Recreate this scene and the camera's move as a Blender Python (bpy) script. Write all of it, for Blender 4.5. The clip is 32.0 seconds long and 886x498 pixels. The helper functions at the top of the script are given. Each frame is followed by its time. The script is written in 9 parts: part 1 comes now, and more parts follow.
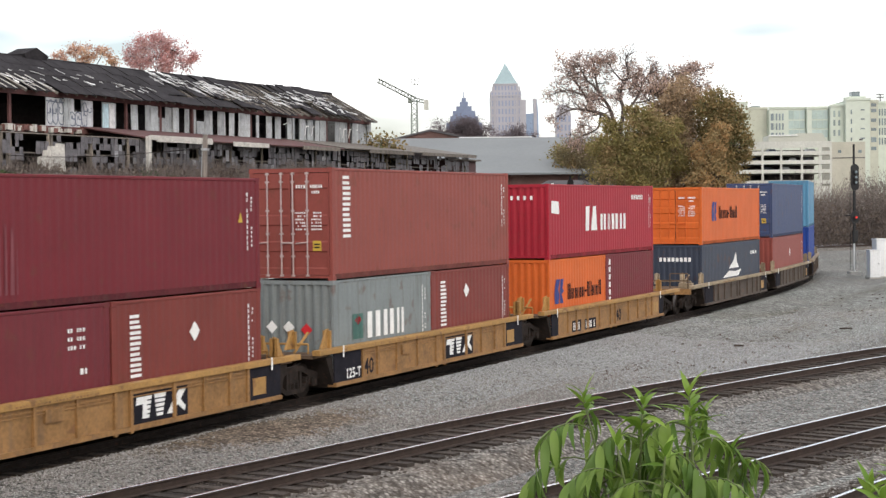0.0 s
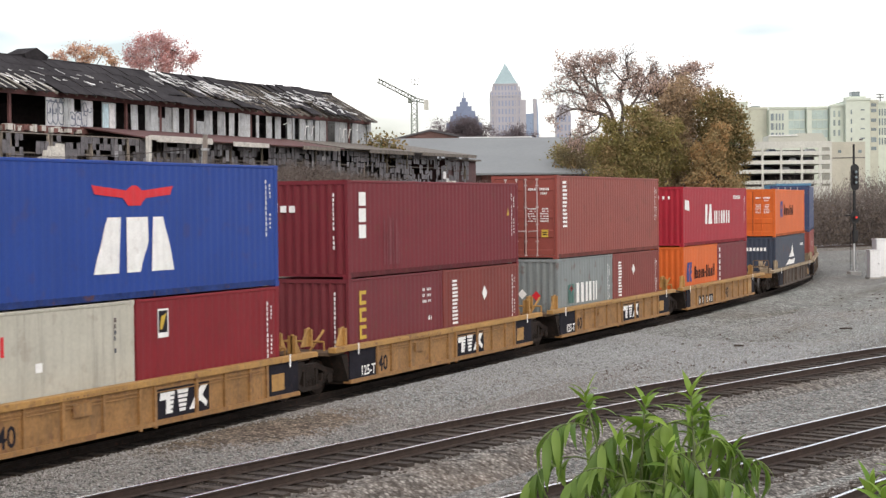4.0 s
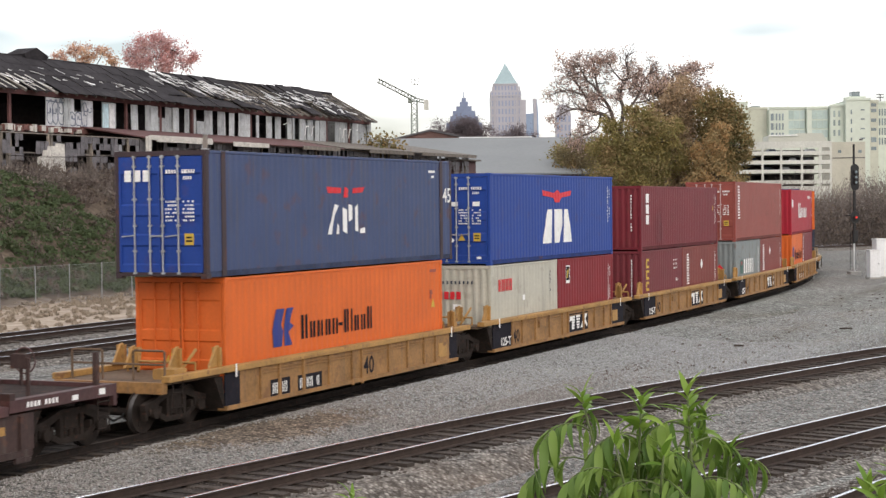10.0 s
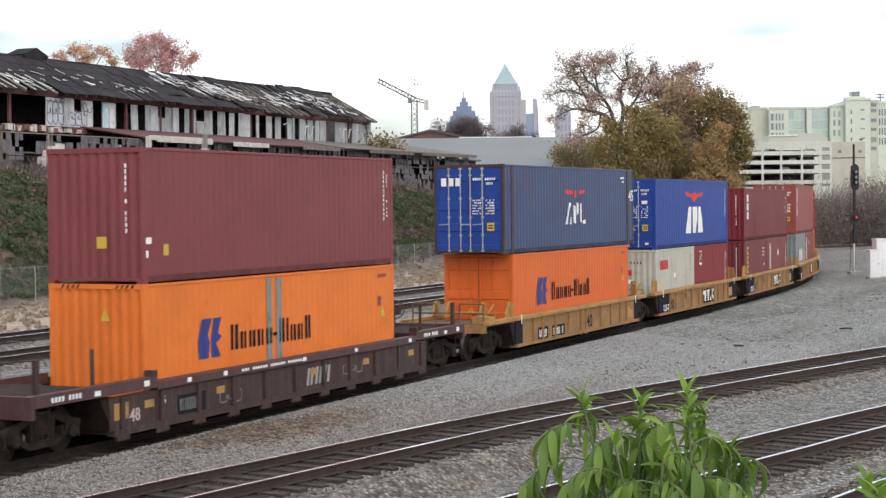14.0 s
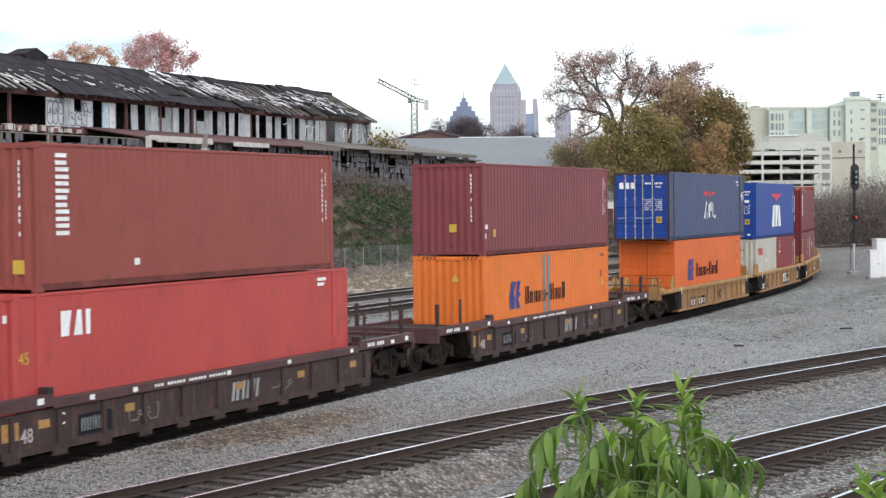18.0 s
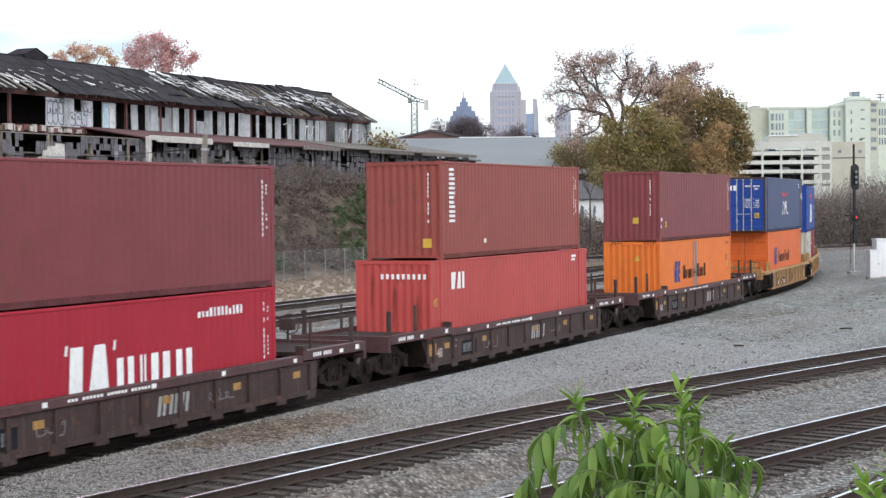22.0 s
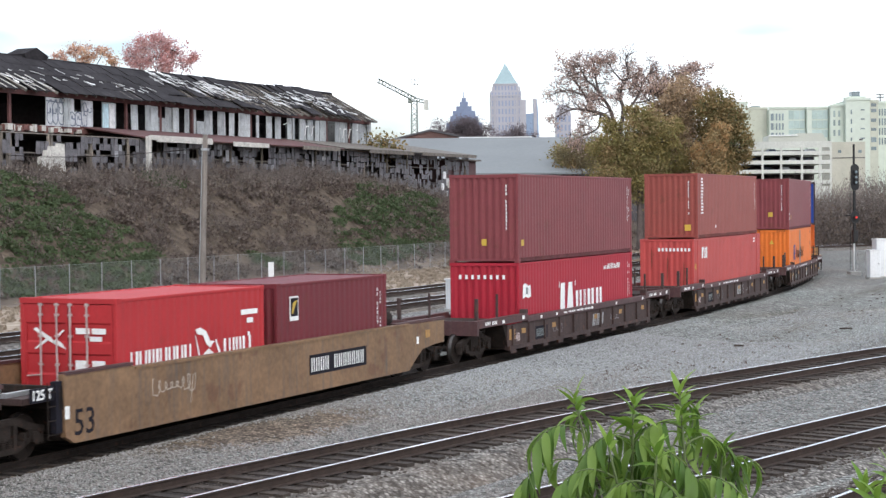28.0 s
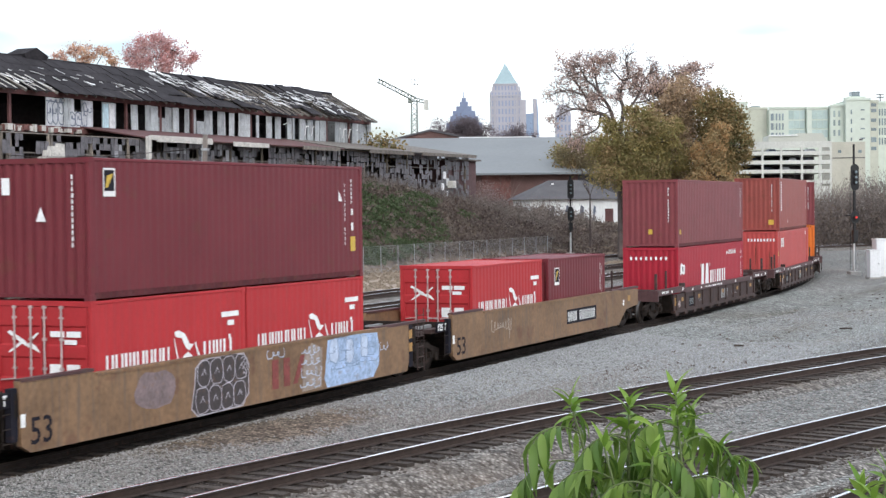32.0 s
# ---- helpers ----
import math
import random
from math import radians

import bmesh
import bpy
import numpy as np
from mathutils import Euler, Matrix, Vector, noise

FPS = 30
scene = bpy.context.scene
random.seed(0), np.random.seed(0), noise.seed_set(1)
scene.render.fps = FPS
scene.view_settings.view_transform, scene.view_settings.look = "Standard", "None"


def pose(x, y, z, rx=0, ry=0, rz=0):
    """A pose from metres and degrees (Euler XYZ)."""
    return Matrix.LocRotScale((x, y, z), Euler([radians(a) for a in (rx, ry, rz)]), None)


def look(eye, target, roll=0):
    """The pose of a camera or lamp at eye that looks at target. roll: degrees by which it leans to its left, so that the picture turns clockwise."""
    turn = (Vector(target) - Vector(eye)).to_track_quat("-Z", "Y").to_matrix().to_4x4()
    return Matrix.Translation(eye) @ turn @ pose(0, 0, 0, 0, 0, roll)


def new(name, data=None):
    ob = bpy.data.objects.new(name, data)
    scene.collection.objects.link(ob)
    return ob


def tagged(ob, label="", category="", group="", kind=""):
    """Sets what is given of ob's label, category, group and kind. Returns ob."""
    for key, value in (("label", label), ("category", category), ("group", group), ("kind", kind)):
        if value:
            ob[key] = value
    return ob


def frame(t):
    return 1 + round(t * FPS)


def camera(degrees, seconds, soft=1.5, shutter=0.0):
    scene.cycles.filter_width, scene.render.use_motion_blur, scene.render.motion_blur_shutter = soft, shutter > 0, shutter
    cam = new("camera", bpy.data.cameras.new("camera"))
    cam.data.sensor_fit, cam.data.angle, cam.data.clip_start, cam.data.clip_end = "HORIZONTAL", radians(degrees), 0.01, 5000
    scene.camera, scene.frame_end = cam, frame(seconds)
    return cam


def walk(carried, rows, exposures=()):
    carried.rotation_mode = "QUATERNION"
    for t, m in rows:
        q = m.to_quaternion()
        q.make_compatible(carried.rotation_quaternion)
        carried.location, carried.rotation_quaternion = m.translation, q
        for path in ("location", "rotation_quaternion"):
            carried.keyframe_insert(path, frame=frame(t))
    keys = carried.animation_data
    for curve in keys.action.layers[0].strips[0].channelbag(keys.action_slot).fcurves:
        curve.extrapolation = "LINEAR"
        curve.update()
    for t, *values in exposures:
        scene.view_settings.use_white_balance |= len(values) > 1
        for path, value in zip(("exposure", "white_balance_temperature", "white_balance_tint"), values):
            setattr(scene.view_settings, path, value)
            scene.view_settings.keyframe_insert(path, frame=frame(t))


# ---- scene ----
# ---- camera: it stands still on the bank above the tracks ----
cam = camera(28.8, 32.0, soft=1.4, shutter=0.4)
EYE = (0.0, 0.0, 4.81)
STAND = look(EYE, (0.0, 100.0, 4.81 - 2.515), roll=-0.63)
# the clip's camera cools its white balance a little on the way
walk(cam, [(0.0, STAND), (32.0, STAND)], exposures=[(0.0, 0.42, 6600, 11), (7.0, 0.45, 6750, 13), (11.0, 0.37, 6650, 12), (16.0, 0.43, 6250, 10), (22.0, 0.50, 6050, 10), (32.0, 0.57, 6050, 10)])

# ---- sky: bright thin overcast with faint blue, and a weak wide sun ----
world = bpy.data.worlds.new("overcast_sky")
scene.world = world
world.use_nodes = True
wn, wl = world.node_tree.nodes, world.node_tree.links
wn.clear()
w_out = wn.new("ShaderNodeOutputWorld")
w_bg = wn.new("ShaderNodeBackground")
w_sky = wn.new("ShaderNodeTexSky")
w_sky.sky_type, w_sky.sun_disc = "NISHITA", False
SUN_EL, SUN_AZ = radians(34), radians(163)
w_sky.sun_elevation, w_sky.sun_rotation = SUN_EL, SUN_AZ
w_sky.air_density, w_sky.dust_density, w_sky.ozone_density = 1.0, 2.0, 1.0
w_dim = wn.new("ShaderNodeMix")
w_dim.data_type, w_dim.blend_type = "RGBA", "MULTIPLY"
w_dim.inputs[0].default_value = 1.0
w_dim.inputs[7].default_value = (0.10, 0.10, 0.10, 1)
w_tex = wn.new("ShaderNodeTexCoord")
w_map = wn.new("ShaderNodeMapping")
w_map.inputs["Scale"].default_value = (1.6, 1.6, 6.0)
w_noise = wn.new("ShaderNodeTexNoise")
w_noise.inputs["Scale"].default_value, w_noise.inputs["Detail"].default_value = 2.2, 4
w_ramp = wn.new("ShaderNodeValToRGB")
w_ramp.color_ramp.elements[0].position, w_ramp.color_ramp.elements[0].color = 0.43, (0.13, 0.13, 0.13, 1)
w_ramp.color_ramp.elements[1].position, w_ramp.color_ramp.elements[1].color = 0.58, (1, 1, 1, 1)
w_mix = wn.new("ShaderNodeMix")
w_mix.data_type = "RGBA"
w_mix.inputs[7].default_value = (1.42, 1.42, 1.43, 1)
wl.new(w_sky.outputs[0], w_dim.inputs[6])
wl.new(w_tex.outputs["Generated"], w_map.inputs[0])
wl.new(w_map.outputs[0], w_noise.inputs["Vector"])
wl.new(w_noise.outputs["Fac"], w_ramp.inputs[0])
wl.new(w_ramp.outputs[0], w_mix.inputs[0])
wl.new(w_dim.outputs[2], w_mix.inputs[6])
wl.new(w_mix.outputs[2], w_bg.inputs[0])
w_bg.inputs[1].default_value = 1.0
wl.new(w_bg.outputs[0], w_out.inputs[0])
sun = new("sun", bpy.data.lights.new("sun", "SUN"))
sun.data.energy, sun.data.angle, sun.data.color = 0.65, radians(30), (1.0, 0.96, 0.9)
sun_to = Vector((math.sin(SUN_AZ) * math.cos(SUN_EL), math.cos(SUN_AZ) * math.cos(SUN_EL), math.sin(SUN_EL)))
sun.matrix_world = look(sun_to * 50, (0, 0, 0))

# ---- the train's line: heading in degrees along it, and its speed ----
LINE_S = (-400, -10, 10, 30, 50, 70, 90, 110, 130, 170, 500)
LINE_H = (65.9, 65.92, 66.18, 66.29, 68.14, 73.2, 83.0, 87.5, 83.0, 79.0, 79.0)
_s = np.arange(-300.0, 320.0, 0.5)
_h = np.radians(np.interp(_s, LINE_S, LINE_H))
_x = np.concatenate([[0], np.cumsum(np.cos((_h[1:] + _h[:-1]) / 2)) * 0.5])
_y = np.concatenate([[0], np.cumsum(np.sin((_h[1:] + _h[:-1]) / 2)) * 0.5])
_o = int(np.argmin(abs(_s)))
_x, _y = _x - _x[_o] - 5.0, _y - _y[_o] + 42.21
SPEED = (4.136, 4.230, 4.271, 4.456, 4.693, 4.770, 4.705, 4.679, 4.689)


def line(s, left=0.0):
    """A point on the train's track, so many metres to the left of its middle."""
    h = math.radians(float(np.interp(s, LINE_S, LINE_H)))
    return float(np.interp(s, _s, _x)) - math.sin(h) * left, float(np.interp(s, _s, _y)) + math.cos(h) * left


def run(t):
    """How far the train has gone at t seconds."""
    d = 0.0
    for i in range(8):
        u = min(max(t - 4 * i, 0.0), 4.0)
        d += SPEED[i] * u + (SPEED[i + 1] - SPEED[i]) * u * u / 8
    return d


def ride(a, t):
    """The pose of a car whose middle stands at a on the line at 0 s: a chord between its trucks."""
    s = a + run(t)
    (x0, y0), (x1, y1) = line(s - 7), line(s + 7)
    return pose((x0 + x1) / 2, (y0 + y1) / 2, 0, 0, 0, math.degrees(math.atan2(y1 - y0, x1 - x0)))


RIDE_T = [0.5 * i for i in range(65)]
riders = []   # (thing, place of its car on the line, pose on the car)
wheelsets = []   # wheelsets with their place on their truck


# the straight frame of the yard: s along the line, d to its left
UX, UY = math.cos(radians(66.2)), math.sin(radians(66.2))


def yard(s, d, z=0.0):
    return Vector((-5.0 + UX * s - UY * d, 42.21 + UY * s + UX * d, z))
# ---- materials ----
def material(name, base, rough=0.6, metal=0.0, dark=0.7, scale=3.0, fine=40.0, bump=0.15, streak=0.0,
             rust=0.0, jitter=0.0, spec=0.4, stretch=(1, 1, 1), rust_col=(0.12, 0.05, 0.03)):
    """Paint, metal, wood or soil: base colour with broad stains, fine grain, streaks, rust and relief."""
    m = bpy.data.materials.new(name)
    m.use_nodes = True
    n, l = m.node_tree.nodes, m.node_tree.links
    b = n["Principled BSDF"]
    tc = n.new("ShaderNodeTexCoord")
    mp = n.new("ShaderNodeMapping")
    mp.inputs["Scale"].default_value = stretch
    oi = n.new("ShaderNodeObjectInfo")
    off = n.new("ShaderNodeVectorMath")
    off.operation = "ADD"
    sc = n.new("ShaderNodeMath")
    sc.operation = "MULTIPLY"
    sc.inputs[1].default_value = 37.0
    l.new(oi.outputs["Random"], sc.inputs[0])
    l.new(tc.outputs["Object"], off.inputs[0])
    l.new(sc.outputs[0], off.inputs[1])
    l.new(off.outputs[0], mp.inputs[0])
    big = n.new("ShaderNodeTexNoise")
    big.inputs["Scale"].default_value, big.inputs["Detail"].default_value = scale, 4
    sm = n.new("ShaderNodeTexNoise")
    sm.inputs["Scale"].default_value, sm.inputs["Detail"].default_value = fine, 3
    for t in (big, sm):
        l.new(mp.outputs[0], t.inputs["Vector"])
    add = n.new("ShaderNodeMath")
    add.operation = "MULTIPLY_ADD"
    add.inputs[1].default_value = 0.45
    l.new(sm.outputs["Fac"], add.inputs[0])
    half = n.new("ShaderNodeMath")
    half.operation = "MULTIPLY"
    half.inputs[1].default_value = 0.55
    l.new(big.outputs["Fac"], half.inputs[0])
    l.new(half.outputs[0], add.inputs[2])
    ramp = n.new("ShaderNodeValToRGB")
    ramp.color_ramp.elements[0].position, ramp.color_ramp.elements[1].position = 0.34, 0.66
    ramp.color_ramp.elements[0].color = (*[c * dark for c in base], 1)
    ramp.color_ramp.elements[1].color = (*[min(1, c * (2 - dark) if dark > 0.5 else c * 1.4) for c in base], 1)
    l.new(add.outputs[0], ramp.inputs[0])
    col = ramp.outputs[0]
    if streak:
        ms = n.new("ShaderNodeMapping")
        ms.inputs["Scale"].default_value = (5, 5, 0.35)
        l.new(off.outputs[0], ms.inputs[0])
        st = n.new("ShaderNodeTexNoise")
        st.inputs["Scale"].default_value, st.inputs["Detail"].default_value = 1.6, 5
        l.new(ms.outputs[0], st.inputs["Vector"])
        sr = n.new("ShaderNodeMapRange")
        sr.inputs[1].default_value, sr.inputs[2].default_value = 0.52, 0.75
        sr.inputs[4].default_value = streak
        l.new(st.outputs["Fac"], sr.inputs[0])
        mx = n.new("ShaderNodeMix")
        mx.data_type = "RGBA"
        mx.inputs[7].default_value = (0.10, 0.085, 0.075, 1)
        l.new(sr.outputs[0], mx.inputs[0])
        l.new(col, mx.inputs[6])
        col = mx.outputs[2]
    if rust:
        rn = n.new("ShaderNodeTexNoise")
        rn.inputs["Scale"].default_value, rn.inputs["Detail"].default_value = scale * 2.3, 7
        l.new(mp.outputs[0], rn.inputs["Vector"])
        rr = n.new("ShaderNodeMapRange")
        rr.inputs[1].default_value, rr.inputs[2].default_value = 0.60, 0.68
        rr.inputs[4].default_value = rust
        l.new(rn.outputs["Fac"], rr.inputs[0])
        mr = n.new("ShaderNodeMix")
        mr.data_type = "RGBA"
        mr.inputs[7].default_value = (*rust_col, 1)
        l.new(rr.outputs[0], mr.inputs[0])
        l.new(col, mr.inputs[6])
        col = mr.outputs[2]
    if jitter:
        jv = n.new("ShaderNodeMapRange")
        jv.inputs[3].default_value, jv.inputs[4].default_value = 1 - jitter, 1 + jitter
        l.new(oi.outputs["Random"], jv.inputs[0])
        hs = n.new("ShaderNodeHueSaturation")
        l.new(jv.outputs[0], hs.inputs["Value"])
        l.new(col, hs.inputs["Color"])
        col = hs.outputs[0]
    l.new(col, b.inputs["Base Color"])
    b.inputs["Roughness"].default_value, b.inputs["Metallic"].default_value = rough, metal
    b.inputs["Specular IOR Level"].default_value = spec
    if bump:
        bp = n.new("ShaderNodeBump")
        bp.inputs["Strength"].default_value, bp.inputs["Distance"].default_value = bump, 0.02
        l.new(sm.outputs["Fac"], bp.inputs["Height"])
        l.new(bp.outputs[0], b.inputs["Normal"])
    return m


def gravel(name, light, dark_col, cell=14.0, patch=0.25, tint=(0.16, 0.12, 0.09), soil=0.5):
    """Crushed stone: single stones by cells, shade painted in the gaps between them, broad damp and rusty patches, real
    relief.
    """
    m = bpy.data.materials.new(name)
    m.use_nodes = True
    n, l = m.node_tree.nodes, m.node_tree.links
    b = n["Principled BSDF"]
    tc = n.new("ShaderNodeTexCoord")
    v = n.new("ShaderNodeTexVoronoi")
    v.inputs["Scale"].default_value = cell
    l.new(tc.outputs["Object"], v.inputs["Vector"])
    sep = n.new("ShaderNodeSeparateColor")
    l.new(v.outputs["Color"], sep.inputs[0])
    r = n.new("ShaderNodeValToRGB")
    r.color_ramp.elements[0].position, r.color_ramp.elements[1].position = 0.05, 0.95
    r.color_ramp.elements[0].color, r.color_ramp.elements[1].color = (*dark_col, 1), (*light, 1)
    l.new(sep.outputs[0], r.inputs[0])
    # stones darken away from their middles: shade of the gaps as colour
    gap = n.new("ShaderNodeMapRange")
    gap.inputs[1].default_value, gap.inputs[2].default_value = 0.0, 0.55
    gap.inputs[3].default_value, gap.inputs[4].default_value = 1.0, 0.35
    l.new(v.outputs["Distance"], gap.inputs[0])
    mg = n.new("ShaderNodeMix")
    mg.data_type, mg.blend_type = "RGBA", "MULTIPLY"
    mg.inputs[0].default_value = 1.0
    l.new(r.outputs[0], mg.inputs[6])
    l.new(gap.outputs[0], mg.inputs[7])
    pn = n.new("ShaderNodeTexNoise")
    pn.inputs["Scale"].default_value, pn.inputs["Detail"].default_value = patch, 6
    l.new(tc.outputs["Object"], pn.inputs["Vector"])
    pr = n.new("ShaderNodeMapRange")
    pr.inputs[1].default_value, pr.inputs[2].default_value, pr.inputs[4].default_value = 0.48, 0.70, soil
    l.new(pn.outputs["Fac"], pr.inputs[0])
    ms = n.new("ShaderNodeMix")
    ms.data_type = "RGBA"
    ms.inputs[7].default_value = (*tint, 1)
    l.new(pr.outputs[0], ms.inputs[0])
    l.new(mg.outputs[2], ms.inputs[6])
    fn = n.new("ShaderNodeTexNoise")
    fn.inputs["Scale"].default_value, fn.inputs["Detail"].default_value = 2.0, 5
    l.new(tc.outputs["Object"], fn.inputs["Vector"])
    fr = n.new("ShaderNodeMapRange")
    fr.inputs[1].default_value, fr.inputs[2].default_value = 0.3, 0.7
    fr.inputs[3].default_value, fr.inputs[4].default_value = 0.72, 1.2
    l.new(fn.outputs["Fac"], fr.inputs[0])
    mf = n.new("ShaderNodeMix")
    mf.data_type, mf.blend_type = "RGBA", "MULTIPLY"
    mf.inputs[0].default_value = 1.0
    l.new(ms.outputs[2], mf.inputs[6])
    l.new(fr.outputs[0], mf.inputs[7])
    l.new(mf.outputs[2], b.inputs["Base Color"])
    b.inputs["Roughness"].default_value = 0.92
    b.inputs["Specular IOR Level"].default_value = 0.2
    bp = n.new("ShaderNodeBump")
    bp.inputs["Strength"].default_value, bp.inputs["Distance"].default_value = 0.8, 0.03
    bp.invert = True
    l.new(v.outputs["Distance"], bp.inputs["Height"])
    l.new(bp.outputs[0], b.inputs["Normal"])
    return m


BARE = ((-3.8, 38.4, 4.6, 1.2), (-8.2, 33.5, 3.0, 0.9))   # bare brown patches: centre and half lengths


def yard_ground(name):
    """Pale gravel of the yard, tan dry soil near the fence and dark humus on the hill."""
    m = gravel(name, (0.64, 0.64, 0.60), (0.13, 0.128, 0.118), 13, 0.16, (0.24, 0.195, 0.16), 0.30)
    n, l = m.node_tree.nodes, m.node_tree.links
    b = n["Principled BSDF"]
    src = b.inputs["Base Color"].links[0].from_socket
    tc = n.new("ShaderNodeTexCoord")
    dot = n.new("ShaderNodeVectorMath")
    dot.operation = "DOT_PRODUCT"
    dot.inputs[1].default_value = (-UY, UX, 0)
    l.new(tc.outputs["Object"], dot.inputs[0])
    wob = n.new("ShaderNodeTexNoise")
    wob.inputs["Scale"].default_value, wob.inputs["Detail"].default_value = 0.25, 6
    l.new(tc.outputs["Object"], wob.inputs["Vector"])
    ad = n.new("ShaderNodeMath")
    ad.operation = "MULTIPLY_ADD"
    ad.inputs[1].default_value = 9.0
    l.new(wob.outputs["Fac"], ad.inputs[0])
    l.new(dot.outputs["Value"], ad.inputs[2])
    fine = n.new("ShaderNodeTexNoise")
    fine.inputs["Scale"].default_value, fine.inputs["Detail"].default_value = 1.7, 8
    l.new(tc.outputs["Object"], fine.inputs["Vector"])
    col = src
    for lo, hi, c0, c1 in ((47.5, 50.5, (0.25, 0.195, 0.15), (0.42, 0.35, 0.28)), (61.0, 64.5, (0.055, 0.042, 0.032), (0.15, 0.115, 0.085))):
        rp = n.new("ShaderNodeValToRGB")
        rp.color_ramp.elements[0].position, rp.color_ramp.elements[1].position = 0.3, 0.7
        rp.color_ramp.elements[0].color, rp.color_ramp.elements[1].color = (*c0, 1), (*c1, 1)
        l.new(fine.outputs["Fac"], rp.inputs[0])
        mr = n.new("ShaderNodeMapRange")
        mr.inputs[1].default_value, mr.inputs[2].default_value = lo, hi
        l.new(ad.outputs[0], mr.inputs[0])
        mx = n.new("ShaderNodeMix")
        mx.data_type = "RGBA"
        l.new(mr.outputs[0], mx.inputs[0])
        l.new(col, mx.inputs[6])
        l.new(rp.outputs[0], mx.inputs[7])
        col = mx.outputs[2]
    # worn bands along the tracks: rolled pale fines, and darker olive-grey stones between them
    turn = n.new("ShaderNodeMapping")
    turn.inputs["Rotation"].default_value = (0, 0, radians(-63))
    turn.inputs["Scale"].default_value = (1, 1, 1)
    l.new(tc.outputs["Object"], turn.inputs[0])
    long = n.new("ShaderNodeMapping")
    long.inputs["Scale"].default_value = (0.045, 0.30, 1)
    l.new(turn.outputs[0], long.inputs[0])
    band = n.new("ShaderNodeTexNoise")
    band.inputs["Scale"].default_value, band.inputs["Detail"].default_value, band.inputs["Roughness"].default_value = 1.0, 7, 0.62
    l.new(long.outputs[0], band.inputs["Vector"])
    for lo, hi, c, k in ((0.52, 0.66, (1.22, 1.25, 1.24), 1.0), (0.46, 0.33, (0.76, 0.72, 0.66), 1.0)):
        mr = n.new("ShaderNodeMapRange")
        mr.inputs[1].default_value, mr.inputs[2].default_value, mr.inputs[4].default_value = lo, hi, k
        l.new(band.outputs["Fac"], mr.inputs[0])
        mx = n.new("ShaderNodeMix")
        mx.data_type, mx.blend_type = "RGBA", "MULTIPLY"
        mx.inputs[7].default_value = (*c, 1)
        l.new(mr.outputs[0], mx.inputs[0])
        l.new(col, mx.inputs[6])
        col = mx.outputs[2]
    # a pale rolled roadway and a brown bare patch beside the near line
    for cx, cy, rx, ry, c in ((13.0, 74.0, 42.0, 9.0, (1.17, 1.21, 1.20)), *((*e, (0.84, 0.68, 0.57)) for e in BARE)):
        mp = n.new("ShaderNodeMapping")
        mp.vector_type = "TEXTURE"
        mp.inputs["Location"].default_value = (cx, cy, 0)
        mp.inputs["Rotation"].default_value = (0, 0, radians(62))
        mp.inputs["Scale"].default_value = (rx, ry, 50)
        l.new(tc.outputs["Object"], mp.inputs[0])
        ln = n.new("ShaderNodeVectorMath")
        ln.operation = "LENGTH"
        l.new(mp.outputs[0], ln.inputs[0])
        ed = n.new("ShaderNodeMath")
        ed.operation = "MULTIPLY_ADD"
        ed.inputs[1].default_value = 1.1
        l.new(fine.outputs["Fac"], ed.inputs[0])
        l.new(ln.outputs["Value"], ed.inputs[2])
        mr = n.new("ShaderNodeMapRange")
        mr.inputs[1].default_value, mr.inputs[2].default_value = 1.65, 1.2
        mr.inputs[4].default_value = 1.0
        l.new(ed.outputs[0], mr.inputs[0])
        mx = n.new("ShaderNodeMix")
        mx.data_type, mx.blend_type = "RGBA", "MULTIPLY"
        mx.inputs[7].default_value = (*c, 1)
        l.new(mr.outputs[0], mx.inputs[0])
        l.new(col, mx.inputs[6])
        col = mx.outputs[2]
    l.new(col, b.inputs["Base Color"])
    return m


def tube(pts, radii, sides=6):
    """One smooth bent rod through points."""
    v, f = [], []
    for i, p in enumerate(pts):
        a, b = Vector(pts[max(i - 1, 0)]), Vector(pts[min(i + 1, len(pts) - 1)])
        q = (b - a).to_track_quat("Z", "Y").to_matrix()
        for k in range(sides):
            w = 2 * math.pi * k / sides
            v.append(tuple(Vector(p) + q @ Vector((math.cos(w), math.sin(w), 0)) * radii[i]))
            if i:
                j = (i - 1) * sides
                f.append((j + k, j + (k + 1) % sides, j + sides + (k + 1) % sides, j + sides + k))
    f += [tuple(range(sides))[::-1], tuple(len(v) - sides + k for k in range(sides))]
    return v, f


def paint(name, base, streak=0.07, rust=0.5, dark=0.9, rough=0.5):
    return material(name, base, rough=rough, dark=dark, scale=0.9, fine=14, bump=0.05, streak=streak, rust=rust, jitter=0.04, spec=0.2)


M = {}
M["maroon"] = paint("maroon_paint", (0.158, 0.021, 0.029), rust=0.3)
M["maroon2"] = paint("dull_maroon_paint", (0.150, 0.027, 0.034), rust=0.3)
M["brown"] = paint("brown_red_paint", (0.262, 0.068, 0.055), rust=0.3)
M["brown3"] = paint("deep_brown_paint", (0.190, 0.043, 0.036), rust=0.3)
M["brown2"] = paint("faded_brown_paint", (0.200, 0.052, 0.057), rust=0.3)
M["red"] = paint("bright_red_paint", (0.35, 0.020, 0.036), rust=0.1)
M["red2"] = paint("coral_red_paint", (0.45, 0.073, 0.066), rust=0.25)
M["redh"] = paint("signal_red_paint", (0.41, 0.032, 0.036), rust=0.1)
M["crimson"] = paint("crimson_paint", (0.20, 0.017, 0.024), rust=0.15)
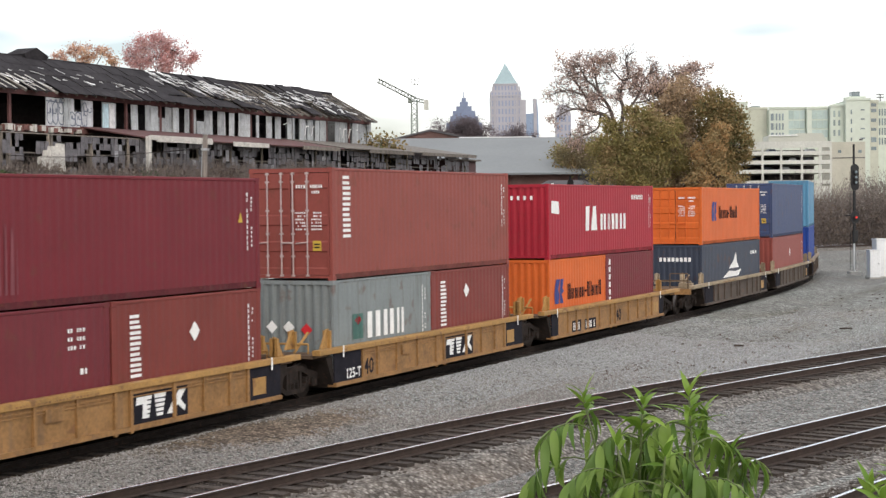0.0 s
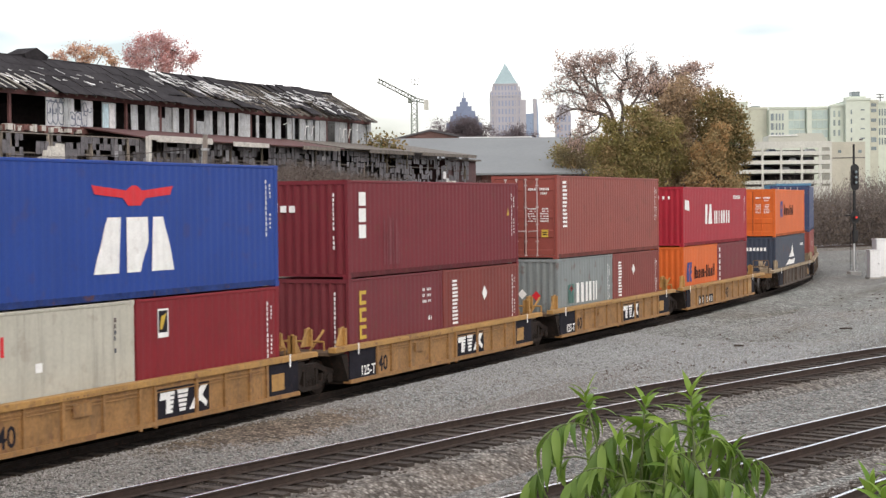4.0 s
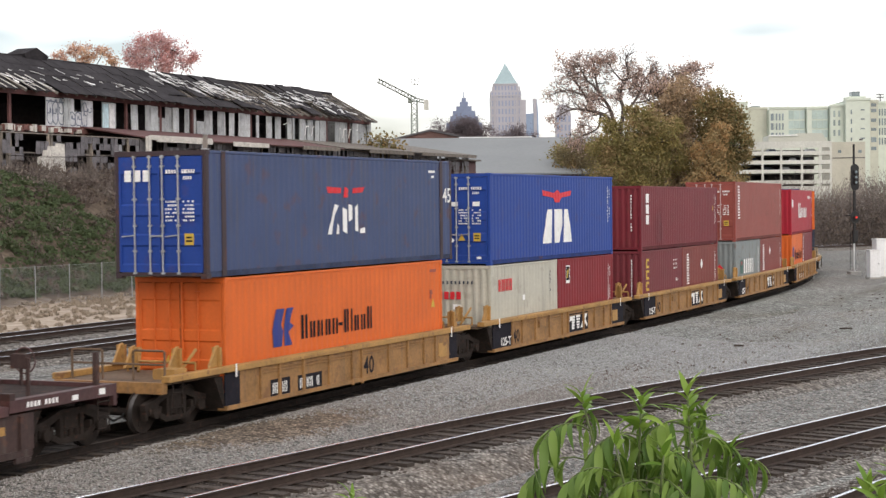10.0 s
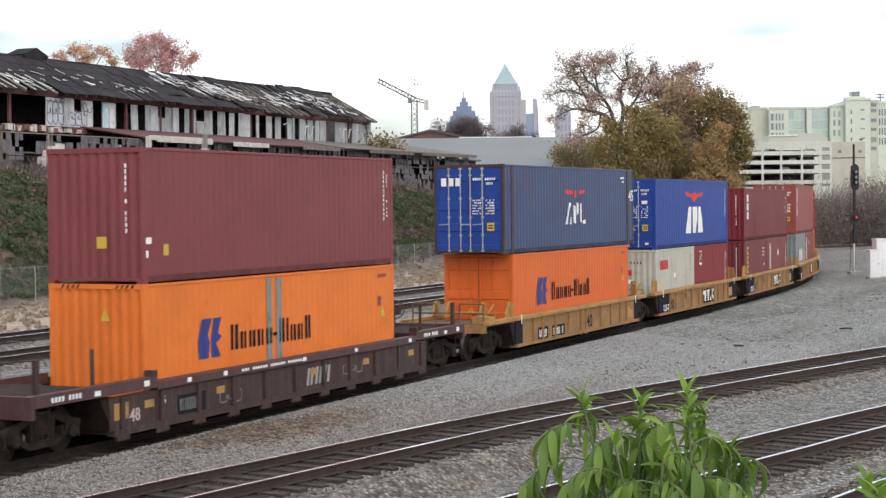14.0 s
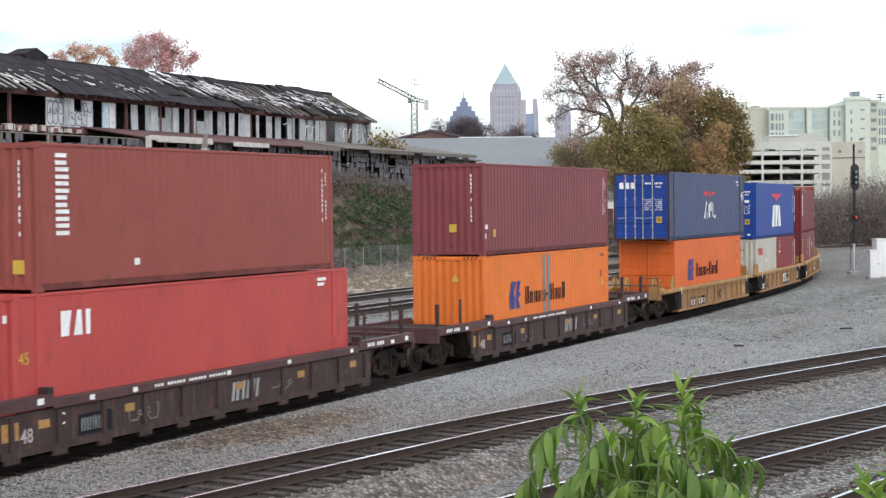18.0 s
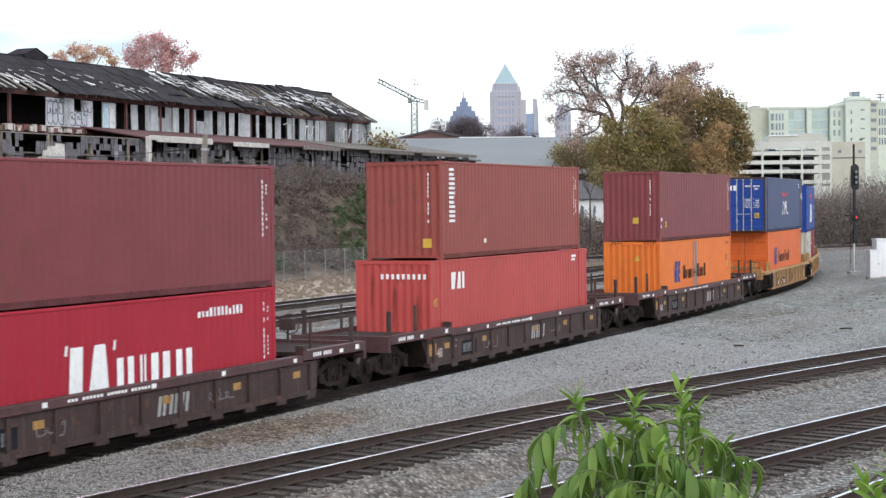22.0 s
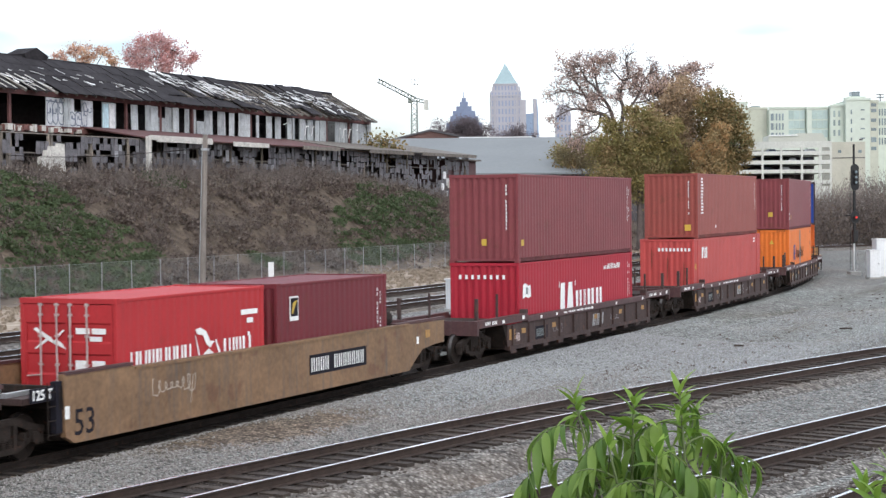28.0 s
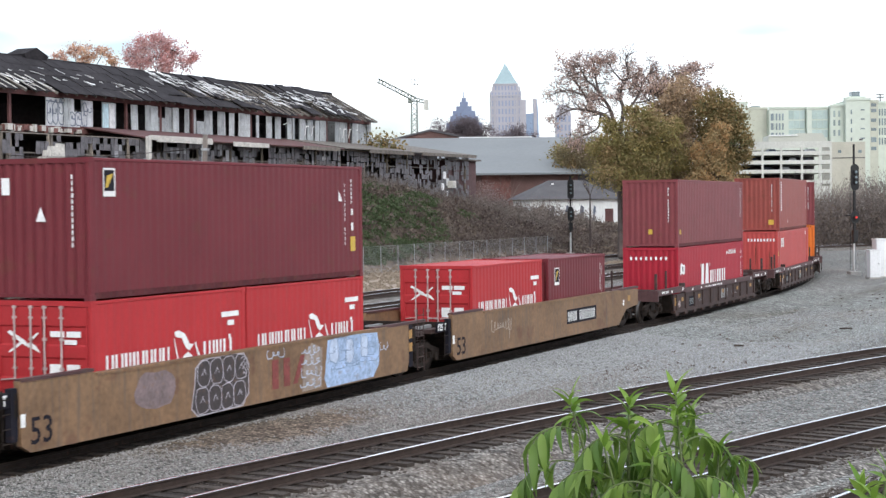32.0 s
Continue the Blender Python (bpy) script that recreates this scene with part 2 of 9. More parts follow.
M["orange"] = paint("orange_paint", (0.61, 0.128, 0.026), rust=0.06)
M["orange2"] = paint("yellow_orange_paint", (0.69, 0.175, 0.030), rust=0.12)
M["blue"] = paint("bright_blue_paint", (0.018, 0.055, 0.26), rust=0.15)
M["blue2"] = paint("weathered_blue_paint", (0.052, 0.074, 0.155), streak=0.5, rust=0.4)
M["post_rust"] = paint("rusty_dark_post_paint", (0.052, 0.036, 0.040), rust=0.7)
M["navy"] = paint("navy_grey_paint", (0.045, 0.055, 0.080))
M["sky_blue"] = paint("light_blue_paint", (0.10, 0.26, 0.40))
M["grey"] = paint("grey_paint", (0.21, 0.235, 0.235), streak=0.5)
M["cream"] = paint("pale_grey_paint", (0.47, 0.455, 0.385), streak=0.3, rust=0.2)
for k in ("maroon", "maroon2", "brown", "brown2", "brown3", "red", "red2", "redh", "crimson", "orange", "orange2", "blue", "blue2", "navy", "sky_blue", "grey", "cream"):
    c = M[k].node_tree.nodes["Color Ramp"].color_ramp.elements[0].color
    # bottom rails: grime and rust, plus the shade below the panels darkened in
    M[k + "_rail"] = material("shaded_grimy_" + M[k].name, [q * 0.62 + 0.008 for q in c[:3]], 0.75, dark=0.6, scale=2.0, fine=14, streak=0.4, rust=0.7, bump=0.1, spec=0.15)
M["white"] = material("white_lettering", (0.82, 0.82, 0.80), 0.5, dark=0.9, fine=20, bump=0.02, rust=0.15, rust_col=(0.3, 0.2, 0.17))
M["blackp"] = material("black_paint", (0.017, 0.016, 0.022), 0.8, dark=0.7, rust=0.1, spec=0.1)
M["yellow"] = material("yellow_label", (0.56, 0.38, 0.05), 0.5, dark=0.9)
M["redp"] = material("red_lettering", (0.62, 0.02, 0.03), 0.5, dark=0.9)
M["bluep"] = material("blue_lettering", (0.02, 0.035, 0.20), 0.5, dark=0.9)
M["steel"] = material("galvanised_rod", (0.42, 0.43, 0.43), 0.45, 0.6, dark=0.8, rust=0.3)
M["rod_red"] = material("pale_rod", (0.50, 0.40, 0.38), 0.5, 0.2, dark=0.8)
M["gasket"] = material("rubber_gasket", (0.02, 0.02, 0.02), 0.8)
M["car_yellow"] = material("weathered_ochre_car_paint", (0.275, 0.145, 0.052), 0.65, dark=0.66, scale=1.4, fine=12, streak=0.35, rust=0.45, bump=0.08)
M["car_chord"] = material("bright_ochre_chord_paint", (0.37, 0.205, 0.062), 0.6, dark=0.75, scale=1.2, fine=14, streak=0.3, rust=0.7, bump=0.08)
M["car_grimy"] = material("shaded_grimy_brown_car_paint", (0.075, 0.055, 0.042), 0.75, dark=0.65, scale=1.4, fine=12, streak=0.5, rust=0.5, bump=0.08)
M["chord_dusty"] = material("dusty_pale_chord_paint", (0.30, 0.235, 0.155), 0.75, dark=0.6, scale=1.6, fine=12, streak=0.4, rust=0.6, bump=0.08)
M["car_brown"] = material("dark_maroon_car_paint", (0.046, 0.026, 0.023), 0.75, dark=0.7, scale=1.4, fine=12, streak=0.5, rust=0.5, bump=0.08)
M["car_brown2"] = material("maroon_chord_paint", (0.072, 0.032, 0.032), 0.6, dark=0.7, scale=1.4, fine=12, streak=0.3, rust=0.4, bump=0.08)
M["car_tan"] = material("dusty_tan_car_paint", (0.200, 0.118, 0.062), 0.65, dark=0.68, scale=0.8, fine=10, streak=0.7, rust=0.5, bump=0.06)
M["deck_dirt"] = material("dirty_brown_deck", (0.125, 0.082, 0.052), 0.85, dark=0.6, scale=1.5, fine=12, rust=0.5, bump=0.1)
M["deck_dark"] = material("shaded_grimy_dark_deck", (0.036, 0.026, 0.023), 0.9, dark=0.55, scale=2.2, fine=12, rust=0.5, bump=0.1, spec=0.15)
M["wheel_rim"] = material("worn_wheel_tread", (0.13, 0.12, 0.115), 0.5, 0.8, dark=0.8, bump=0.02)
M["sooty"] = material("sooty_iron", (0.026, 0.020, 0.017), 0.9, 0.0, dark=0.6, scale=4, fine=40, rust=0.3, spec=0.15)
M["rail"] = material("rusty_rail", (0.046, 0.030, 0.023), 0.75, 0.2, dark=0.65, scale=5, fine=60)
M["railtop"] = material("polished_rail_head", (0.86, 0.86, 0.88), 0.26, 0.9, dark=0.9, bump=0.02)
M["tie"] = material("creosoted_tie", (0.050, 0.038, 0.030), 0.9, dark=0.6, scale=3, fine=30, bump=0.5, jitter=0.35, stretch=(1, 6, 6))
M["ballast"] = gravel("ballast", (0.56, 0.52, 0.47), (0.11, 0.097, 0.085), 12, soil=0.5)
# oily stones, darkened further to hold the shade under the train
M["oily"] = gravel("oily_shaded_ballast", (0.085, 0.068, 0.058), (0.022, 0.018, 0.016), 13, tint=(0.04, 0.03, 0.025))
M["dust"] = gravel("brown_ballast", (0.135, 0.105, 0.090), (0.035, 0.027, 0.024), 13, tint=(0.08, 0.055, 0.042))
M["wood_old"] = material("weathered_wood", (0.20, 0.17, 0.14), 0.9, dark=0.6, scale=2, fine=25, bump=0.4, jitter=0.3, stretch=(6, 6, 1))
M["concrete"] = material("pale_concrete", (0.45, 0.44, 0.41), 0.85, dark=0.8, scale=0.8, fine=20, streak=0.2)


# ---- mesh helpers ----
def box(bm, x0, x1, y0, y1, z0, z1, m=None):
    r = bmesh.ops.create_cube(bm, size=1)
    t = Matrix.Translation(((x0 + x1) / 2, (y0 + y1) / 2, (z0 + z1) / 2)) @ Matrix.Diagonal((x1 - x0, y1 - y0, z1 - z0, 1))
    bmesh.ops.transform(bm, matrix=(m @ t) if m else t, verts=r["verts"])
    return r["verts"]


def rod(bm, a, b, r, seg=8, r2=None):
    a, b = Vector(a), Vector(b)
    q = bmesh.ops.create_cone(bm, cap_ends=True, segments=seg, radius1=r, radius2=r if r2 is None else r2, depth=(b - a).length)
    m = Matrix.Translation((a + b) / 2) @ (b - a).to_track_quat("Z", "Y").to_matrix().to_4x4()
    bmesh.ops.transform(bm, matrix=m, verts=q["verts"])
    return q["verts"]


def prism(bm, pts, y0, y1, axis="y"):
    """A polygon of (u, v) drawn through from y0 to y1."""
    def at(u, v, w):
        return (u, w, v) if axis == "y" else ((w, u, v) if axis == "x" else (u, v, w))
    a = [bm.verts.new(at(u, v, y0)) for u, v in pts]
    b = [bm.verts.new(at(u, v, y1)) for u, v in pts]
    k = len(pts)
    bm.faces.new(a)
    bm.faces.new(b[::-1])
    for i in range(k):
        bm.faces.new((a[i], b[i], b[(i + 1) % k], a[(i + 1) % k]))


def bevel(bm, w, seg=1):
    bmesh.ops.bevel(bm, geom=bm.edges[:], offset=w, segments=seg, affect="EDGES", profile=0.5)


def mesh_of(bm, name, mat):
    bmesh.ops.recalc_face_normals(bm, faces=bm.faces[:])
    me = bpy.data.meshes.new(name)
    bm.to_mesh(me)
    bm.free()
    me.materials.append(mat)
    return me


def part(name, bm, mat, parent, label="", at=None):
    """One bmesh (or a mesh made before) as one mesh object under a thing or part."""
    me = mesh_of(bm, name, mat) if isinstance(bm, bmesh.types.BMesh) else bm
    ob = new(name, me)
    ob.parent = parent
    if at is not None:
        ob.matrix_basis = at
    if label:
        tagged(ob, label)
    return ob


def boxes(*rows):
    bm = bmesh.new()
    for r in rows:
        box(bm, *r)
    return bm


def thing(name, label, category, group="", kind="", at=None):
    ob = new(name)
    ob.empty_display_size = 0.3
    tagged(ob, label, category, group, kind)
    if at is not None:
        ob.matrix_basis = at
    return ob


def from_lists(name, verts, faces, mat, smooth=False):
    me = bpy.data.meshes.new(name)
    me.from_pydata(verts, [], faces)
    me.materials.append(mat)
    if smooth:
        me.polygons.foreach_set("use_smooth", [True] * len(me.polygons))
    me.update()
    return me


def letters(text, size, mat, bold=0.0):
    """A flat mesh of real characters in the built-in font, upright in x and z, facing -y, 4 mm thick."""
    cu = bpy.data.curves.new("lettering", "FONT")
    cu.body, cu.size, cu.extrude, cu.resolution_u = text, size, 0.002, 2
    cu.offset = bold
    ob = bpy.data.objects.new("lettering", cu)
    scene.collection.objects.link(ob)
    bpy.context.view_layer.update()
    me = bpy.data.meshes.new_from_object(ob.evaluated_get(bpy.context.evaluated_depsgraph_get()))
    bpy.data.objects.remove(ob)
    me.transform(pose(0, 0, 0, 90))
    me.materials.clear()
    me.materials.append(mat)
    return me
# ---- ground: one sheet from the near bank across the yard to the far hill ----
def smooth(a, b, x):
    k = min(max((x - a) / (b - a), 0.0), 1.0)
    return k * k * (3 - 2 * k)


def yard_sd(x, y):
    dx, dy = x + 5.0, y - 42.21
    return UX * dx + UY * dy, -UY * dx + UX * dy


def land(x, y):
    """Height of the ground."""
    s, d = yard_sd(x, y)
    z = -0.34
    r = math.hypot(x, y)
    z += 3.5 * (1 - smooth(5.5, 15.0, r)) * (1 if y < 20 else 0)           # the bank on which the camera stands
    z += 0.30 * smooth(-9.0, -11.5, d) if d < -9 else 0                    # the near main line lies higher
    # the weedy hill on the far side: its crest falls away towards the far end
    top = 7.6 - 4.2 * smooth(95, 150, s) - 2.4 * smooth(150, 190, s)
    foot = 38.0 - 2.0 * smooth(60, 120, s)
    if d > foot:
        k = smooth(foot - 1, foot + 13.5, d)
        z += top * k + 0.5 * noise.noise((x * 0.15, y * 0.15, 0)) * k
    # gentle rise far off
    z += 1.4 * smooth(150, 260, s + 0.3 * abs(d)) * (1 - (1 if d > foot else 0) * 0.6)
    z += 0.05 * noise.noise((x * 0.35, y * 0.35, 3.1))
    return z


def grid_sheet(name, xs, ys, fn, mat):
    v = [(x, y, fn(x, y)) for y in ys for x in xs]
    n = len(xs)
    f = [(j * n + i, j * n + i + 1, (j + 1) * n + i + 1, (j + 1) * n + i) for j in range(len(ys) - 1) for i in range(n - 1)]
    return from_lists(name, v, f, mat, True)


def steps(a, b, st):
    n = max(1, int(round((b - a) / st)))
    return [a + (b - a) * i / n for i in range(n)]


GX = [-3000, -1500, -700, -350] + steps(-200, -60, 5) + steps(-60, 60, 1.0) + steps(60, 150, 5) + [150, 250, 500, 1200, 2500]
GY = [-400, -150, -60] + steps(-30, 0, 3) + steps(0, 190, 1.0) + steps(190, 320, 5) + [320, 450, 700, 1200, 2200, 3500]
M["ground"] = yard_ground("yard_gravel")
ground = new("ground", grid_sheet("ground", GX, GY, land, M["ground"]))
tagged(ground, "grey gravel yard with brown patches rising to a weedy hill", "ground", kind="structure")


# ---- tracks ----
RAIL_SEC = [(-0.068, -0.165), (0.068, -0.165), (0.060, -0.150), (0.012, -0.135), (0.012, -0.045), (0.036, -0.035), (0.036, -0.004), (-0.036, -0.004), (-0.036, -0.035), (-0.012, -0.045), (-0.012, -0.135), (-0.060, -0.150)]


def sweep(path, sec, mat, name, smooth_it=False):
    """A section of (left, up) drawn along a path of (x, y, z)."""
    v, f, k = [], [], len(sec)
    for i, p in enumerate(path):
        a, b = path[max(i - 1, 0)], path[min(i + 1, len(path) - 1)]
        h = math.atan2(b[1] - a[1], b[0] - a[0])
        v += [(p[0] - math.sin(h) * w, p[1] + math.cos(h) * w, p[2] + u) for w, u in sec]
        if i:
            for j in range(k):
                f.append(((i - 1) * k + j, i * k + j, i * k + (j + 1) % k, (i - 1) * k + (j + 1) % k))
    f += [tuple(range(k))[::-1], tuple((len(path) - 1) * k + j for j in range(k))]
    return from_lists(name, v, f, mat, smooth_it)


def offset(path, w):
    out = []
    for i, p in enumerate(path):
        a, b = path[max(i - 1, 0)], path[min(i + 1, len(path) - 1)]
        h = math.atan2(b[1] - a[1], b[0] - a[0])
        out.append((p[0] - math.sin(h) * w, p[1] + math.cos(h) * w, p[2]))
    return out


_tie = mesh_of(boxes((-0.115, 0.115, -1.3, 1.3, -0.18, 0)), "tie", M["tie"])


def railway(label, path, ties, bed, first=0.0, last=1e9, dirt=1.35, up=0.0, iron=None, stone=None, sec=None):
    """A track: ballast bed, two rails with polished heads, and ties over a stretch of it. path: (x, y, z of the rail's top)."""
    tr = thing("railway_track", label, "railway track", kind="structure")
    part("ballast_bed", sweep(path, sec or [(-2.6, -0.62), (-1.75, -0.24), (-0.9, -0.215), (0.9, -0.215), (1.75, -0.24), (2.6, -0.62)], stone or M["ballast"], "ballast_bed"), None, tr, "pale crushed stone bed")
    part("track_dirt", sweep(path, [(-dirt, -0.30), (-dirt + 0.3, -0.205 + up), (dirt - 0.3, -0.205 + up), (dirt, -0.30)], bed, "track_dirt"), None, tr, "dark oily stones between the ties")
    for s in (-0.7525, 0.7525):
        p = offset(path, s)
        # a given iron is near black: rail and head coloured for shade under cars
        r = part("rail", sweep(p, RAIL_SEC, iron or M["rail"], "rail"), None, tr, "rusty steel rail with a polished head")
        part("rail_head", sweep(p, [(-0.030, -0.004), (0.030, -0.004), (0.026, 0.002), (-0.026, 0.002)], M["railtop"] if iron is None else M["rail"], "rail_head"), None, r, "polished running surface")
    rnd = random.Random(len(path))
    run_s, nxt = 0.0, 0.0
    for p0, p1 in zip(path, path[1:]):
        ln = math.hypot(p1[0] - p0[0], p1[1] - p0[1])
        h = math.degrees(math.atan2(p1[1] - p0[1], p1[0] - p0[0]))
        while nxt < run_s + ln:
            k = (nxt - run_s) / ln
            if ties and first <= nxt <= last:
                t = part("tie", _tie, None, tr, at=pose(p0[0] + (p1[0] - p0[0]) * k, p0[1] + (p1[1] - p0[1]) * k, p0[2] - 0.175 + rnd.uniform(-0.015, 0.01), rnd.uniform(-1, 1), rnd.uniform(-1.5, 1.5), h + rnd.uniform(-2, 2)))
            nxt += 0.53
        run_s += ln
    return tr


def curve_path(pts, z, st=1.0):
    """A smooth path through a few plan points, carried on straight at both ends."""
    P = [Vector((x, y, z)) for x, y in pts]
    out = []
    for i in range(len(P) - 1):
        p0, p1, p2, p3 = P[max(i - 1, 0)], P[i], P[i + 1], P[min(i + 2, len(P) - 1)]
        n = max(2, int((p2 - p1).length / st))
        for j in range(n):
            t = j / n
            out.append(0.5 * (2 * p1 + (p2 - p0) * t + (2 * p0 - 5 * p1 + 4 * p2 - p3) * t * t + (3 * p1 - p0 - 3 * p2 + p3) * t ** 3))
    out.append(P[-1])
    return [tuple(p) for p in out]


def mid_path(pts, side, z):
    """The middle line of a track of which the far rail's plan points are given."""
    p = curve_path(pts, z)
    return offset(p, side)


main_path = [(*line(s), 0.0) for s in range(-150, 260, 1)]
# dark iron, dull heads and darkened stones put the train's shade into colour
railway("main line under the train on oily ballast darkened as its shade", main_path, True, M["oily"], 130, 190, 1.30, 0.028, M["sooty"], M["ground"], [(-5.2, -0.45), (-3.9, -0.27), (-2.7, -0.13), (-1.75, -0.09), (-1.25, -0.20), (1.25, -0.20), (1.9, -0.16), (2.8, -0.3), (3.6, -0.5)])
near_a = mid_path([(-26.0, -6.0), (-12.4, 15.6), (-5.8, 26.86), (-3.2, 31.0), (-0.04, 35.9), (2.9, 40.0), (6.1, 44.2), (9.4, 48.3), (13.77, 53.5), (32, 74.5)], -0.7525, 0.30)
railway("near main line with rusty rails and dark ties", near_a, True, M["dust"], 26, 90)
near_b = mid_path([(-14.0, 5.5), (-4.0, 19.9), (0.84, 26.5), (1.95, 28.0), (3.9, 30.6), (5.3, 32.4), (9.8, 38.1), (26.5, 58.5)], -0.7525, 0.30)
railway("second near line with polished rails and dark ties", near_b, True, M["dust"], 18, 66)
near_c = mid_path([(-6.5, 9.0), (3.5, 22.8), (6.62, 27.2), (7.2, 28.0), (11.0, 33.0), (26, 52)], -0.7525, 0.30)
railway("third near line with polished rails", near_c, True, M["dust"], 14, 50)
for d, lab in ((15.3, "siding with brown rails beyond the train"), (20.8, "far siding with brown rails at the foot of the hill")):
    pth = [tuple(yard(s, d, 0.0)) for s in range(-20, 125, 1)]
    railway(lab, pth, True, M["dust"], 24, 105)
railway("curving far line with pale rails", curve_path([(10, 150), (24, 168), (39.5, 181), (49.4, 189), (75, 205), (130, 230)], 0.15, 2.0), False, M["dust"])
# ---- shipping containers ----
CW = 1.219
PITCH, DEEP = 0.278, 0.009


def wave(u, u0, pitch=PITCH, deep=DEEP):
    """Inset of a corrugated sheet at u, counted from u0."""
    k = ((u - u0) / pitch) % 1.0
    if k < 0.26:
        return 0.0
    if k < 0.5:
        return deep * (k - 0.26) / 0.24
    if k < 0.76:
        return deep
    return deep * (1 - (k - 0.76) / 0.24)


def breaks(u0, u1, pitch=PITCH):
    us, k = [u0], 0
    while True:
        for f in (0.26, 0.5, 0.76, 1.0):
            u = u0 + (k + f) * pitch
            if u >= u1 - 1e-4:
                return us + [u1]
            us.append(u)
        k += 1


_sheets = {}


def sheet(u0, u1, z0, z1, mat, pitch=PITCH, deep=DEEP):
    """An upright corrugated sheet in x and z, facing -y, 2 cm thick at its rim."""
    key = (round(u0, 3), round(u1, 3), round(z0, 3), round(z1, 3), mat.name, pitch)
    if key not in _sheets:
        us = breaks(u0, u1, pitch)
        v, f = [], []
        for i, u in enumerate(us):
            y = wave(u, u0, pitch, deep) if 0 < i < len(us) - 1 else 0.0
            v += [(u, y, z0), (u, y, z1)]
            if i:
                f.append((2 * i - 2, 2 * i, 2 * i + 1, 2 * i - 1))
        k = len(v)
        v += [(u0, 0.06, z0), (u0, 0.06, z1), (u1, 0.06, z0), (u1, 0.06, z1)]
        f += [(k + 1, k, 0, 1), (k - 2, k + 2, k + 3, k - 1), (k, k + 1, k + 3, k + 2)]
        _sheets[key] = from_lists("corrugated_panel", v, f, mat)
    return _sheets[key]


def mark(parent, name, shapes, mat, u0=None, flat=True, label="", y=-CW, turn=None):
    """Painted shapes on a wall: polygons of (u, z). u0: start of the corrugation that the paint follows."""
    at = Matrix.Translation((0, y, 0)) if turn is None else turn
    tiny = all((max(q[0] for q in p) - min(q[0] for q in p)) * (max(q[1] for q in p) - min(q[1] for q in p)) < 0.016 for p in shapes)
    if len(shapes) > 1 and not tiny:
        return [mark(parent, name, [p], mat, u0, flat, label, y, turn) for p in shapes][0]
    bm = bmesh.new()
    for pts in shapes:
        if u0 is None:
            prism(bm, pts, -0.004, 0.0)
            continue
        sub = bmesh.new()
        sub.faces.new([sub.verts.new((u, 0, z)) for u, z in pts])
        lo, hi = min(q[0] for q in pts), max(q[0] for q in pts)
        k = math.floor((lo - u0) / PITCH)
        while u0 + k * PITCH < hi:
            for f in (0.0, 0.26, 0.5, 0.76):
                c = u0 + (k + f) * PITCH
                if lo + 1e-3 < c < hi - 1e-3:
                    bmesh.ops.bisect_plane(sub, geom=sub.verts[:] + sub.edges[:] + sub.faces[:], plane_co=(c, 0, 0), plane_no=(1, 0, 0))
            k += 1
        for vt in sub.verts:
            vt.co.y = wave(vt.co.x + 1e-5, u0) - 0.004
        tmp = bpy.data.meshes.new("tmp")
        sub.to_mesh(tmp)
        sub.free()
        bm.from_mesh(tmp)
        bpy.data.meshes.remove(tmp)
    ob = part(name, bm, mat, parent, label, at)
    return tagged(ob, kind="stuff" if len(shapes) > 1 else "")


def strokes(parent, name, lines, w, mat, y, label=""):
    """Sprayed lines: thin flat bars along polylines of (u, z)."""
    bm = bmesh.new()
    for pts in lines:
        for (a, b), (c, d) in zip(pts, pts[1:]):
            ln = math.hypot(c - a, d - b) or 1e-6
            nx, nz = -(d - b) / ln * w / 2, (c - a) / ln * w / 2
            ex, ez = (c - a) / ln * w * 0.3, (d - b) / ln * w * 0.3
            prism(bm, [(a + nx - ex, b + nz - ez), (a - nx - ex, b - nz - ez), (c - nx + ex, d - nz + ez), (c + nx + ex, d + nz + ez)], -0.002, 0.0)
    return tagged(part(name, bm, mat, parent, label, Matrix.Translation((0, y, 0))), kind="stuff")


def bubble(x, z, w, h, rnd, wob=0.08):
    """A closed rounded outline."""
    return [(x + w / 2 * math.copysign(abs(math.cos(k * math.pi / 8)) ** 0.7, math.cos(k * math.pi / 8)) * (1 + rnd.uniform(-wob, wob)), z + h / 2 * math.copysign(abs(math.sin(k * math.pi / 8)) ** 0.7, math.sin(k * math.pi / 8)) * (1 + rnd.uniform(-wob, wob))) for k in range(16)]


def scribble(x, z, w, h, n, rnd):
    """A looping handwritten line of n loops."""
    ph, out = rnd.uniform(0, 6), []
    for i in range(n * 9 + 1):
        k = i / (n * 9)
        a = 2 * math.pi * n * k + ph
        out.append((x + w * k + w / n * 0.42 * math.cos(a), z + h * (0.5 + 0.42 * math.sin(a + 0.5 * math.sin(2.3 * a)) * (0.65 + 0.35 * math.sin(7 * k + ph)))))
    return out


def rects(*rows):
    return [[(a, c), (b, c), (b, d), (a, d)] for a, b, c, d in rows]


def ticks(u, z1, n, w=0.07, h=0.09, step=0.125, seed=1):
    """A column of small unreadable characters, as bars of their size."""
    rnd = random.Random(seed)
    return rects(*[(u, u + w * rnd.uniform(0.6, 1.0), z1 - i * step - h, z1 - i * step) for i in range(n) if rnd.random() > 0.08])


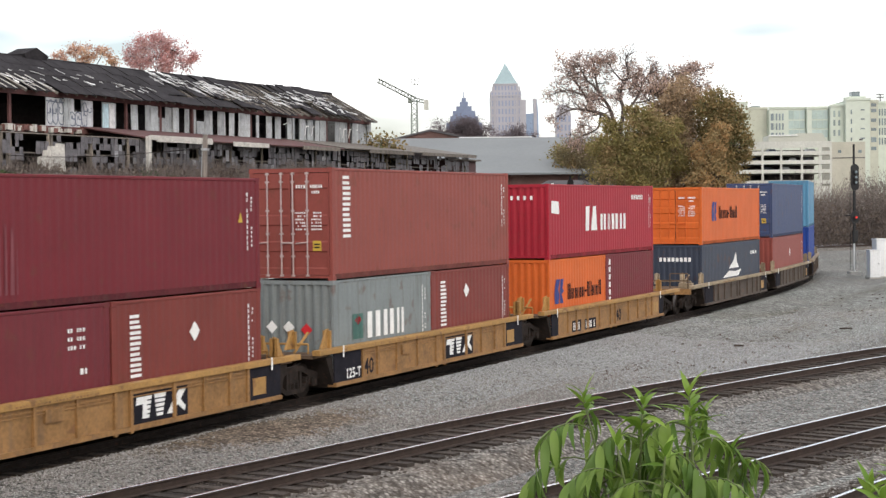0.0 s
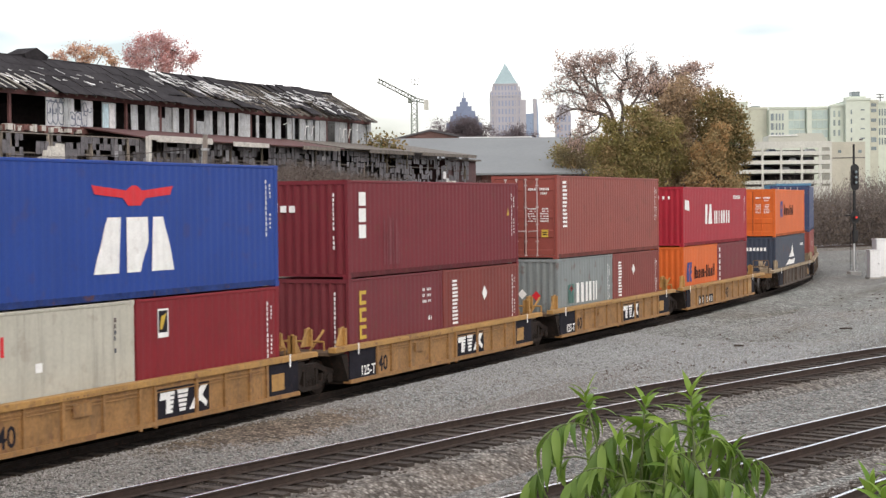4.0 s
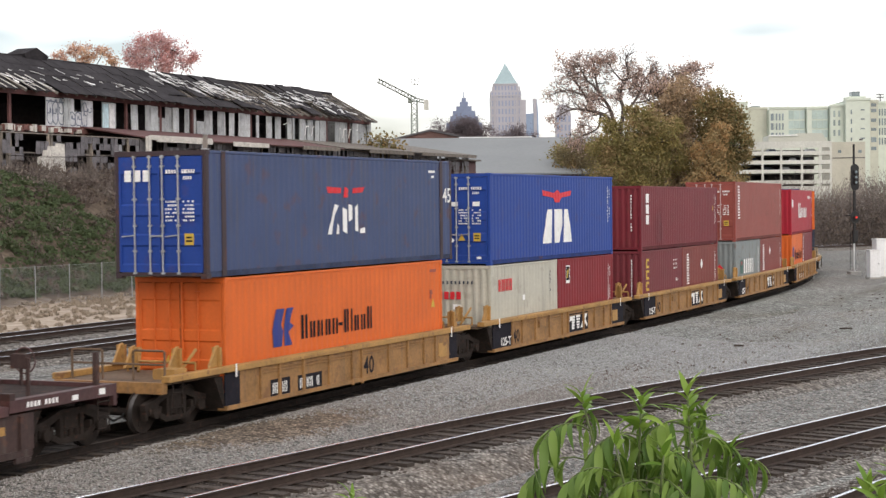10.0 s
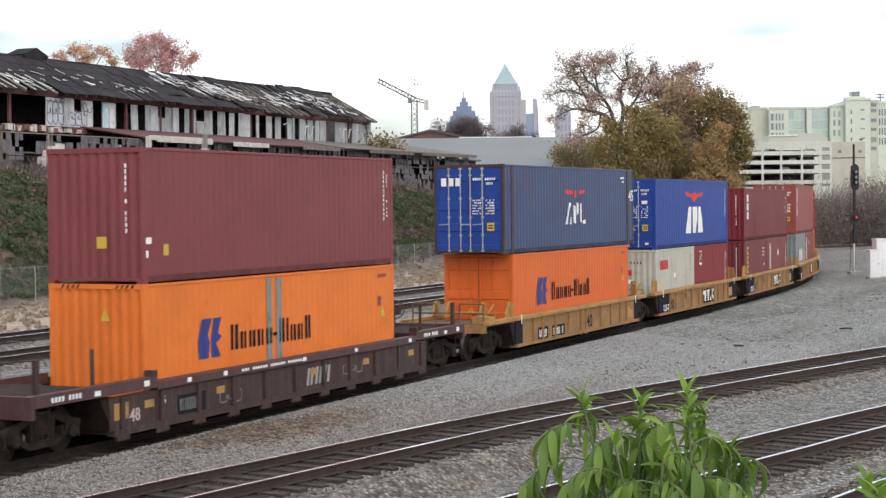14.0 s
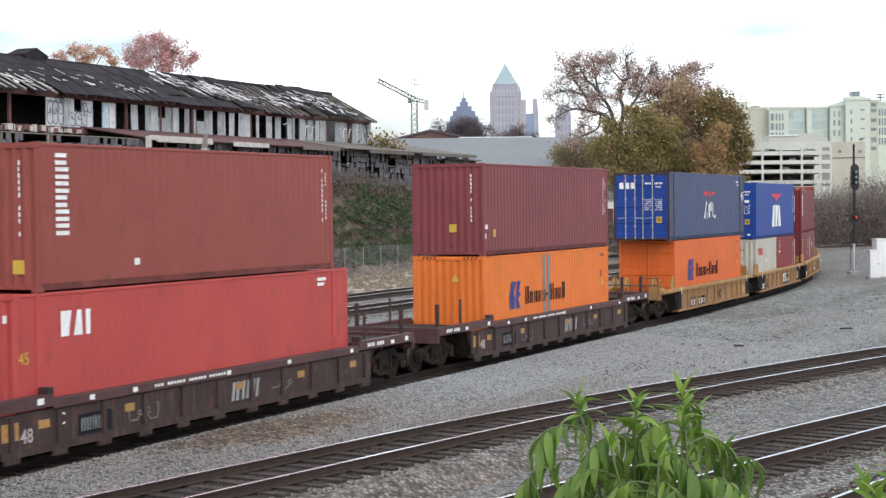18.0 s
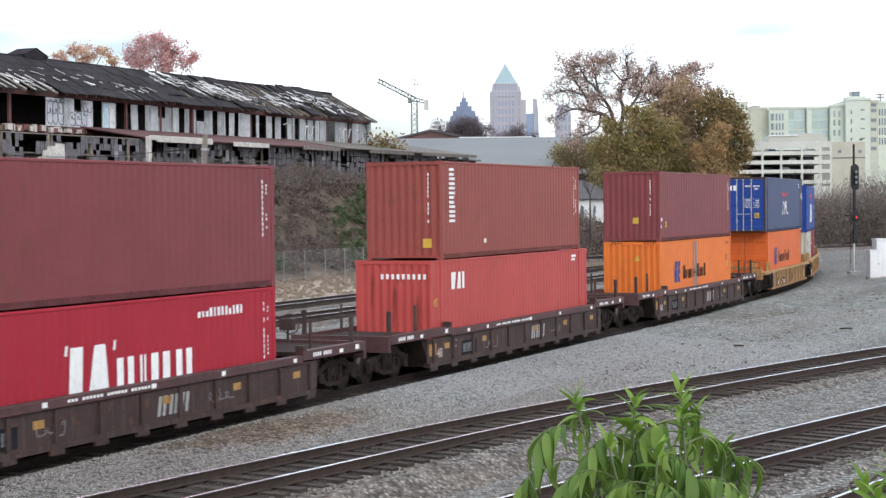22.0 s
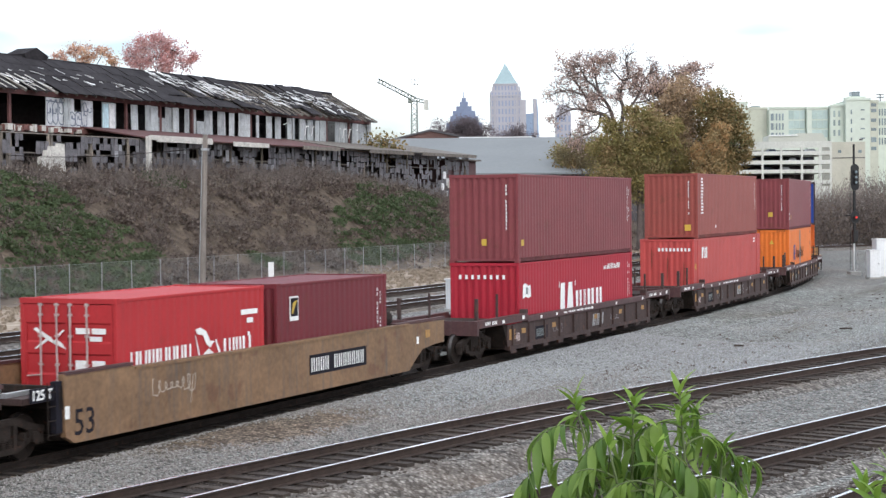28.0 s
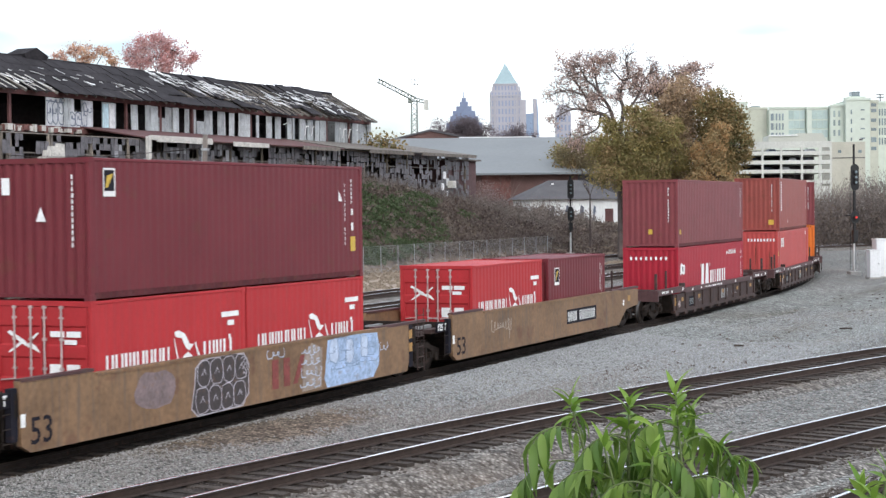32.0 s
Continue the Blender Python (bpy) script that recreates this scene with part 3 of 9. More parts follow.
def blocks(u, z, h, widths, gap, lean=0.0, low=()):
    """A word as plain upright bars, some lower than the rest."""
    out = []
    for i, w in enumerate(widths):
        hh = h * (0.68 if i in low else 1.0)
        a, b = u, u + w * 0.9
        if w < 0.18 or h < 0.3:
            out.append([(a, z), (b, z), (b + lean, z + hh), (a + lean, z + hh)])
        else:
            for p, q in ((a, a + 0.34 * w), (b - 0.34 * w, b)):
                out.append([(p, z), (q, z), (q + lean, z + hh), (p + lean, z + hh)])
        u += w + gap
    return out


REAR = Matrix(((0, 1, 0, 0), (-1, 0, 0, 0), (0, 0, 1, 0), (0, 0, 0, 1)))   # a sheet facing -y turned to face -x


def container(label, L, H, color, rear="wall", rods="steel", posts=None, leaves=None, group="containers on the train"):
    """A freight container, its base in the middle at the origin, +x forward. Returns thing and the start of its side's waves."""
    m, dm = M[color], M[posts or color]
    c = thing("shipping_container", label, "container", group)
    h = L / 2
    for x in (-h, h):
        for y in (-1, 1):
            bm = bmesh.new()
            sx = 1 if x < 0 else -1
            box(bm, min(x + sx * 0.006, x + sx * 0.15), max(x + sx * 0.006, x + sx * 0.15), min(y * (CW - 0.004), y * (CW - 0.10)), max(y * (CW - 0.004), y * (CW - 0.10)), 0.115, H - 0.115)
            bevel(bm, 0.012)
            part("corner_post", bm, dm, c)
            for z in (0, H - 0.118):
                bm = bmesh.new()
                box(bm, min(x, x + sx * 0.178), max(x, x + sx * 0.178), min(y * CW, y * (CW - 0.162)), max(y * CW, y * (CW - 0.162)), z, z + 0.118)
                box(bm, x + sx * 0.05, x + sx * 0.13, y * (CW + 0.001), y * (CW - 0.02), z + 0.03, z + 0.09)
                part("corner_casting", bm, dm, c)
    a, b = -h + 0.15, h - 0.15
    u0 = a
    if L > 13:
        for x in (-6.096, 6.096):
            for y in (-1, 1):
                part("inner_post", boxes((x - 0.09, x + 0.09, min(y * (CW + 0.004), y * (CW - 0.09)), max(y * (CW + 0.004), y * (CW - 0.09)), 0.02, H - 0.02)), dm, c)
    for y in (-1, 1):
        turn = Matrix.Translation((0, -(CW - 0.012), 0)) if y < 0 else Matrix.Translation((0, CW - 0.012, 0)) @ pose(0, 0, 0, 0, 0, 180)
        part("side_panel", sheet(a, b, 0.16, H - 0.07, m), None, c, at=turn)
        bm = boxes((a, b, min(y * (CW - 0.002), y * (CW - 0.06)), max(y * (CW - 0.002), y * (CW - 0.06)), H - 0.085, H - 0.012))
        bevel(bm, 0.014)
        part("top_rail", bm, m, c)
        bm = boxes((a, b, min(y * (CW - 0.02), y * (CW - 0.06)), max(y * (CW - 0.02), y * (CW - 0.06)), 0.03, 0.165))
        part("bottom_rail", bm, M[color + "_rail"], c)
    # roof with shallow ribs across
    v, f = [], []
    n = int(L / 0.42)
    for i in range(n * 4 + 1):
        x = a + (b - a) * i / (n * 4)
        z = H - 0.03 - (0.018 if i % 4 in (0, 1) else 0)
        v += [(x, -CW + 0.058, z), (x, CW - 0.058, z)]
        if i:
            f.append((2 * i - 2, 2 * i, 2 * i + 1, 2 * i - 1))
    part("roof_panel", from_lists("roof_panel", v, f, m), None, c)
    part("floor", boxes((a, b, -CW + 0.06, CW - 0.06, 0.10, 0.15)), M["wood_old"], c)
    part("end_panel", sheet(-CW + 0.1, CW - 0.1, 0.12, H - 0.11, m, 0.25, 0.045), None, c, at=Matrix.Translation((h - 0.012, 0, 0)) @ pose(0, 0, 0, 0, 0, 90))
    for x in (-h, h):
        sx = 1 if x < 0 else -1
        x0, x1 = sorted((x + sx * 0.004, x + sx * 0.10))
        part("end_header", boxes((x0, x1, -CW + 0.162, CW - 0.162, H - 0.115, H - 0.008)), dm, c)
        part("end_sill", boxes((x0, x1, -CW + 0.162, CW - 0.162, 0.055, 0.13)), dm, c)
    back = Matrix.Translation((-h + 0.012, 0, 0)) @ REAR
    if rear == "wall":
        part("end_panel", sheet(-CW + 0.1, CW - 0.1, 0.12, H - 0.11, m, 0.25, 0.045), None, c, at=back)
    else:
        for sgn in (-1, 1):
            bm = bmesh.new()
            y0, y1 = (0.012, CW - 0.11) if sgn > 0 else (-CW + 0.11, -0.012)
            # a leaf with five raised bands
            zs = [0.14, 0.30, 0.34, 0.72, 0.76, 0.98, 1.02, 1.40, 1.44, 1.66, 1.70, H - 0.55, H - 0.51, H - 0.30, H - 0.26, H - 0.13]
            ins = [0, 0, 0.03, 0.03, 0, 0, 0.03, 0.03, 0, 0, 0.03, 0.03, 0, 0, 0, 0]
            vs = []
            for z, d in zip(zs, ins):
                vs.append([bm.verts.new((-h + 0.02 + d, y, z)) for y in (y0 + 0.05, y1 - 0.05)])
            for p0, p1 in zip(vs, vs[1:]):
                bm.faces.new((p0[0], p1[0], p1[1], p0[1]))
            box(bm, -h + 0.012, -h + 0.06, y0, y0 + 0.052, 0.14, H - 0.13)
            box(bm, -h + 0.012, -h + 0.06, y1 - 0.052, y1, 0.14, H - 0.13)
            door = part("door", bm, M[leaves] if leaves else m, c)
            for yy in ((-0.49, -0.07) if sgn < 0 else (0.27, 0.68)):
                bm = bmesh.new()
                rod(bm, (-h - 0.012, yy, 0.10), (-h - 0.012, yy, H - 0.10), 0.021)
                for z in (0.12, 0.62, 1.2, 1.8, H - 0.35, H - 0.14):
                    box(bm, -h - 0.03, -h + 0.02, yy - 0.045, yy + 0.045, z - 0.025, z + 0.025)
                part("lock_rod", bm, M[rods], door)
                bm = bmesh.new()
                rod(bm, (-h - 0.03, yy, 0.98), (-h - 0.03, yy + (0.34 if sgn * (yy - (y0 + y1) / 2) < 0 else -0.34) * -sgn, 0.95), 0.016, 6)
                part("handle", bm, M[rods], door)
        part("door_gasket", boxes((-h + 0.03, -h + 0.045, -0.0115, 0.0115, 0.14, H - 0.13)), M["gasket"], c)
    return c, u0


def ids(c, L, H, u0, seed=1, color="white", front=True, rear="wall"):
    """Code columns near the front end of a side, as bars."""
    h = L / 2
    mark(c, "marking", ticks(h - 0.62, H - 0.35, 11, seed=seed) + ticks(h - 0.42, H - 0.45, 4, 0.05, 0.06, 0.09, seed + 1) + ticks(h - 0.42, H - 1.15, 5, 0.05, 0.06, 0.10, seed + 2), M[color], u0)


def rear_ids(c, L, H, seed, color="white", right=0.78):
    """Code column on the rear wall (seen from behind, +u is the right-hand, camera side)."""
    at = Matrix.Translation((-L / 2 + 0.008, 0, 0)) @ REAR
    mark(c, "marking", ticks(right, H - 0.35, 12, 0.05, 0.09, 0.125, seed), M[color], None, turn=at)


def door_labels(c, L, H, seed, yellow=True):
    """Lines of small unreadable marks on the camera-side door leaf."""
    at = Matrix.Translation((-L / 2 + 0.012, 0, 0)) @ REAR
    rnd = random.Random(seed)
    q = []
    for u, z, n, w, h in ((0.16, H - 0.52, 4, 0.055, 0.085), (0.58, H - 0.52, 6, 0.045, 0.085), (0.62, H - 0.66, 4, 0.045, 0.075)):
        q += [(u + i * w * 1.35, u + i * w * 1.35 + w * rnd.uniform(0.6, 1.0), z, z + h) for i in range(n)]
    for u, n in ((0.14, 5), (0.60, 5)):
        for k in range(6):
            z = 1.72 - k * 0.085
            q += [(u + i * 0.062, u + i * 0.062 + 0.05 * rnd.uniform(0.6, 1.0), z, z + 0.042) for i in range(n) if rnd.random() > 0.15]
    mark(c, "marking", rects(*q), M["white"], None, turn=at)
    if yellow:
        mark(c, "marking", rects((0.64, 0.88, 0.76, 1.02)), M["yellow"], None, turn=at, label="yellow label")
        mark(c, "marking", rects((0.68, 0.84, 0.83, 0.87), (0.68, 0.84, 0.91, 0.95)), M["blackp"], None, turn=Matrix.Translation((-0.003, 0, 0)) @ at)


def put(c, a, z, dx=0.0):
    """Puts a container on the car at a, its base at z."""
    riders.append((c, a, Matrix.Translation((dx, 0, z))))


HC, STD = 2.896, 2.591
FLOOR = 0.33


def word_down(u, z, n, h, gap, w):
    return rects(*[(u, u + w, z - i * (h + gap) - h, z - i * (h + gap)) for i in range(n)])


def triton(c, u, z, u0, n=6, h=0.2, gap=0.05, k=1.0):
    """A word written downwards, as plain white bars."""
    sh = []
    for i in range(n):
        t = z - i * (h + gap)
        w = 0.22 * k * (1.0 if i % 3 else 0.86)
        sh += rects((u, u + w, t - h * 0.36, t), (u, u + w, t - h, t - h * 0.64))
    mark(c, "lettering", sh, M["white"], u0)


def hapag(c, u, z, u0, k=1.0):
    """A blue slanted emblem and a row of dark blocks."""
    q = [[(u + k * a, z + 0.86 * k * b) for a, b in pts] for pts in (((0.05, 0), (0.45, 0), (0.50, 0.4), (0.42, 0.58), (0.58, 1), (0.2, 1), (0.0, 0.45)), ((0.56, 0), (0.95, 0), (0.74, 0.36), (1.02, 0.5), (0.82, 0.62), (1.0, 1), (0.68, 1), (0.54, 0.5)))]
    mark(c, "emblem", q[:1], M["bluep"], u0)
    mark(c, "emblem", q[1:], M["bluep"], u0)
    sh = blocks(u + 1.38 * k, z + 0.1 * k, 0.56 * k, [0.34 * k, 0.29 * k, 0.31 * k, 0.29 * k, 0.31 * k], 0.085 * k, low=(1, 2, 3, 4))
    sh += rects((u + 3.28 * k, u + 3.48 * k, z + 0.28 * k, z + 0.36 * k))
    sh += blocks(u + 3.56 * k, z + 0.1 * k, 0.56 * k, [0.28 * k, 0.1 * k, 0.28 * k, 0.27 * k, 0.30 * k], 0.085 * k, low=(2, 3))
    mark(c, "lettering", sh, M["blackp"], u0)


def apl(c, u, z, u0, w=2.96, h=1.15, ez=1.96, eh=0.42, worn=False):
    """A red winged emblem over three white leaning blocks, w wide and h high."""
    def at(pts):
        return [(u + w * a, z + h * b) for a, b in pts]
    sh = [at([(0, 0), (0.30, 0), (0.335, 1), (0.17, 1)]), at([(0.40, 0), (0.56, 0), (0.67, 0.55), (0.66, 1), (0.40, 1)]), at([(0.71, 0), (1, 0), (0.97, 0.3), (0.86, 1), (0.73, 1)])]
    if worn:
        sh = [at([(0, 0), (0.10, 0), (0.2, 0.7), (0.3, 0.95), (0.19, 1)]), at([(0.22, 0), (0.30, 0), (0.30, 0.3), (0.25, 0.35)]), at([(0.40, 0.1), (0.51, 0), (0.51, 0.8), (0.40, 0.9)]),
              at([(0.56, 0.4), (0.66, 0.5), (0.66, 0.95), (0.56, 1)]), at([(0.73, 0.1), (0.82, 0.05), (0.81, 1), (0.73, 0.9)]), at([(0.86, 0), (1, 0), (1, 0.2), (0.86, 0.15)])]
    mark(c, "lettering", sh, M["white"], u0)
    a, b, m = u - 0.04, u + w, u + w / 2
    em = [[(a, ez + eh), (a + 0.12, ez + eh * 0.55), (m - 0.42, ez + eh * 0.38), (m - 0.22, ez), (m + 0.22, ez), (m + 0.42, ez + eh * 0.38), (b - 0.12, ez + eh * 0.55), (b, ez + eh), (m + 0.3, ez + eh * 0.75), (m + 0.08, ez + eh), (m - 0.08, ez + eh), (m - 0.3, ez + eh * 0.75)]]
    if worn:
        em = [[(a, ez + eh), (a + 0.1, ez + 0.4 * eh), (m - 0.3, ez + eh * 0.4), (m - 0.3, ez + eh * 0.9)], [(m - 0.14, ez), (m + 0.1, ez), (m + 0.12, ez + eh * 0.8), (m - 0.1, ez + eh)], [(m + 0.35, ez + eh * 0.4), (b - 0.1, ez + eh * 0.5), (b, ez + eh), (m + 0.4, ez + eh * 0.9)]]
    mark(c, "emblem", em, M["redp"], u0)


# places of the cars on the line at 0 s
A = {"u0": 76.3, "u1": 60.3, "u2": 44.5, "u3": 24.63, "u4": 8.73, "u5": -7.15, "u6": -23.0, "u7": -38.95,
     "u8": -60.08, "u9": -82.33, "u10": -104.36, "u11": -126.5, "u12": -146.6}
L40, L20, L45 = 12.192, 6.058, 13.716
X20 = 3.06

# far front cars
c, u = container("light blue steel container stacked on a blue one", L40, HC, "sky_blue", "wall")
put(c, A["u0"], FLOOR + HC)
c, u = container("blue steel container in a well car", L40, HC, "blue", "wall")
put(c, A["u0"], FLOOR)
c, u = container("dark blue steel container with closed doors, stacked", L40, HC, "blue2", "door")
door_labels(c, L40, HC, 3)
ids(c, L40, HC, u, 4)
put(c, A["u1"], FLOOR + STD)
c, u = container("brown-red steel container in a well car", L40, STD, "brown", "wall")
ids(c, L40, STD, u, 5)
mark(c, "marking", [[(0.4, 1.4), (0.65, 1.65), (0.4, 1.9), (0.15, 1.65)]], M["white"], u)
put(c, A["u1"], FLOOR)
c, u = container("orange steel container with closed doors, stacked on a navy one", L40, STD, "orange", "door", "orange")
door_labels(c, L40, STD, 6, False)
hapag(c, -4.26, 1.05, u, 1.02)
put(c, A["u2"], FLOOR + STD)
c, u = container("navy grey steel container with a white sail emblem", L40, STD, "navy", "wall")
mark(c, "emblem", [[(-2.16, 0.95), (1.2, 0.95), (1.78, 1.25), (0.4, 1.18), (-0.8, 1.25)], [(-0.9, 1.35), (1.3, 1.35), (0.9, 1.6), (0.62, 2.1), (0.1, 1.7)]], M["white"], u)
mark(c, "lettering", blocks(3.9, 1.9, 0.16, [0.15] * 7, 0.05), M["white"], u)
at = Matrix.Translation((-L40 / 2 + 0.008, 0, 0)) @ REAR
mark(c, "lettering", blocks(-0.75, 1.85, 0.18, [0.14] * 8, 0.05), M["white"], None, turn=at)
put(c, A["u2"], FLOOR)

# first ochre car set
c, u = container("bright red steel container with white lettering, stacked", L40, STD, "red", "wall")
k = [[(-2.29, 0.93), (-1.87, 0.93), (-1.81, 1.81), (-2.23, 1.81)], [(-1.65, 0.93), (-0.96, 0.93), (-1.08, 1.81), (-1.44, 1.81)]] + blocks(-0.59, 0.93, 0.59, [0.72, 0.26, 0.86, 0.74], 0.17)
mark(c, "lettering", k, M["white"], u)
mark(c, "emblem", [[(-5.85, 1.6), (-5.05, 1.54), (-5.1, 1.98), (-5.8, 2.02)]], M["white"], u)
mark(c, "marking", blocks(3.2, 2.05, 0.18, [0.1] * 10, 0.05), M["white"], u)
ids(c, L40, STD, u, 7)
mark(c, "marking", blocks(-0.9, 2.05, 0.14, [0.1] * 7, 0.14), M["white"], None, turn=at)
put(c, A["u3"], FLOOR + STD)
c, u = container("orange steel twenty-foot container with dark lettering in a well car", L20, STD, "orange", "wall")
hapag(c, -2.55, 1.05, u, 0.98)
put(c, A["u3"], FLOOR, -X20)
c, u = container("maroon steel twenty-foot container in a well car", L20, STD, "maroon", "wall")
mark(c, "lettering", word_down(-2.7, 2.4, 6, 0.2, 0.08, 0.2), M["white"], u)
put(c, A["u3"], FLOOR, X20)

c, u = container("brown-red steel container with closed doors and white lettering, stacked", L40, HC, "brown", "door", "rod_red")
triton(c, -5.5, 2.69, u, h=0.225, k=1.9)
ids(c, L40, HC, u, 8)
door_labels(c, L40, HC, 9)
put(c, A["u4"], FLOOR + STD)
c, u = container("grey steel container with white lettering and coloured stickers", L20, STD, "grey", "wall")
mark(c, "lettering", blocks(-1.09, 0.98, 0.70, [0.86, 0.70, 0.52], 0.13), M["white"], u)
mark(c, "marking", rects((-1.98, -1.33, 1.0, 1.66)), material("green_sticker", (0.05, 0.13, 0.11), 0.5), u, label="dark green sticker")
mark(c, "marking", [[(-1.64, 1.36), (-1.44, 1.5), (-1.64, 1.64), (-1.84, 1.5)], [(-1.5, 0.45), (-1.2, 0.5), (-1.25, 0.8), (-1.5, 0.76)]], M["redp"], u, label="red warning diamond")
ids(c, L20, STD, u, 10)
at20 = Matrix.Translation((-L20 / 2 + 0.008, 0, 0)) @ REAR
mark(c, "marking", [[(-0.6, 1.2), (-0.43, 1.37), (-0.6, 1.54), (-0.77, 1.37)], [(-0.1, 1.2), (0.07, 1.37), (-0.1, 1.54), (-0.27, 1.37)]], M["white"], None, turn=at20, label="white warning diamond")
mark(c, "marking", [[(0.42, 1.14), (0.59, 1.31), (0.42, 1.48), (0.25, 1.31)]], M["redp"], None, turn=at20, label="red warning diamond")
put(c, A["u4"], FLOOR, -X20)
for key, du, dz in (("u4", -0.48, 1.92), ("u5", 0.11, 1.77)):
    c, u = container("short brown-red steel container with white lettering and a diamond", L20, STD, "brown3", "wall")
    triton(c, -2.38, 2.27, u, h=0.185, gap=0.04, k=1.75)
    mark(c, "marking", [[(du, dz - 0.22), (du + 0.22, dz), (du, dz + 0.22), (du - 0.22, dz)]], M["white"], u, label="white warning diamond")
    ids(c, L20, STD, u, 11)
    put(c, A[key], FLOOR, X20)

c, u = container("maroon steel container with small white lettering, stacked", L40, STD, "maroon", "wall")
mark(c, "lettering", word_down(-5.44, 2.27, 3, 0.36, 0.07, 0.40), M["white"], u)
mark(c, "stain", [[(a, 0.3), (a + w, 0.3), (a + w * 0.9, h), (a + w * 0.3, h + 0.12)] for a, w, h in ((-3.95, 0.11, 1.45), (-3.76, 0.05, 1.2), (-3.6, 0.13, 1.52), (-3.36, 0.08, 1.55), (-3.2, 0.12, 1.45), (-3.0, 0.04, 1.1))], material("faded_patch", (0.185, 0.050, 0.060), 0.6, dark=0.8), u, label="faded paint streak")
ids(c, L40, STD, u, 12)
mark(c, "lettering", blocks(-1.0, 1.75, 0.26, [0.16, 0.2, 0.2], 0.06, low=(1, 2)), M["white"], None, turn=at)
rear_ids(c, L40, STD, 13)
mark(c, "marking", [[(h0, 1.55), (h0 + 0.2, 1.55), (h0 + 0.1, 1.8)] for h0 in (5.1,)], M["yellow"], u, label="yellow warning triangle")
put(c, A["u5"], FLOOR + STD)
c, u = container("maroon steel twenty-foot container with yellow lettering", L20, STD, "maroon2", "wall")
gold = word_down(-2.40, 2.25, 3, 0.37, 0.085, 0.38)
mark(c, "lettering", [q for g in gold for q in rects((g[0][0], g[1][0], g[2][1] - 0.1, g[2][1]), (g[0][0], g[1][0], g[0][1], g[0][1] + 0.1), (g[0][0], g[0][0] + 0.1, g[0][1] + 0.1, g[2][1] - 0.1))], M["yellow"], u)
mark(c, "marking", rects(*[(1.6 + i * 0.1, 1.66 + i * 0.1, z, z + 0.08) for i, z in [(i, z) for z in (2.05, 1.88, 1.71) for i in range(6)] if (i + int(z * 50)) % 4]) + rects((2.0, 2.1, 1.2, 1.32), (2.15, 2.22, 1.2, 1.32)), M["white"], u)
rear_ids(c, L20, STD, 14)
put(c, A["u5"], FLOOR, -X20)

c, u = container("bright blue steel container with closed doors and white lettering, stacked", L40, HC, "blue", "door", "steel")
apl(c, -1.45, 0.57, u)
ids(c, L40, HC, u, 15)
door_labels(c, L40, HC, 16)
mark(c, "marking", rects((-0.86, -0.62, 1.86, 2.0), (-0.1, 0.12, 1.86, 2.0), (0.62, 0.86, 1.86, 2.0), (0.75, 0.9, 0.2, 0.28)), M["white"], None, turn=Matrix.Translation((-L40 / 2 + 0.010, 0, 0)) @ REAR)
mark(c, "marking", rects((-0.85, -0.5, 0.42, 0.54)), M["yellow"], None, turn=Matrix.Translation((-L40 / 2 + 0.010, 0, 0)) @ REAR, label="yellow label")
mark(c, "rag", [[(-0.42, 0.72), (-0.1, 0.68), (0.02, 0.8), (-0.12, 0.9), (-0.2, 1.02), (-0.3, 0.9), (-0.45, 0.86)]], M["white"], None, turn=Matrix.Translation((-L40 / 2 - 0.03, 0, 0)) @ REAR, label="white rag tied to the door")
mark(c, "marking", [[(0.12, 0.78), (0.36, 0.78), (0.24, 1.0)]], M["yellow"], None, turn=Matrix.Translation((-L40 / 2 + 0.010, 0, 0)) @ REAR, label="yellow warning triangle")
put(c, A["u6"], FLOOR + STD)
c, u = container("pale grey steel twenty-foot container with red lettering", L20, STD, "cream", "wall")
mark(c, "lettering", blocks(-2.39, 1.74, 0.38, [0.27] * 4, 0.03), M["redp"], u)
mark(c, "marking", ticks(2.3, 2.25, 6, seed=17), M["navy"], u)
mark(c, "marking", rects((-0.32, -0.1, 1.36, 1.54)), M["white"], u)
mark(c, "lettering", blocks(-0.6, 1.52, 0.24, [0.17] * 4, 0.04), M["redp"], None, turn=at20)
mark(c, "marking", rects((-0.08, 0.2, 1.2, 1.36)), M["white"], None, turn=at20)
mark(c, "marking", blocks(-0.72, 2.0, 0.10, [0.06] * 10, 0.08), M["navy"], None, turn=at20)
put(c, A["u6"], FLOOR, -X20)
c, u = container("dark red steel twenty-foot container with a small dark emblem", L20, STD, "crimson", "wall")


def flag(c, u, z, u0, w=0.42, h=0.62):
    mark(c, "emblem", rects((u, u + w, z, z + h)), M["white"], u0)
    mark(c, "emblem", rects((u + 0.04, u + w - 0.04, z + 0.11, z + h - 0.04)), M["blackp"], u0).location.y -= 0.003
    mark(c, "emblem", [[(u + 0.08, z + 0.18), (u + 0.16, z + 0.18), (u + w - 0.08, z + h - 0.1), (u + 0.14, z + h - 0.16)]], M["yellow"], u0).location.y -= 0.006


flag(c, -2.23, 1.72, u)
ids(c, L20, STD, u, 18)
put(c, A["u6"], FLOOR, X20)

c, u = container("weathered blue long container with closed doors and worn lettering", L45, HC, "blue2", "door", "steel", posts="post_rust", leaves="blue")
apl(c, -1.04, 0.88, u, 2.12, 0.77, 1.82, 0.28, True)
door_labels(c, L45, HC, 19)
atd = Matrix.Translation((-L45 / 2 + 0.010, 0, 0)) @ REAR
mark(c, "lettering", blocks(-0.95, 2.2, 0.26, [0.2, 0.2, 0.18], 0.05), M["white"], None, turn=atd)
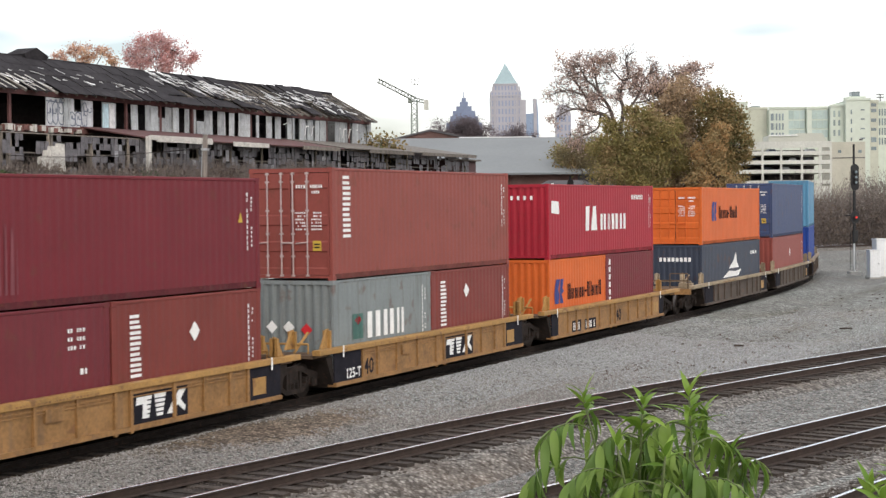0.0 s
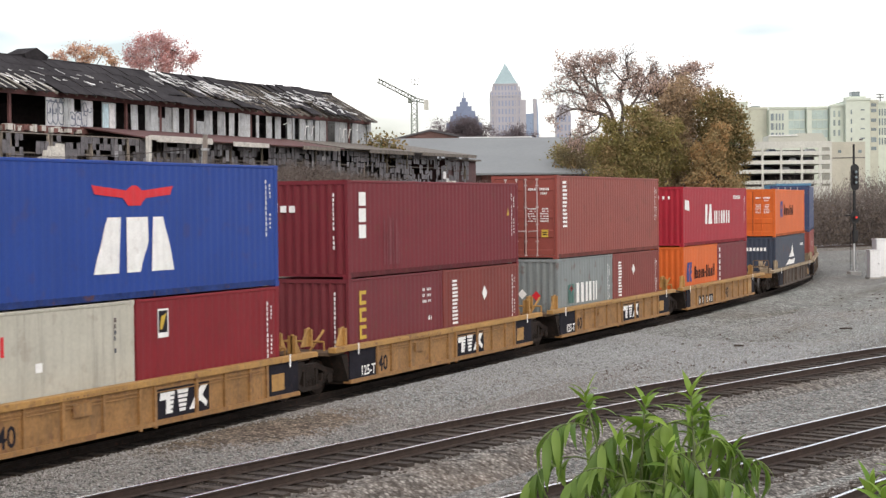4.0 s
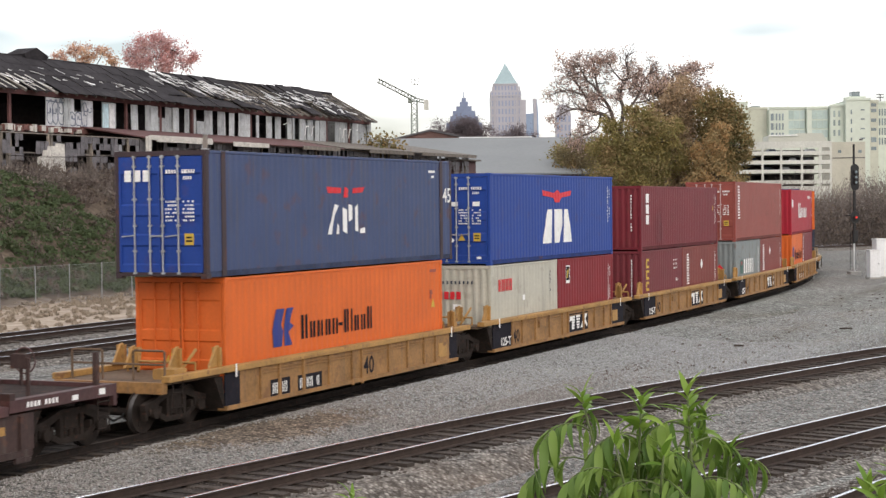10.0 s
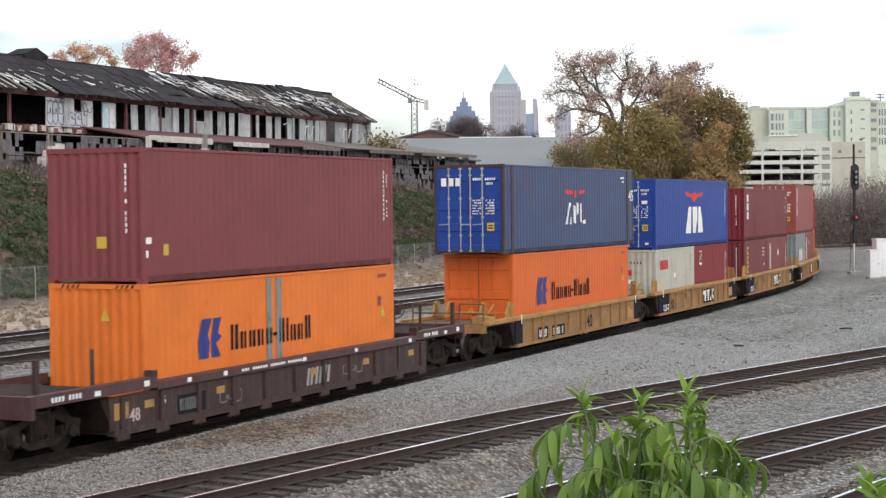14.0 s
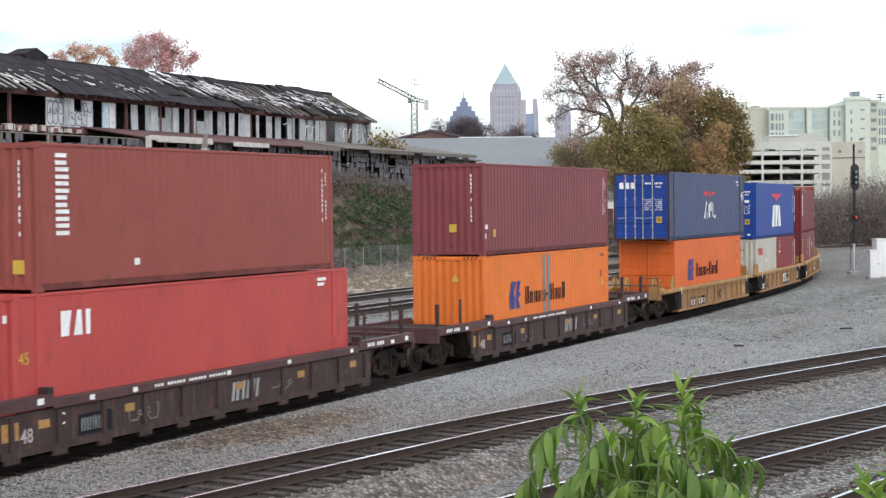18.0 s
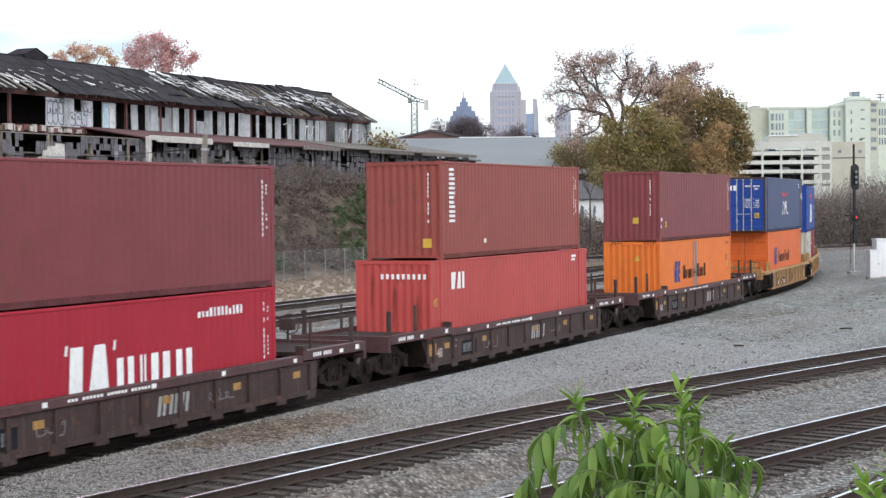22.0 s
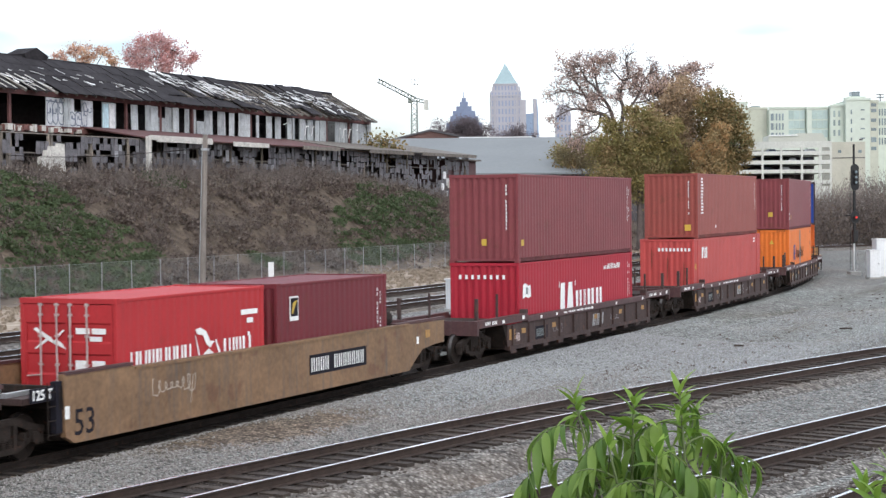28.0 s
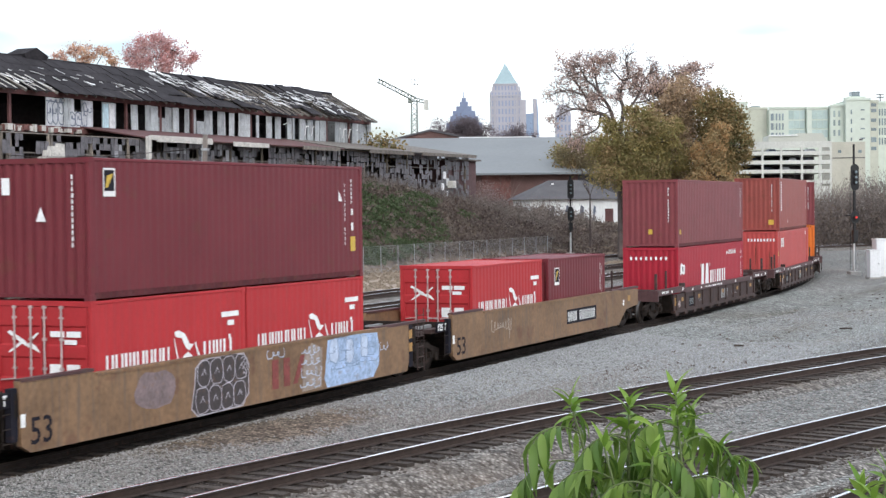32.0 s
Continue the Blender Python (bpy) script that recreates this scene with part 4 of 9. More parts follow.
part("lettering", letters("45", 0.60, M["white"], 0.004), None, c, at=Matrix.Translation((6.20, -CW - 0.001, 1.68)))
mark(c, "marking", ticks(5.2, 2.6, 1, 0.5, 0.07) + ticks(5.4, 2.45, 1, 0.2, 0.07), M["white"], u)
put(c, A["u7"], FLOOR + HC)
c, u = container("orange steel container with closed doors and dark lettering", L40, HC, "orange", "door", "orange")
hapag(c, -3.96, 1.12, u, 1.06)
mark(c, "marking", ticks(5.2, 2.65, 1, 0.5, 0.08) + ticks(5.2, 2.05, 2, 0.2, 0.12), M["brown"], u)
mark(c, "marking", [[(5.3, 1.55), (5.56, 1.55), (5.43, 1.8)]], M["yellow"], u, label="yellow warning triangle")
mark(c, "marking", [[(-0.4, 0.95), (-0.14, 0.95), (-0.27, 1.2)]], M["yellow"], None, turn=at, label="yellow warning triangle")
put(c, A["u7"], FLOOR)

# dark maroon cars
c, u = container("brown-red steel container with small white marks, stacked on an orange one", L40, HC, "brown2", "wall")
ids(c, L40, HC, u, 20)
rear_ids(c, L40, HC, 21)
mark(c, "marking", rects((-5.98, -5.76, 0.84, 0.98), (-5.98, -5.9, 0.55, 0.7)), M["white"], u)
mark(c, "marking", rects((-5.32, -5.12, 0.58, 0.82)), M["yellow"], u, label="yellow label")
mark(c, "marking", rects((0.05, 0.3, 0.75, 1.0)), M["yellow"], None, turn=at, label="yellow label")
put(c, A["u8"], FLOOR + HC)
c, u = container("yellow-orange steel container with dark lettering and grey bands", L40, HC, "orange2", "wall")
hapag(c, -4.0, 1.12, u, 1.03)
for sgn in (-1, 1):
    for i in range(4):
        a = sgn * (0.5 + i * 0.13)
        mark(c, "hazard_stripe", [[(a, HC - 0.10), (a + 0.05, HC - 0.10), (a + 0.1, HC - 0.02), (a + 0.05, HC - 0.02)]], M["blackp"], None, turn=Matrix.Translation((-L40 / 2 + 0.003, 0, 0)) @ REAR, label="black hazard stripe")
mark(c, "marking", rects((-0.93, -0.68, 0.17, HC - 0.1), (-0.45, -0.19, 0.17, HC - 0.1)), M["grey"], u, label="grey painted band")
mark(c, "marking", ticks(5.1, 2.65, 1, 0.55, 0.09) + ticks(5.1, 2.05, 2, 0.2, 0.12), M["brown"], u)
mark(c, "marking", [[(5.2, 1.5), (5.5, 1.5), (5.35, 1.8)]], M["yellow"], u, label="yellow warning triangle")
mark(c, "marking", [[(0.1, 2.1), (0.36, 2.1), (0.23, 2.35)]], M["yellow"], None, turn=at, label="yellow warning triangle")
put(c, A["u8"], FLOOR)

c, u = container("brown-red steel container with white lettering, stacked on a coral one", L40, HC, "brown", "wall")
triton(c, -5.5, 2.69, u, h=0.225, k=1.9)
ids(c, L40, HC, u, 22)
rear_ids(c, L40, HC, 23)
mark(c, "marking", rects((0.62, 0.9, 0.35, 0.62)), M["yellow"], None, turn=at, label="yellow label")
mark(c, "marking", rects((-2.85, -2.65, 0.42, 0.56)), M["white"], u)
put(c, A["u9"], FLOOR + HC)
c, u = container("coral red forty-five-foot container with white lettering and rust", L45, HC, "red2", "wall", posts="red2")
mark(c, "lettering", [[(-5.40, 2.0), (-5.14, 2.0), (-5.06, 2.5), (-5.40, 2.5)], [(-5.0, 2.0), (-4.70, 2.0), (-4.74, 2.5), (-4.86, 2.5)]] + rects((-4.58, -4.44, 2.0, 2.5)), M["white"], u)
atd = Matrix.Translation((-L45 / 2 + 0.008, 0, 0)) @ REAR
mark(c, "marking", blocks(-0.4, 2.35, 0.15, [0.1] * 9, 0.07), M["white"], None, turn=atd)
mark(c, "stain", [[(-0.02, 0.9), (0.03, 1.2), (0.07, 1.9), (0.04, 2.25), (0.0, 1.8)], [(-0.72, 1.5), (-0.68, 1.7), (-0.66, 2.3), (-0.7, 2.5)], [(0.72, 0.3), (0.78, 0.5), (0.8, 1.6), (0.75, 1.9)]], material("rust_streaks", (0.22, 0.05, 0.035), 0.8, dark=0.6, scale=4, fine=20), None, turn=atd, label="rust streak")
part("lettering", letters("45", 0.34, M["yellow"]), None, c, at=Matrix.Translation((-6.74, -CW - 0.001, 1.55)))
mark(c, "marking", ticks(5.2, 2.7, 2, 0.5, 0.08), M["white"], u)
put(c, A["u9"], FLOOR)

c, u = container("brown-red steel container with small yellow labels, stacked on a red one", L40, HC, "brown2", "wall")
ids(c, L40, HC, u, 24)
rear_ids(c, L40, HC, 25)
mark(c, "marking", rects((-0.08, 0.10, 0.56, 0.78)), M["yellow"], None, turn=at, label="yellow label")
mark(c, "marking", rects((-5.85, -5.6, 0.55, 0.75)), M["yellow"], u, label="yellow label")
put(c, A["u10"], FLOOR + STD)
c, u = container("bright red steel container with white lettering in a well car", L40, STD, "red", "wall")
mark(c, "lettering", [[(-2.15, 0.80), (-1.72, 0.80), (-1.67, 1.75), (-2.09, 1.75)], [(-1.50, 0.80), (-0.80, 0.80), (-0.92, 1.75), (-1.28, 1.75)]] + blocks(-0.51, 0.78, 0.64, [0.68, 0.24, 0.82, 0.7], 0.16) + [[(-2.3, 1.6), (-2.2, 1.6), (-2.16, 1.8), (-2.26, 1.8)], [(-0.66, 1.6), (-0.56, 1.6), (-0.52, 1.8), (-0.62, 1.8)]], M["white"], u)
mark(c, "emblem", [[(-5.75, 1.40), (-5.5, 1.46), (-5.25, 1.40), (-4.99, 1.45), (-5.05, 1.84), (-5.25, 1.80), (-5.5, 1.9), (-5.71, 1.86)]], M["white"], u)
mark(c, "emblem", [[(-5.46, 1.54), (-5.26, 1.53), (-5.28, 1.76), (-5.44, 1.77)]], M["grey"], u).location.y -= 0.004
mark(c, "marking", blocks(2.61, 2.05, 0.2, [0.11] * 12, 0.055, low=(0, 1, 2, 8)), M["white"], u)
ids(c, L40, STD, u, 26)
mark(c, "marking", blocks(-0.9, 2.05, 0.14, [0.1] * 8, 0.12), M["white"], None, turn=at)
put(c, A["u10"], FLOOR)


def slim(u, z, h, widths, gap):
    """A word in thin strokes, as plain upright bars."""
    out = []
    for i, w in enumerate(widths):
        n = 3 if w > 0.36 else 2
        for k in range(n):
            a = u + (w - 0.085) * k / (n - 1)
            out.append([(a, z), (a + 0.085, z), (a + 0.085, z + h), (a, z + h)])
        u += w + gap
    return out


def bird(c, u, z, u0):
    """A white bird emblem between two rows of white blocks."""
    w = slim(u - 2.55, z, 0.45, [0.28, 0.29, 0.38, 0.29, 0.26, 0.27, 0.28], 0.05)
    w += slim(u + 1.18, z + 0.06, 0.4, [0.30, 0.38, 0.36], 0.08)
    mark(c, "lettering", w, M["white"], u0)
    mark(c, "emblem", [[(u - 0.02, z + 0.74), (u + 0.06, z + 0.64), (u + 0.30, z + 0.60), (u + 0.44, z + 0.38), (u + 0.60, z + 0.30), (u + 0.76, z + 0.44), (u + 0.60, z + 0.46), (u + 0.40, z + 0.70), (u + 0.16, z + 0.78)],
                       [(u + 0.20, z + 0.0), (u + 0.82, z + 0.0), (u + 0.70, z + 0.2), (u + 0.52, z + 0.29), (u + 0.34, z + 0.2)],
                       [(u - 0.04, z + 0.62), (u + 0.0, z + 0.62), (u + 0.2, z + 0.05), (u + 0.15, z + 0.02)],
                       [(u + 0.80, z + 0.46), (u + 0.86, z + 0.48), (u + 1.06, z + 0.1), (u + 1.0, z + 0.06)]], M["white"], u0)


def rear_bird(c, L):
    at2 = Matrix.Translation((-L / 2 + 0.010, 0, 0)) @ REAR
    mark(c, "emblem", [[(-0.88, 1.93), (-0.80, 1.97), (-0.42, 1.76), (-0.28, 1.60), (-0.46, 1.68)], [(-0.86, 1.52), (-0.80, 1.52), (-0.50, 1.70), (-0.56, 1.74)], [(-0.40, 1.66), (-0.05, 1.52), (-0.16, 1.66), (-0.30, 1.74)], [(-0.24, 1.78), (-0.08, 1.92), (-0.13, 1.93), (-0.30, 1.80)]], M["white"], None, turn=at2)
    mark(c, "marking", rects((0.2, 0.55, 1.85, 1.97), (0.6, 0.95, 1.85, 1.97), (0.55, 0.85, 1.7, 1.8), (0.18, 0.5, 1.0, 1.3), (0.6, 0.92, 1.0, 1.3)), M["white"], None, turn=at2)


# tan cars
for key, dx in (("u11", -X20 - 0.5), ("u12", -X20), ("u12", X20)):
    c, u = container("bright red twenty-foot container with closed doors and white lettering", L20, STD, "redh", "door", "rod_red")
    bird(c, 0.0, 1.0, u)
    mark(c, "marking", rects((1.95, 2.7, 1.95, 2.07), (2.2, 2.5, 1.75, 1.87), (2.25, 2.35, 1.45, 1.55)), M["white"], u)
    rear_bird(c, L20)
    put(c, A[key], FLOOR + 0.05, dx)
c, u = container("dark red steel twenty-foot container with a small dark emblem", L20, STD, "maroon2", "wall")
flag(c, -2.4, 1.65, u, 0.44, 0.6)
ids(c, L20, STD, u, 27)
put(c, A["u11"], FLOOR + 0.05, X20 + 0.05)
c, u = container("maroon steel container with a small dark emblem, stacked on red ones", L40, HC, "maroon2", "wall")
flag(c, -5.62, 2.1, u, 0.44, 0.58)
mark(c, "marking", [[(4.72, 1.98), (4.92, 1.98), (4.86, 2.1), (4.74, 2.26)]], M["white"], u)
mark(c, "marking", ticks(5.06, 2.55, 14, 0.05, 0.08, 0.125, 31), M["white"], u)
mark(c, "marking", ticks(5.42, 2.55, 6, 0.06, 0.08, 0.11, 28) + rects((5.42, 5.52, 1.62, 1.78), (5.42, 5.54, 1.22, 1.42)), M["white"], u)
mark(c, "marking", rects((5.38, 5.66, 0.68, 1.06)), M["yellow"], u, label="yellow label")
rear_ids(c, L40, HC, 29)
mark(c, "marking", [[(-0.1, 1.6), (0.15, 1.6), (0.02, 1.9)]] + rects((-0.95, -0.75, 2.15, 2.5)), M["white"], None, turn=at)
put(c, A["u12"], FLOOR + 0.05 + STD)
# ---- trucks and well cars ----
def side_frame(y):
    """A cast side frame: arched top member, sagging lower member, two columns and bearing ends, open between them."""
    bm = bmesh.new()
    top = [(-1.22, 0.52), (-0.72, 0.60), (-0.34, 0.74), (0.34, 0.74), (0.72, 0.60), (1.22, 0.52), (1.22, 0.64), (0.78, 0.74), (0.38, 0.87), (-0.38, 0.87), (-0.78, 0.74), (-1.22, 0.64)]
    low = [(-1.05, 0.50), (-0.42, 0.20), (0.42, 0.20), (1.05, 0.50), (0.92, 0.54), (0.36, 0.31), (-0.36, 0.31), (-0.92, 0.54)]
    for pts in (top, low):
        prism(bm, pts, y - 0.07, y + 0.07)
    for x in (-0.33, 0.33):
        box(bm, x - 0.055, x + 0.055, y - 0.068, y + 0.068, 0.29, 0.76)
    for x in (-0.89, 0.89):
        box(bm, x - 0.17, x + 0.17, y - 0.08, y + 0.08, 0.40, 0.62)
        rod(bm, (x, y - 0.15, 0.44), (x, y + 0.15, 0.44), 0.125, 12)
        box(bm, x - 0.30, x - 0.22, y - 0.07, y + 0.07, 0.30, 0.56)
        box(bm, x + 0.22, x + 0.30, y - 0.07, y + 0.07, 0.30, 0.56)
    return bm


_truck = {}


def truck(car, x):
    """A two-axle truck under a car: side frames, springs, bolster and turning wheelsets."""
    if not _truck:
        _truck["f0"] = mesh_of(side_frame(-1.0), "side_frame", M["sooty"])
        _truck["f1"] = mesh_of(side_frame(1.0), "side_frame", M["sooty"])
        bm = boxes((-0.22, 0.22, -1.05, 1.05, 0.46, 0.74))
        box(bm, -0.3, 0.3, -0.35, 0.35, 0.72, 0.86)
        _truck["b"] = mesh_of(bm, "bolster", M["sooty"])
        bm = bmesh.new()
        for k in range(5):
            rod(bm, (0, 0, 0.31 + k * 0.042), (0, 0, 0.336 + k * 0.042), 0.078, 10)
        rod(bm, (0, 0, 0.31), (0, 0, 0.52), 0.05, 8)
        _truck["s"] = mesh_of(bm, "spring", M["sooty"])
        bm = bmesh.new()
        for y in (-1, 1):
            rod(bm, (0, y * 0.70, 0), (0, y * 0.80, 0), 0.44, 28)
            rod(bm, (0, y * 0.67, 0), (0, y * 0.70, 0), 0.47, 28)
            rod(bm, (0, y * 0.80, 0), (0, y * 0.86, 0), 0.16, 14)
            for k in range(4):
                w = k * math.pi / 2
                rod(bm, (0.27 * math.cos(w), y * 0.79, 0.27 * math.sin(w)), (0.27 * math.cos(w), y * 0.812, 0.27 * math.sin(w)), 0.06, 8)
        rod(bm, (0, -1.0, 0), (0, 1.0, 0), 0.085, 12)
        _truck["w"] = mesh_of(bm, "wheelset", M["sooty"])
        _truck["w"].materials.append(M["wheel_rim"])
        for pl in _truck["w"].polygons:
            rr = math.hypot(pl.center.x, pl.center.z)
            pl.material_index = 1 if 0.43 < rr < 0.455 and abs(pl.normal.y) < 0.3 and abs(pl.center.y) > 0.695 else 0
    tr = part("truck", mesh_copy("b"), None, car, "sooty two-axle truck", Matrix.Translation((x, 0, 0)))
    part("side_frame", _truck["f0"], None, tr)
    part("side_frame", _truck["f1"], None, tr)
    for y in (-1.0, 1.0):
        for dx in (-0.19, 0.0, 0.19):
            part("spring", _truck["s"], None, tr, at=Matrix.Translation((dx, y, 0)))
    for dx in (-0.89, 0.89):
        w = part("wheelset", _truck["w"], None, tr, "rusty steel wheelset", Matrix.Translation((dx, 0, 0.44)))
        wheelsets.append((w, dx))
    return tr


def mesh_copy(k):
    return _truck[k]


def coupler(car, x, sgn, more=0.0):
    bm = bmesh.new()
    e = x + sgn * (0.7 + more)
    box(bm, min(x, e), max(x, e), -0.09, 0.09, 0.72, 0.92)
    box(bm, min(e - sgn * 0.05, e + sgn * 0.25), max(e - sgn * 0.05, e + sgn * 0.25), -0.18, 0.15, 0.66, 0.98)
    part("coupler", bm, M["sooty"], car)
    bm = bmesh.new()
    pts = [(x, 0.55), (x + sgn * 0.3, 0.35), (x + sgn * 0.6, 0.30), (x + sgn * 0.85, 0.42)]
    for p0, p1 in zip(pts, pts[1:]):
        rod(bm, (p0[0], -0.35, p0[1]), (p1[0], -0.35, p1[1]), 0.025, 6)
    part("brake_hose", bm, M["gasket"], car)


def ladder(car, x, y, z0, z1, mat, w=0.38):
    bm = bmesh.new()
    for dx in (0, w):
        rod(bm, (x + dx, y, z0), (x + dx, y, z1), 0.014, 6)
    n = max(2, int((z1 - z0) / 0.33) + 1)
    for i in range(n):
        z = z0 + (z1 - z0) * (i + 0.3) / n
        rod(bm, (x, y, z), (x + w, y, z), 0.012, 6)
    part("ladder", bm, mat, car)


def plate_logo(car, x, z, w, h, mat, y):
    """A dark plate with plain white slanted shapes."""
    part("plate", boxes((x, x + w, y - 0.005, y, z, z + h)), M["blackp"], car)
    k = w / 1.9
    sh = [[(x + 0.34 * k, z + 0.14 * h), (x + 0.56 * k, z + 0.14 * h), (x + 0.66 * k, z + 0.86 * h), (x + 0.16 * k, z + 0.86 * h), (x + 0.13 * k, z + 0.6 * h), (x + 0.36 * k, z + 0.62 * h)],
          [(x + 0.82 * k, z + 0.14 * h), (x + 1.02 * k, z + 0.14 * h), (x + 1.14 * k, z + 0.90 * h), (x + 0.74 * k, z + 0.90 * h)],
          [(x + 1.16 * k, z + 0.14 * h), (x + 1.40 * k, z + 0.14 * h), (x + 1.54 * k, z + 0.40 * h), (x + 1.78 * k, z + 0.14 * h), (x + 1.82 * k, z + 0.3 * h), (x + 1.64 * k, z + 0.55 * h), (x + 1.84 * k, z + 0.90 * h), (x + 1.6 * k, z + 0.90 * h), (x + 1.4 * k, z + 0.6 * h)]]
    mark(car, "lettering", sh, M["white"], None, y=y - 0.0052)
    for i in range(4):
        zz = z + h * (0.25 + 0.15 * i)
        mark(car, "stripe", rects((x + 0.5 * k, x + 1.15 * k, zz, zz + 0.04 * h)), M["blackp"], None, y=y - 0.0095)


def plate_bars(car, x, z, n, h, y, mat="white"):
    """A car's running number as plain bars on a dark plate."""
    w = n * h * 0.72 + 0.2
    part("plate", boxes((x, x + w, y - 0.005, y, z - 0.08, z + h + 0.08)), M["blackp"], car)
    rw = [q for i in range(n) if i != 4 for q in ((x + 0.1 + i * h * 0.72, x + 0.1 + i * h * 0.72 + h * 0.15, z, z + h), (x + 0.1 + i * h * 0.72 + h * 0.34, x + 0.1 + i * h * 0.72 + h * 0.49, z, z + h))]
    mark(car, "number_bar", rects(*rw), M[mat], None, y=y - 0.0052)


def stand(car, x, y, mat, sgn):
    """A braced upright guide on the end platform."""
    bm = bmesh.new()
    prism(bm, [(x, 1.24), (x + sgn * 0.42, 1.24), (x + sgn * 0.10, 1.70), (x, 1.72)], y - 0.03, y + 0.03)
    box(bm, min(x, x + sgn * 0.08), max(x, x + sgn * 0.08), y - 0.11, y + 0.11, 1.24, 1.68)
    part("guide_post", bm, mat, car)


def ochre_car(label, rear_end=False, front_end=False, front_truck=False, tag="40", number=False, grimy=False):
    """An ochre well car unit for forty-foot boxes."""
    c = thing("well_car", label, "rail car", "well cars of the train")
    Y, paint_m, chord = 1.46, M["car_grimy" if grimy else "car_yellow"], M["chord_dusty" if grimy else "car_chord"]
    xr, xf = (-8.9 if rear_end else -7.45), (8.9 if front_end else 7.45)
    for s in (-1, 1):
        y0, y1 = sorted((s * Y, s * (Y - 0.03)))
        part("side_panel", boxes((-5.0, 5.0, y0, y1, 0.34, 1.10)), paint_m, c)
        for a, b in ((-6.55, -5.0), (5.0, 6.55)) if not number else ((-6.55, -5.9), (-5.9, -5.0), (5.0, 6.0), (6.0, 6.55)):
            dark = not number or abs(a + b) > 11.5
            part("end_panel", boxes((a, b, y0, y1, 0.34, 1.10)), M["blackp"] if dark else paint_m, c, "black end panel" if dark else "")
        bays = [-4.98, -4.1, -2.9, -1.55, -0.28, 0.28, 1.9, 3.1, 4.2, 4.98]
        for x0, x1 in zip(bays, bays[1:]):
            if x1 - x0 > 0.7:
                y2, y3 = sorted((s * (Y + 0.03), s * Y))
                for zz in (0.93, 1.0):
                    part("stiffener", boxes((x0 + 0.05, x1 - 0.05, y2, y3, zz, zz + 0.022)), paint_m, c)
        y0, y1 = sorted((s * (Y + 0.07), s * (Y - 0.16)))
        bm = boxes((xr, xf, y0, y1, 1.10, 1.235))
        bevel(bm, 0.012)
        part("top_chord", bm, chord, c, "bright ochre top chord")
        y0, y1 = sorted((s * (Y + 0.05), s * (Y - 0.2)))
        bm = boxes((-6.55, 6.55, y0, y1, 0.245, 0.345))
        part("bottom_chord", bm, paint_m, c)
        for x in (-4.98, -4.1, -2.9, -1.55, -0.28, 0.28, 1.9, 3.1, 4.2, 4.98):
            y0, y1 = sorted((s * (Y + 0.055), s * Y))
            part("rib", boxes((x - 0.045, x + 0.045, y0, y1, 0.345 if abs(x) > 0.3 else 0.20, 1.10 if abs(x) > 0.3 else 1.095)), paint_m, c)
        for x in (-6.2, 6.0):
            y0, y1 = sorted((s * (Y + 0.072), s * (Y + 0.066)))
            part("reflector", boxes((x, x + 0.07, y0, y1, 0.98, 1.28)), M["white"], c)
    part("floor", boxes((-6.5, 6.5, -1.40, 1.40, 0.22, 0.32)), M["sooty"], c)
    for sgn, xe in ((-1, xr), (1, xf)):
        a, b = sorted((sgn * 6.5, xe - sgn * 0.05))
        part("end_platform", boxes((a, b, -1.30, 1.30, 1.02, 1.10)), M["deck_dirt"], c, "dirty brown end platform")
        bm = bmesh.new()
        prism(bm, [(sgn * 6.5, 0.3), (sgn * 6.56, 0.3), (sgn * 6.95, 1.02), (sgn * 6.6, 1.02)], -1.425, 1.425)
        part("end_bulkhead", bm, M["sooty"], c)
        for y in (-1.28, 1.28):
            stand(c, sgn * 6.55, y, chord, sgn)
            stand(c, sgn * 7.1, y * 0.45, chord, sgn)
        bm = bmesh.new()
        rod(bm, (sgn * 6.9, -0.9, 1.34), (sgn * 6.9, 0.9, 1.34), 0.03, 6)
        rod(bm, (sgn * 6.9, -0.9, 1.10), (sgn * 6.9, -0.9, 1.34), 0.025, 6)
        rod(bm, (sgn * 6.9, 0.9, 1.10), (sgn * 6.9, 0.9, 1.34), 0.025, 6)
        rod(bm, (sgn * 7.0, -0.55, 1.12), (sgn * 6.62, -0.75, 1.62), 0.04, 6)
        rod(bm, (sgn * 7.0, 0.55, 1.12), (sgn * 6.62, 0.75, 1.62), 0.04, 6)
        part("hand_rail", bm, chord, c)
    if not grimy:
        part("lettering", letters(tag, 0.58 if not number else 0.64, M["blackp"], 0.008), None, c, at=Matrix.Translation((-4.88 if not number else 0.40, -Y - 0.004, 0.42)))
    if number:
        plate_bars(c, -4.50, 0.40, 4, 0.26, -Y, "white")
        plate_bars(c, -3.16, 0.40, 6, 0.24, -Y, "white")
    elif not grimy:
        part("lettering", letters("125-T", 0.36, M["white"], 0.006), None, c, at=Matrix.Translation((-5.93, -Y - 0.004, 0.40)))
        plate_logo(c, 0.34, 0.36, 2.12, 0.64, paint_m, -Y)
        part("bracket", boxes((-2.6, -2.0, -Y - 0.06, -Y, 0.75, 1.0)), paint_m, c)
    part("label_panel", boxes((5.25, 5.85, -Y - 0.006, -Y, 0.45, 0.85)), M["car_chord"], c, "ochre panel on black")
    truck(c, -7.95)
    if front_truck:
        truck(c, 7.95)
    mark(c, "stencil", rects(*[(-3.5 + i * 0.11, -3.43 + i * 0.11, 1.13, 1.17) for i in range(24) if i % 6 != 4]), M["car_yellow"], None, y=-Y - 0.071)
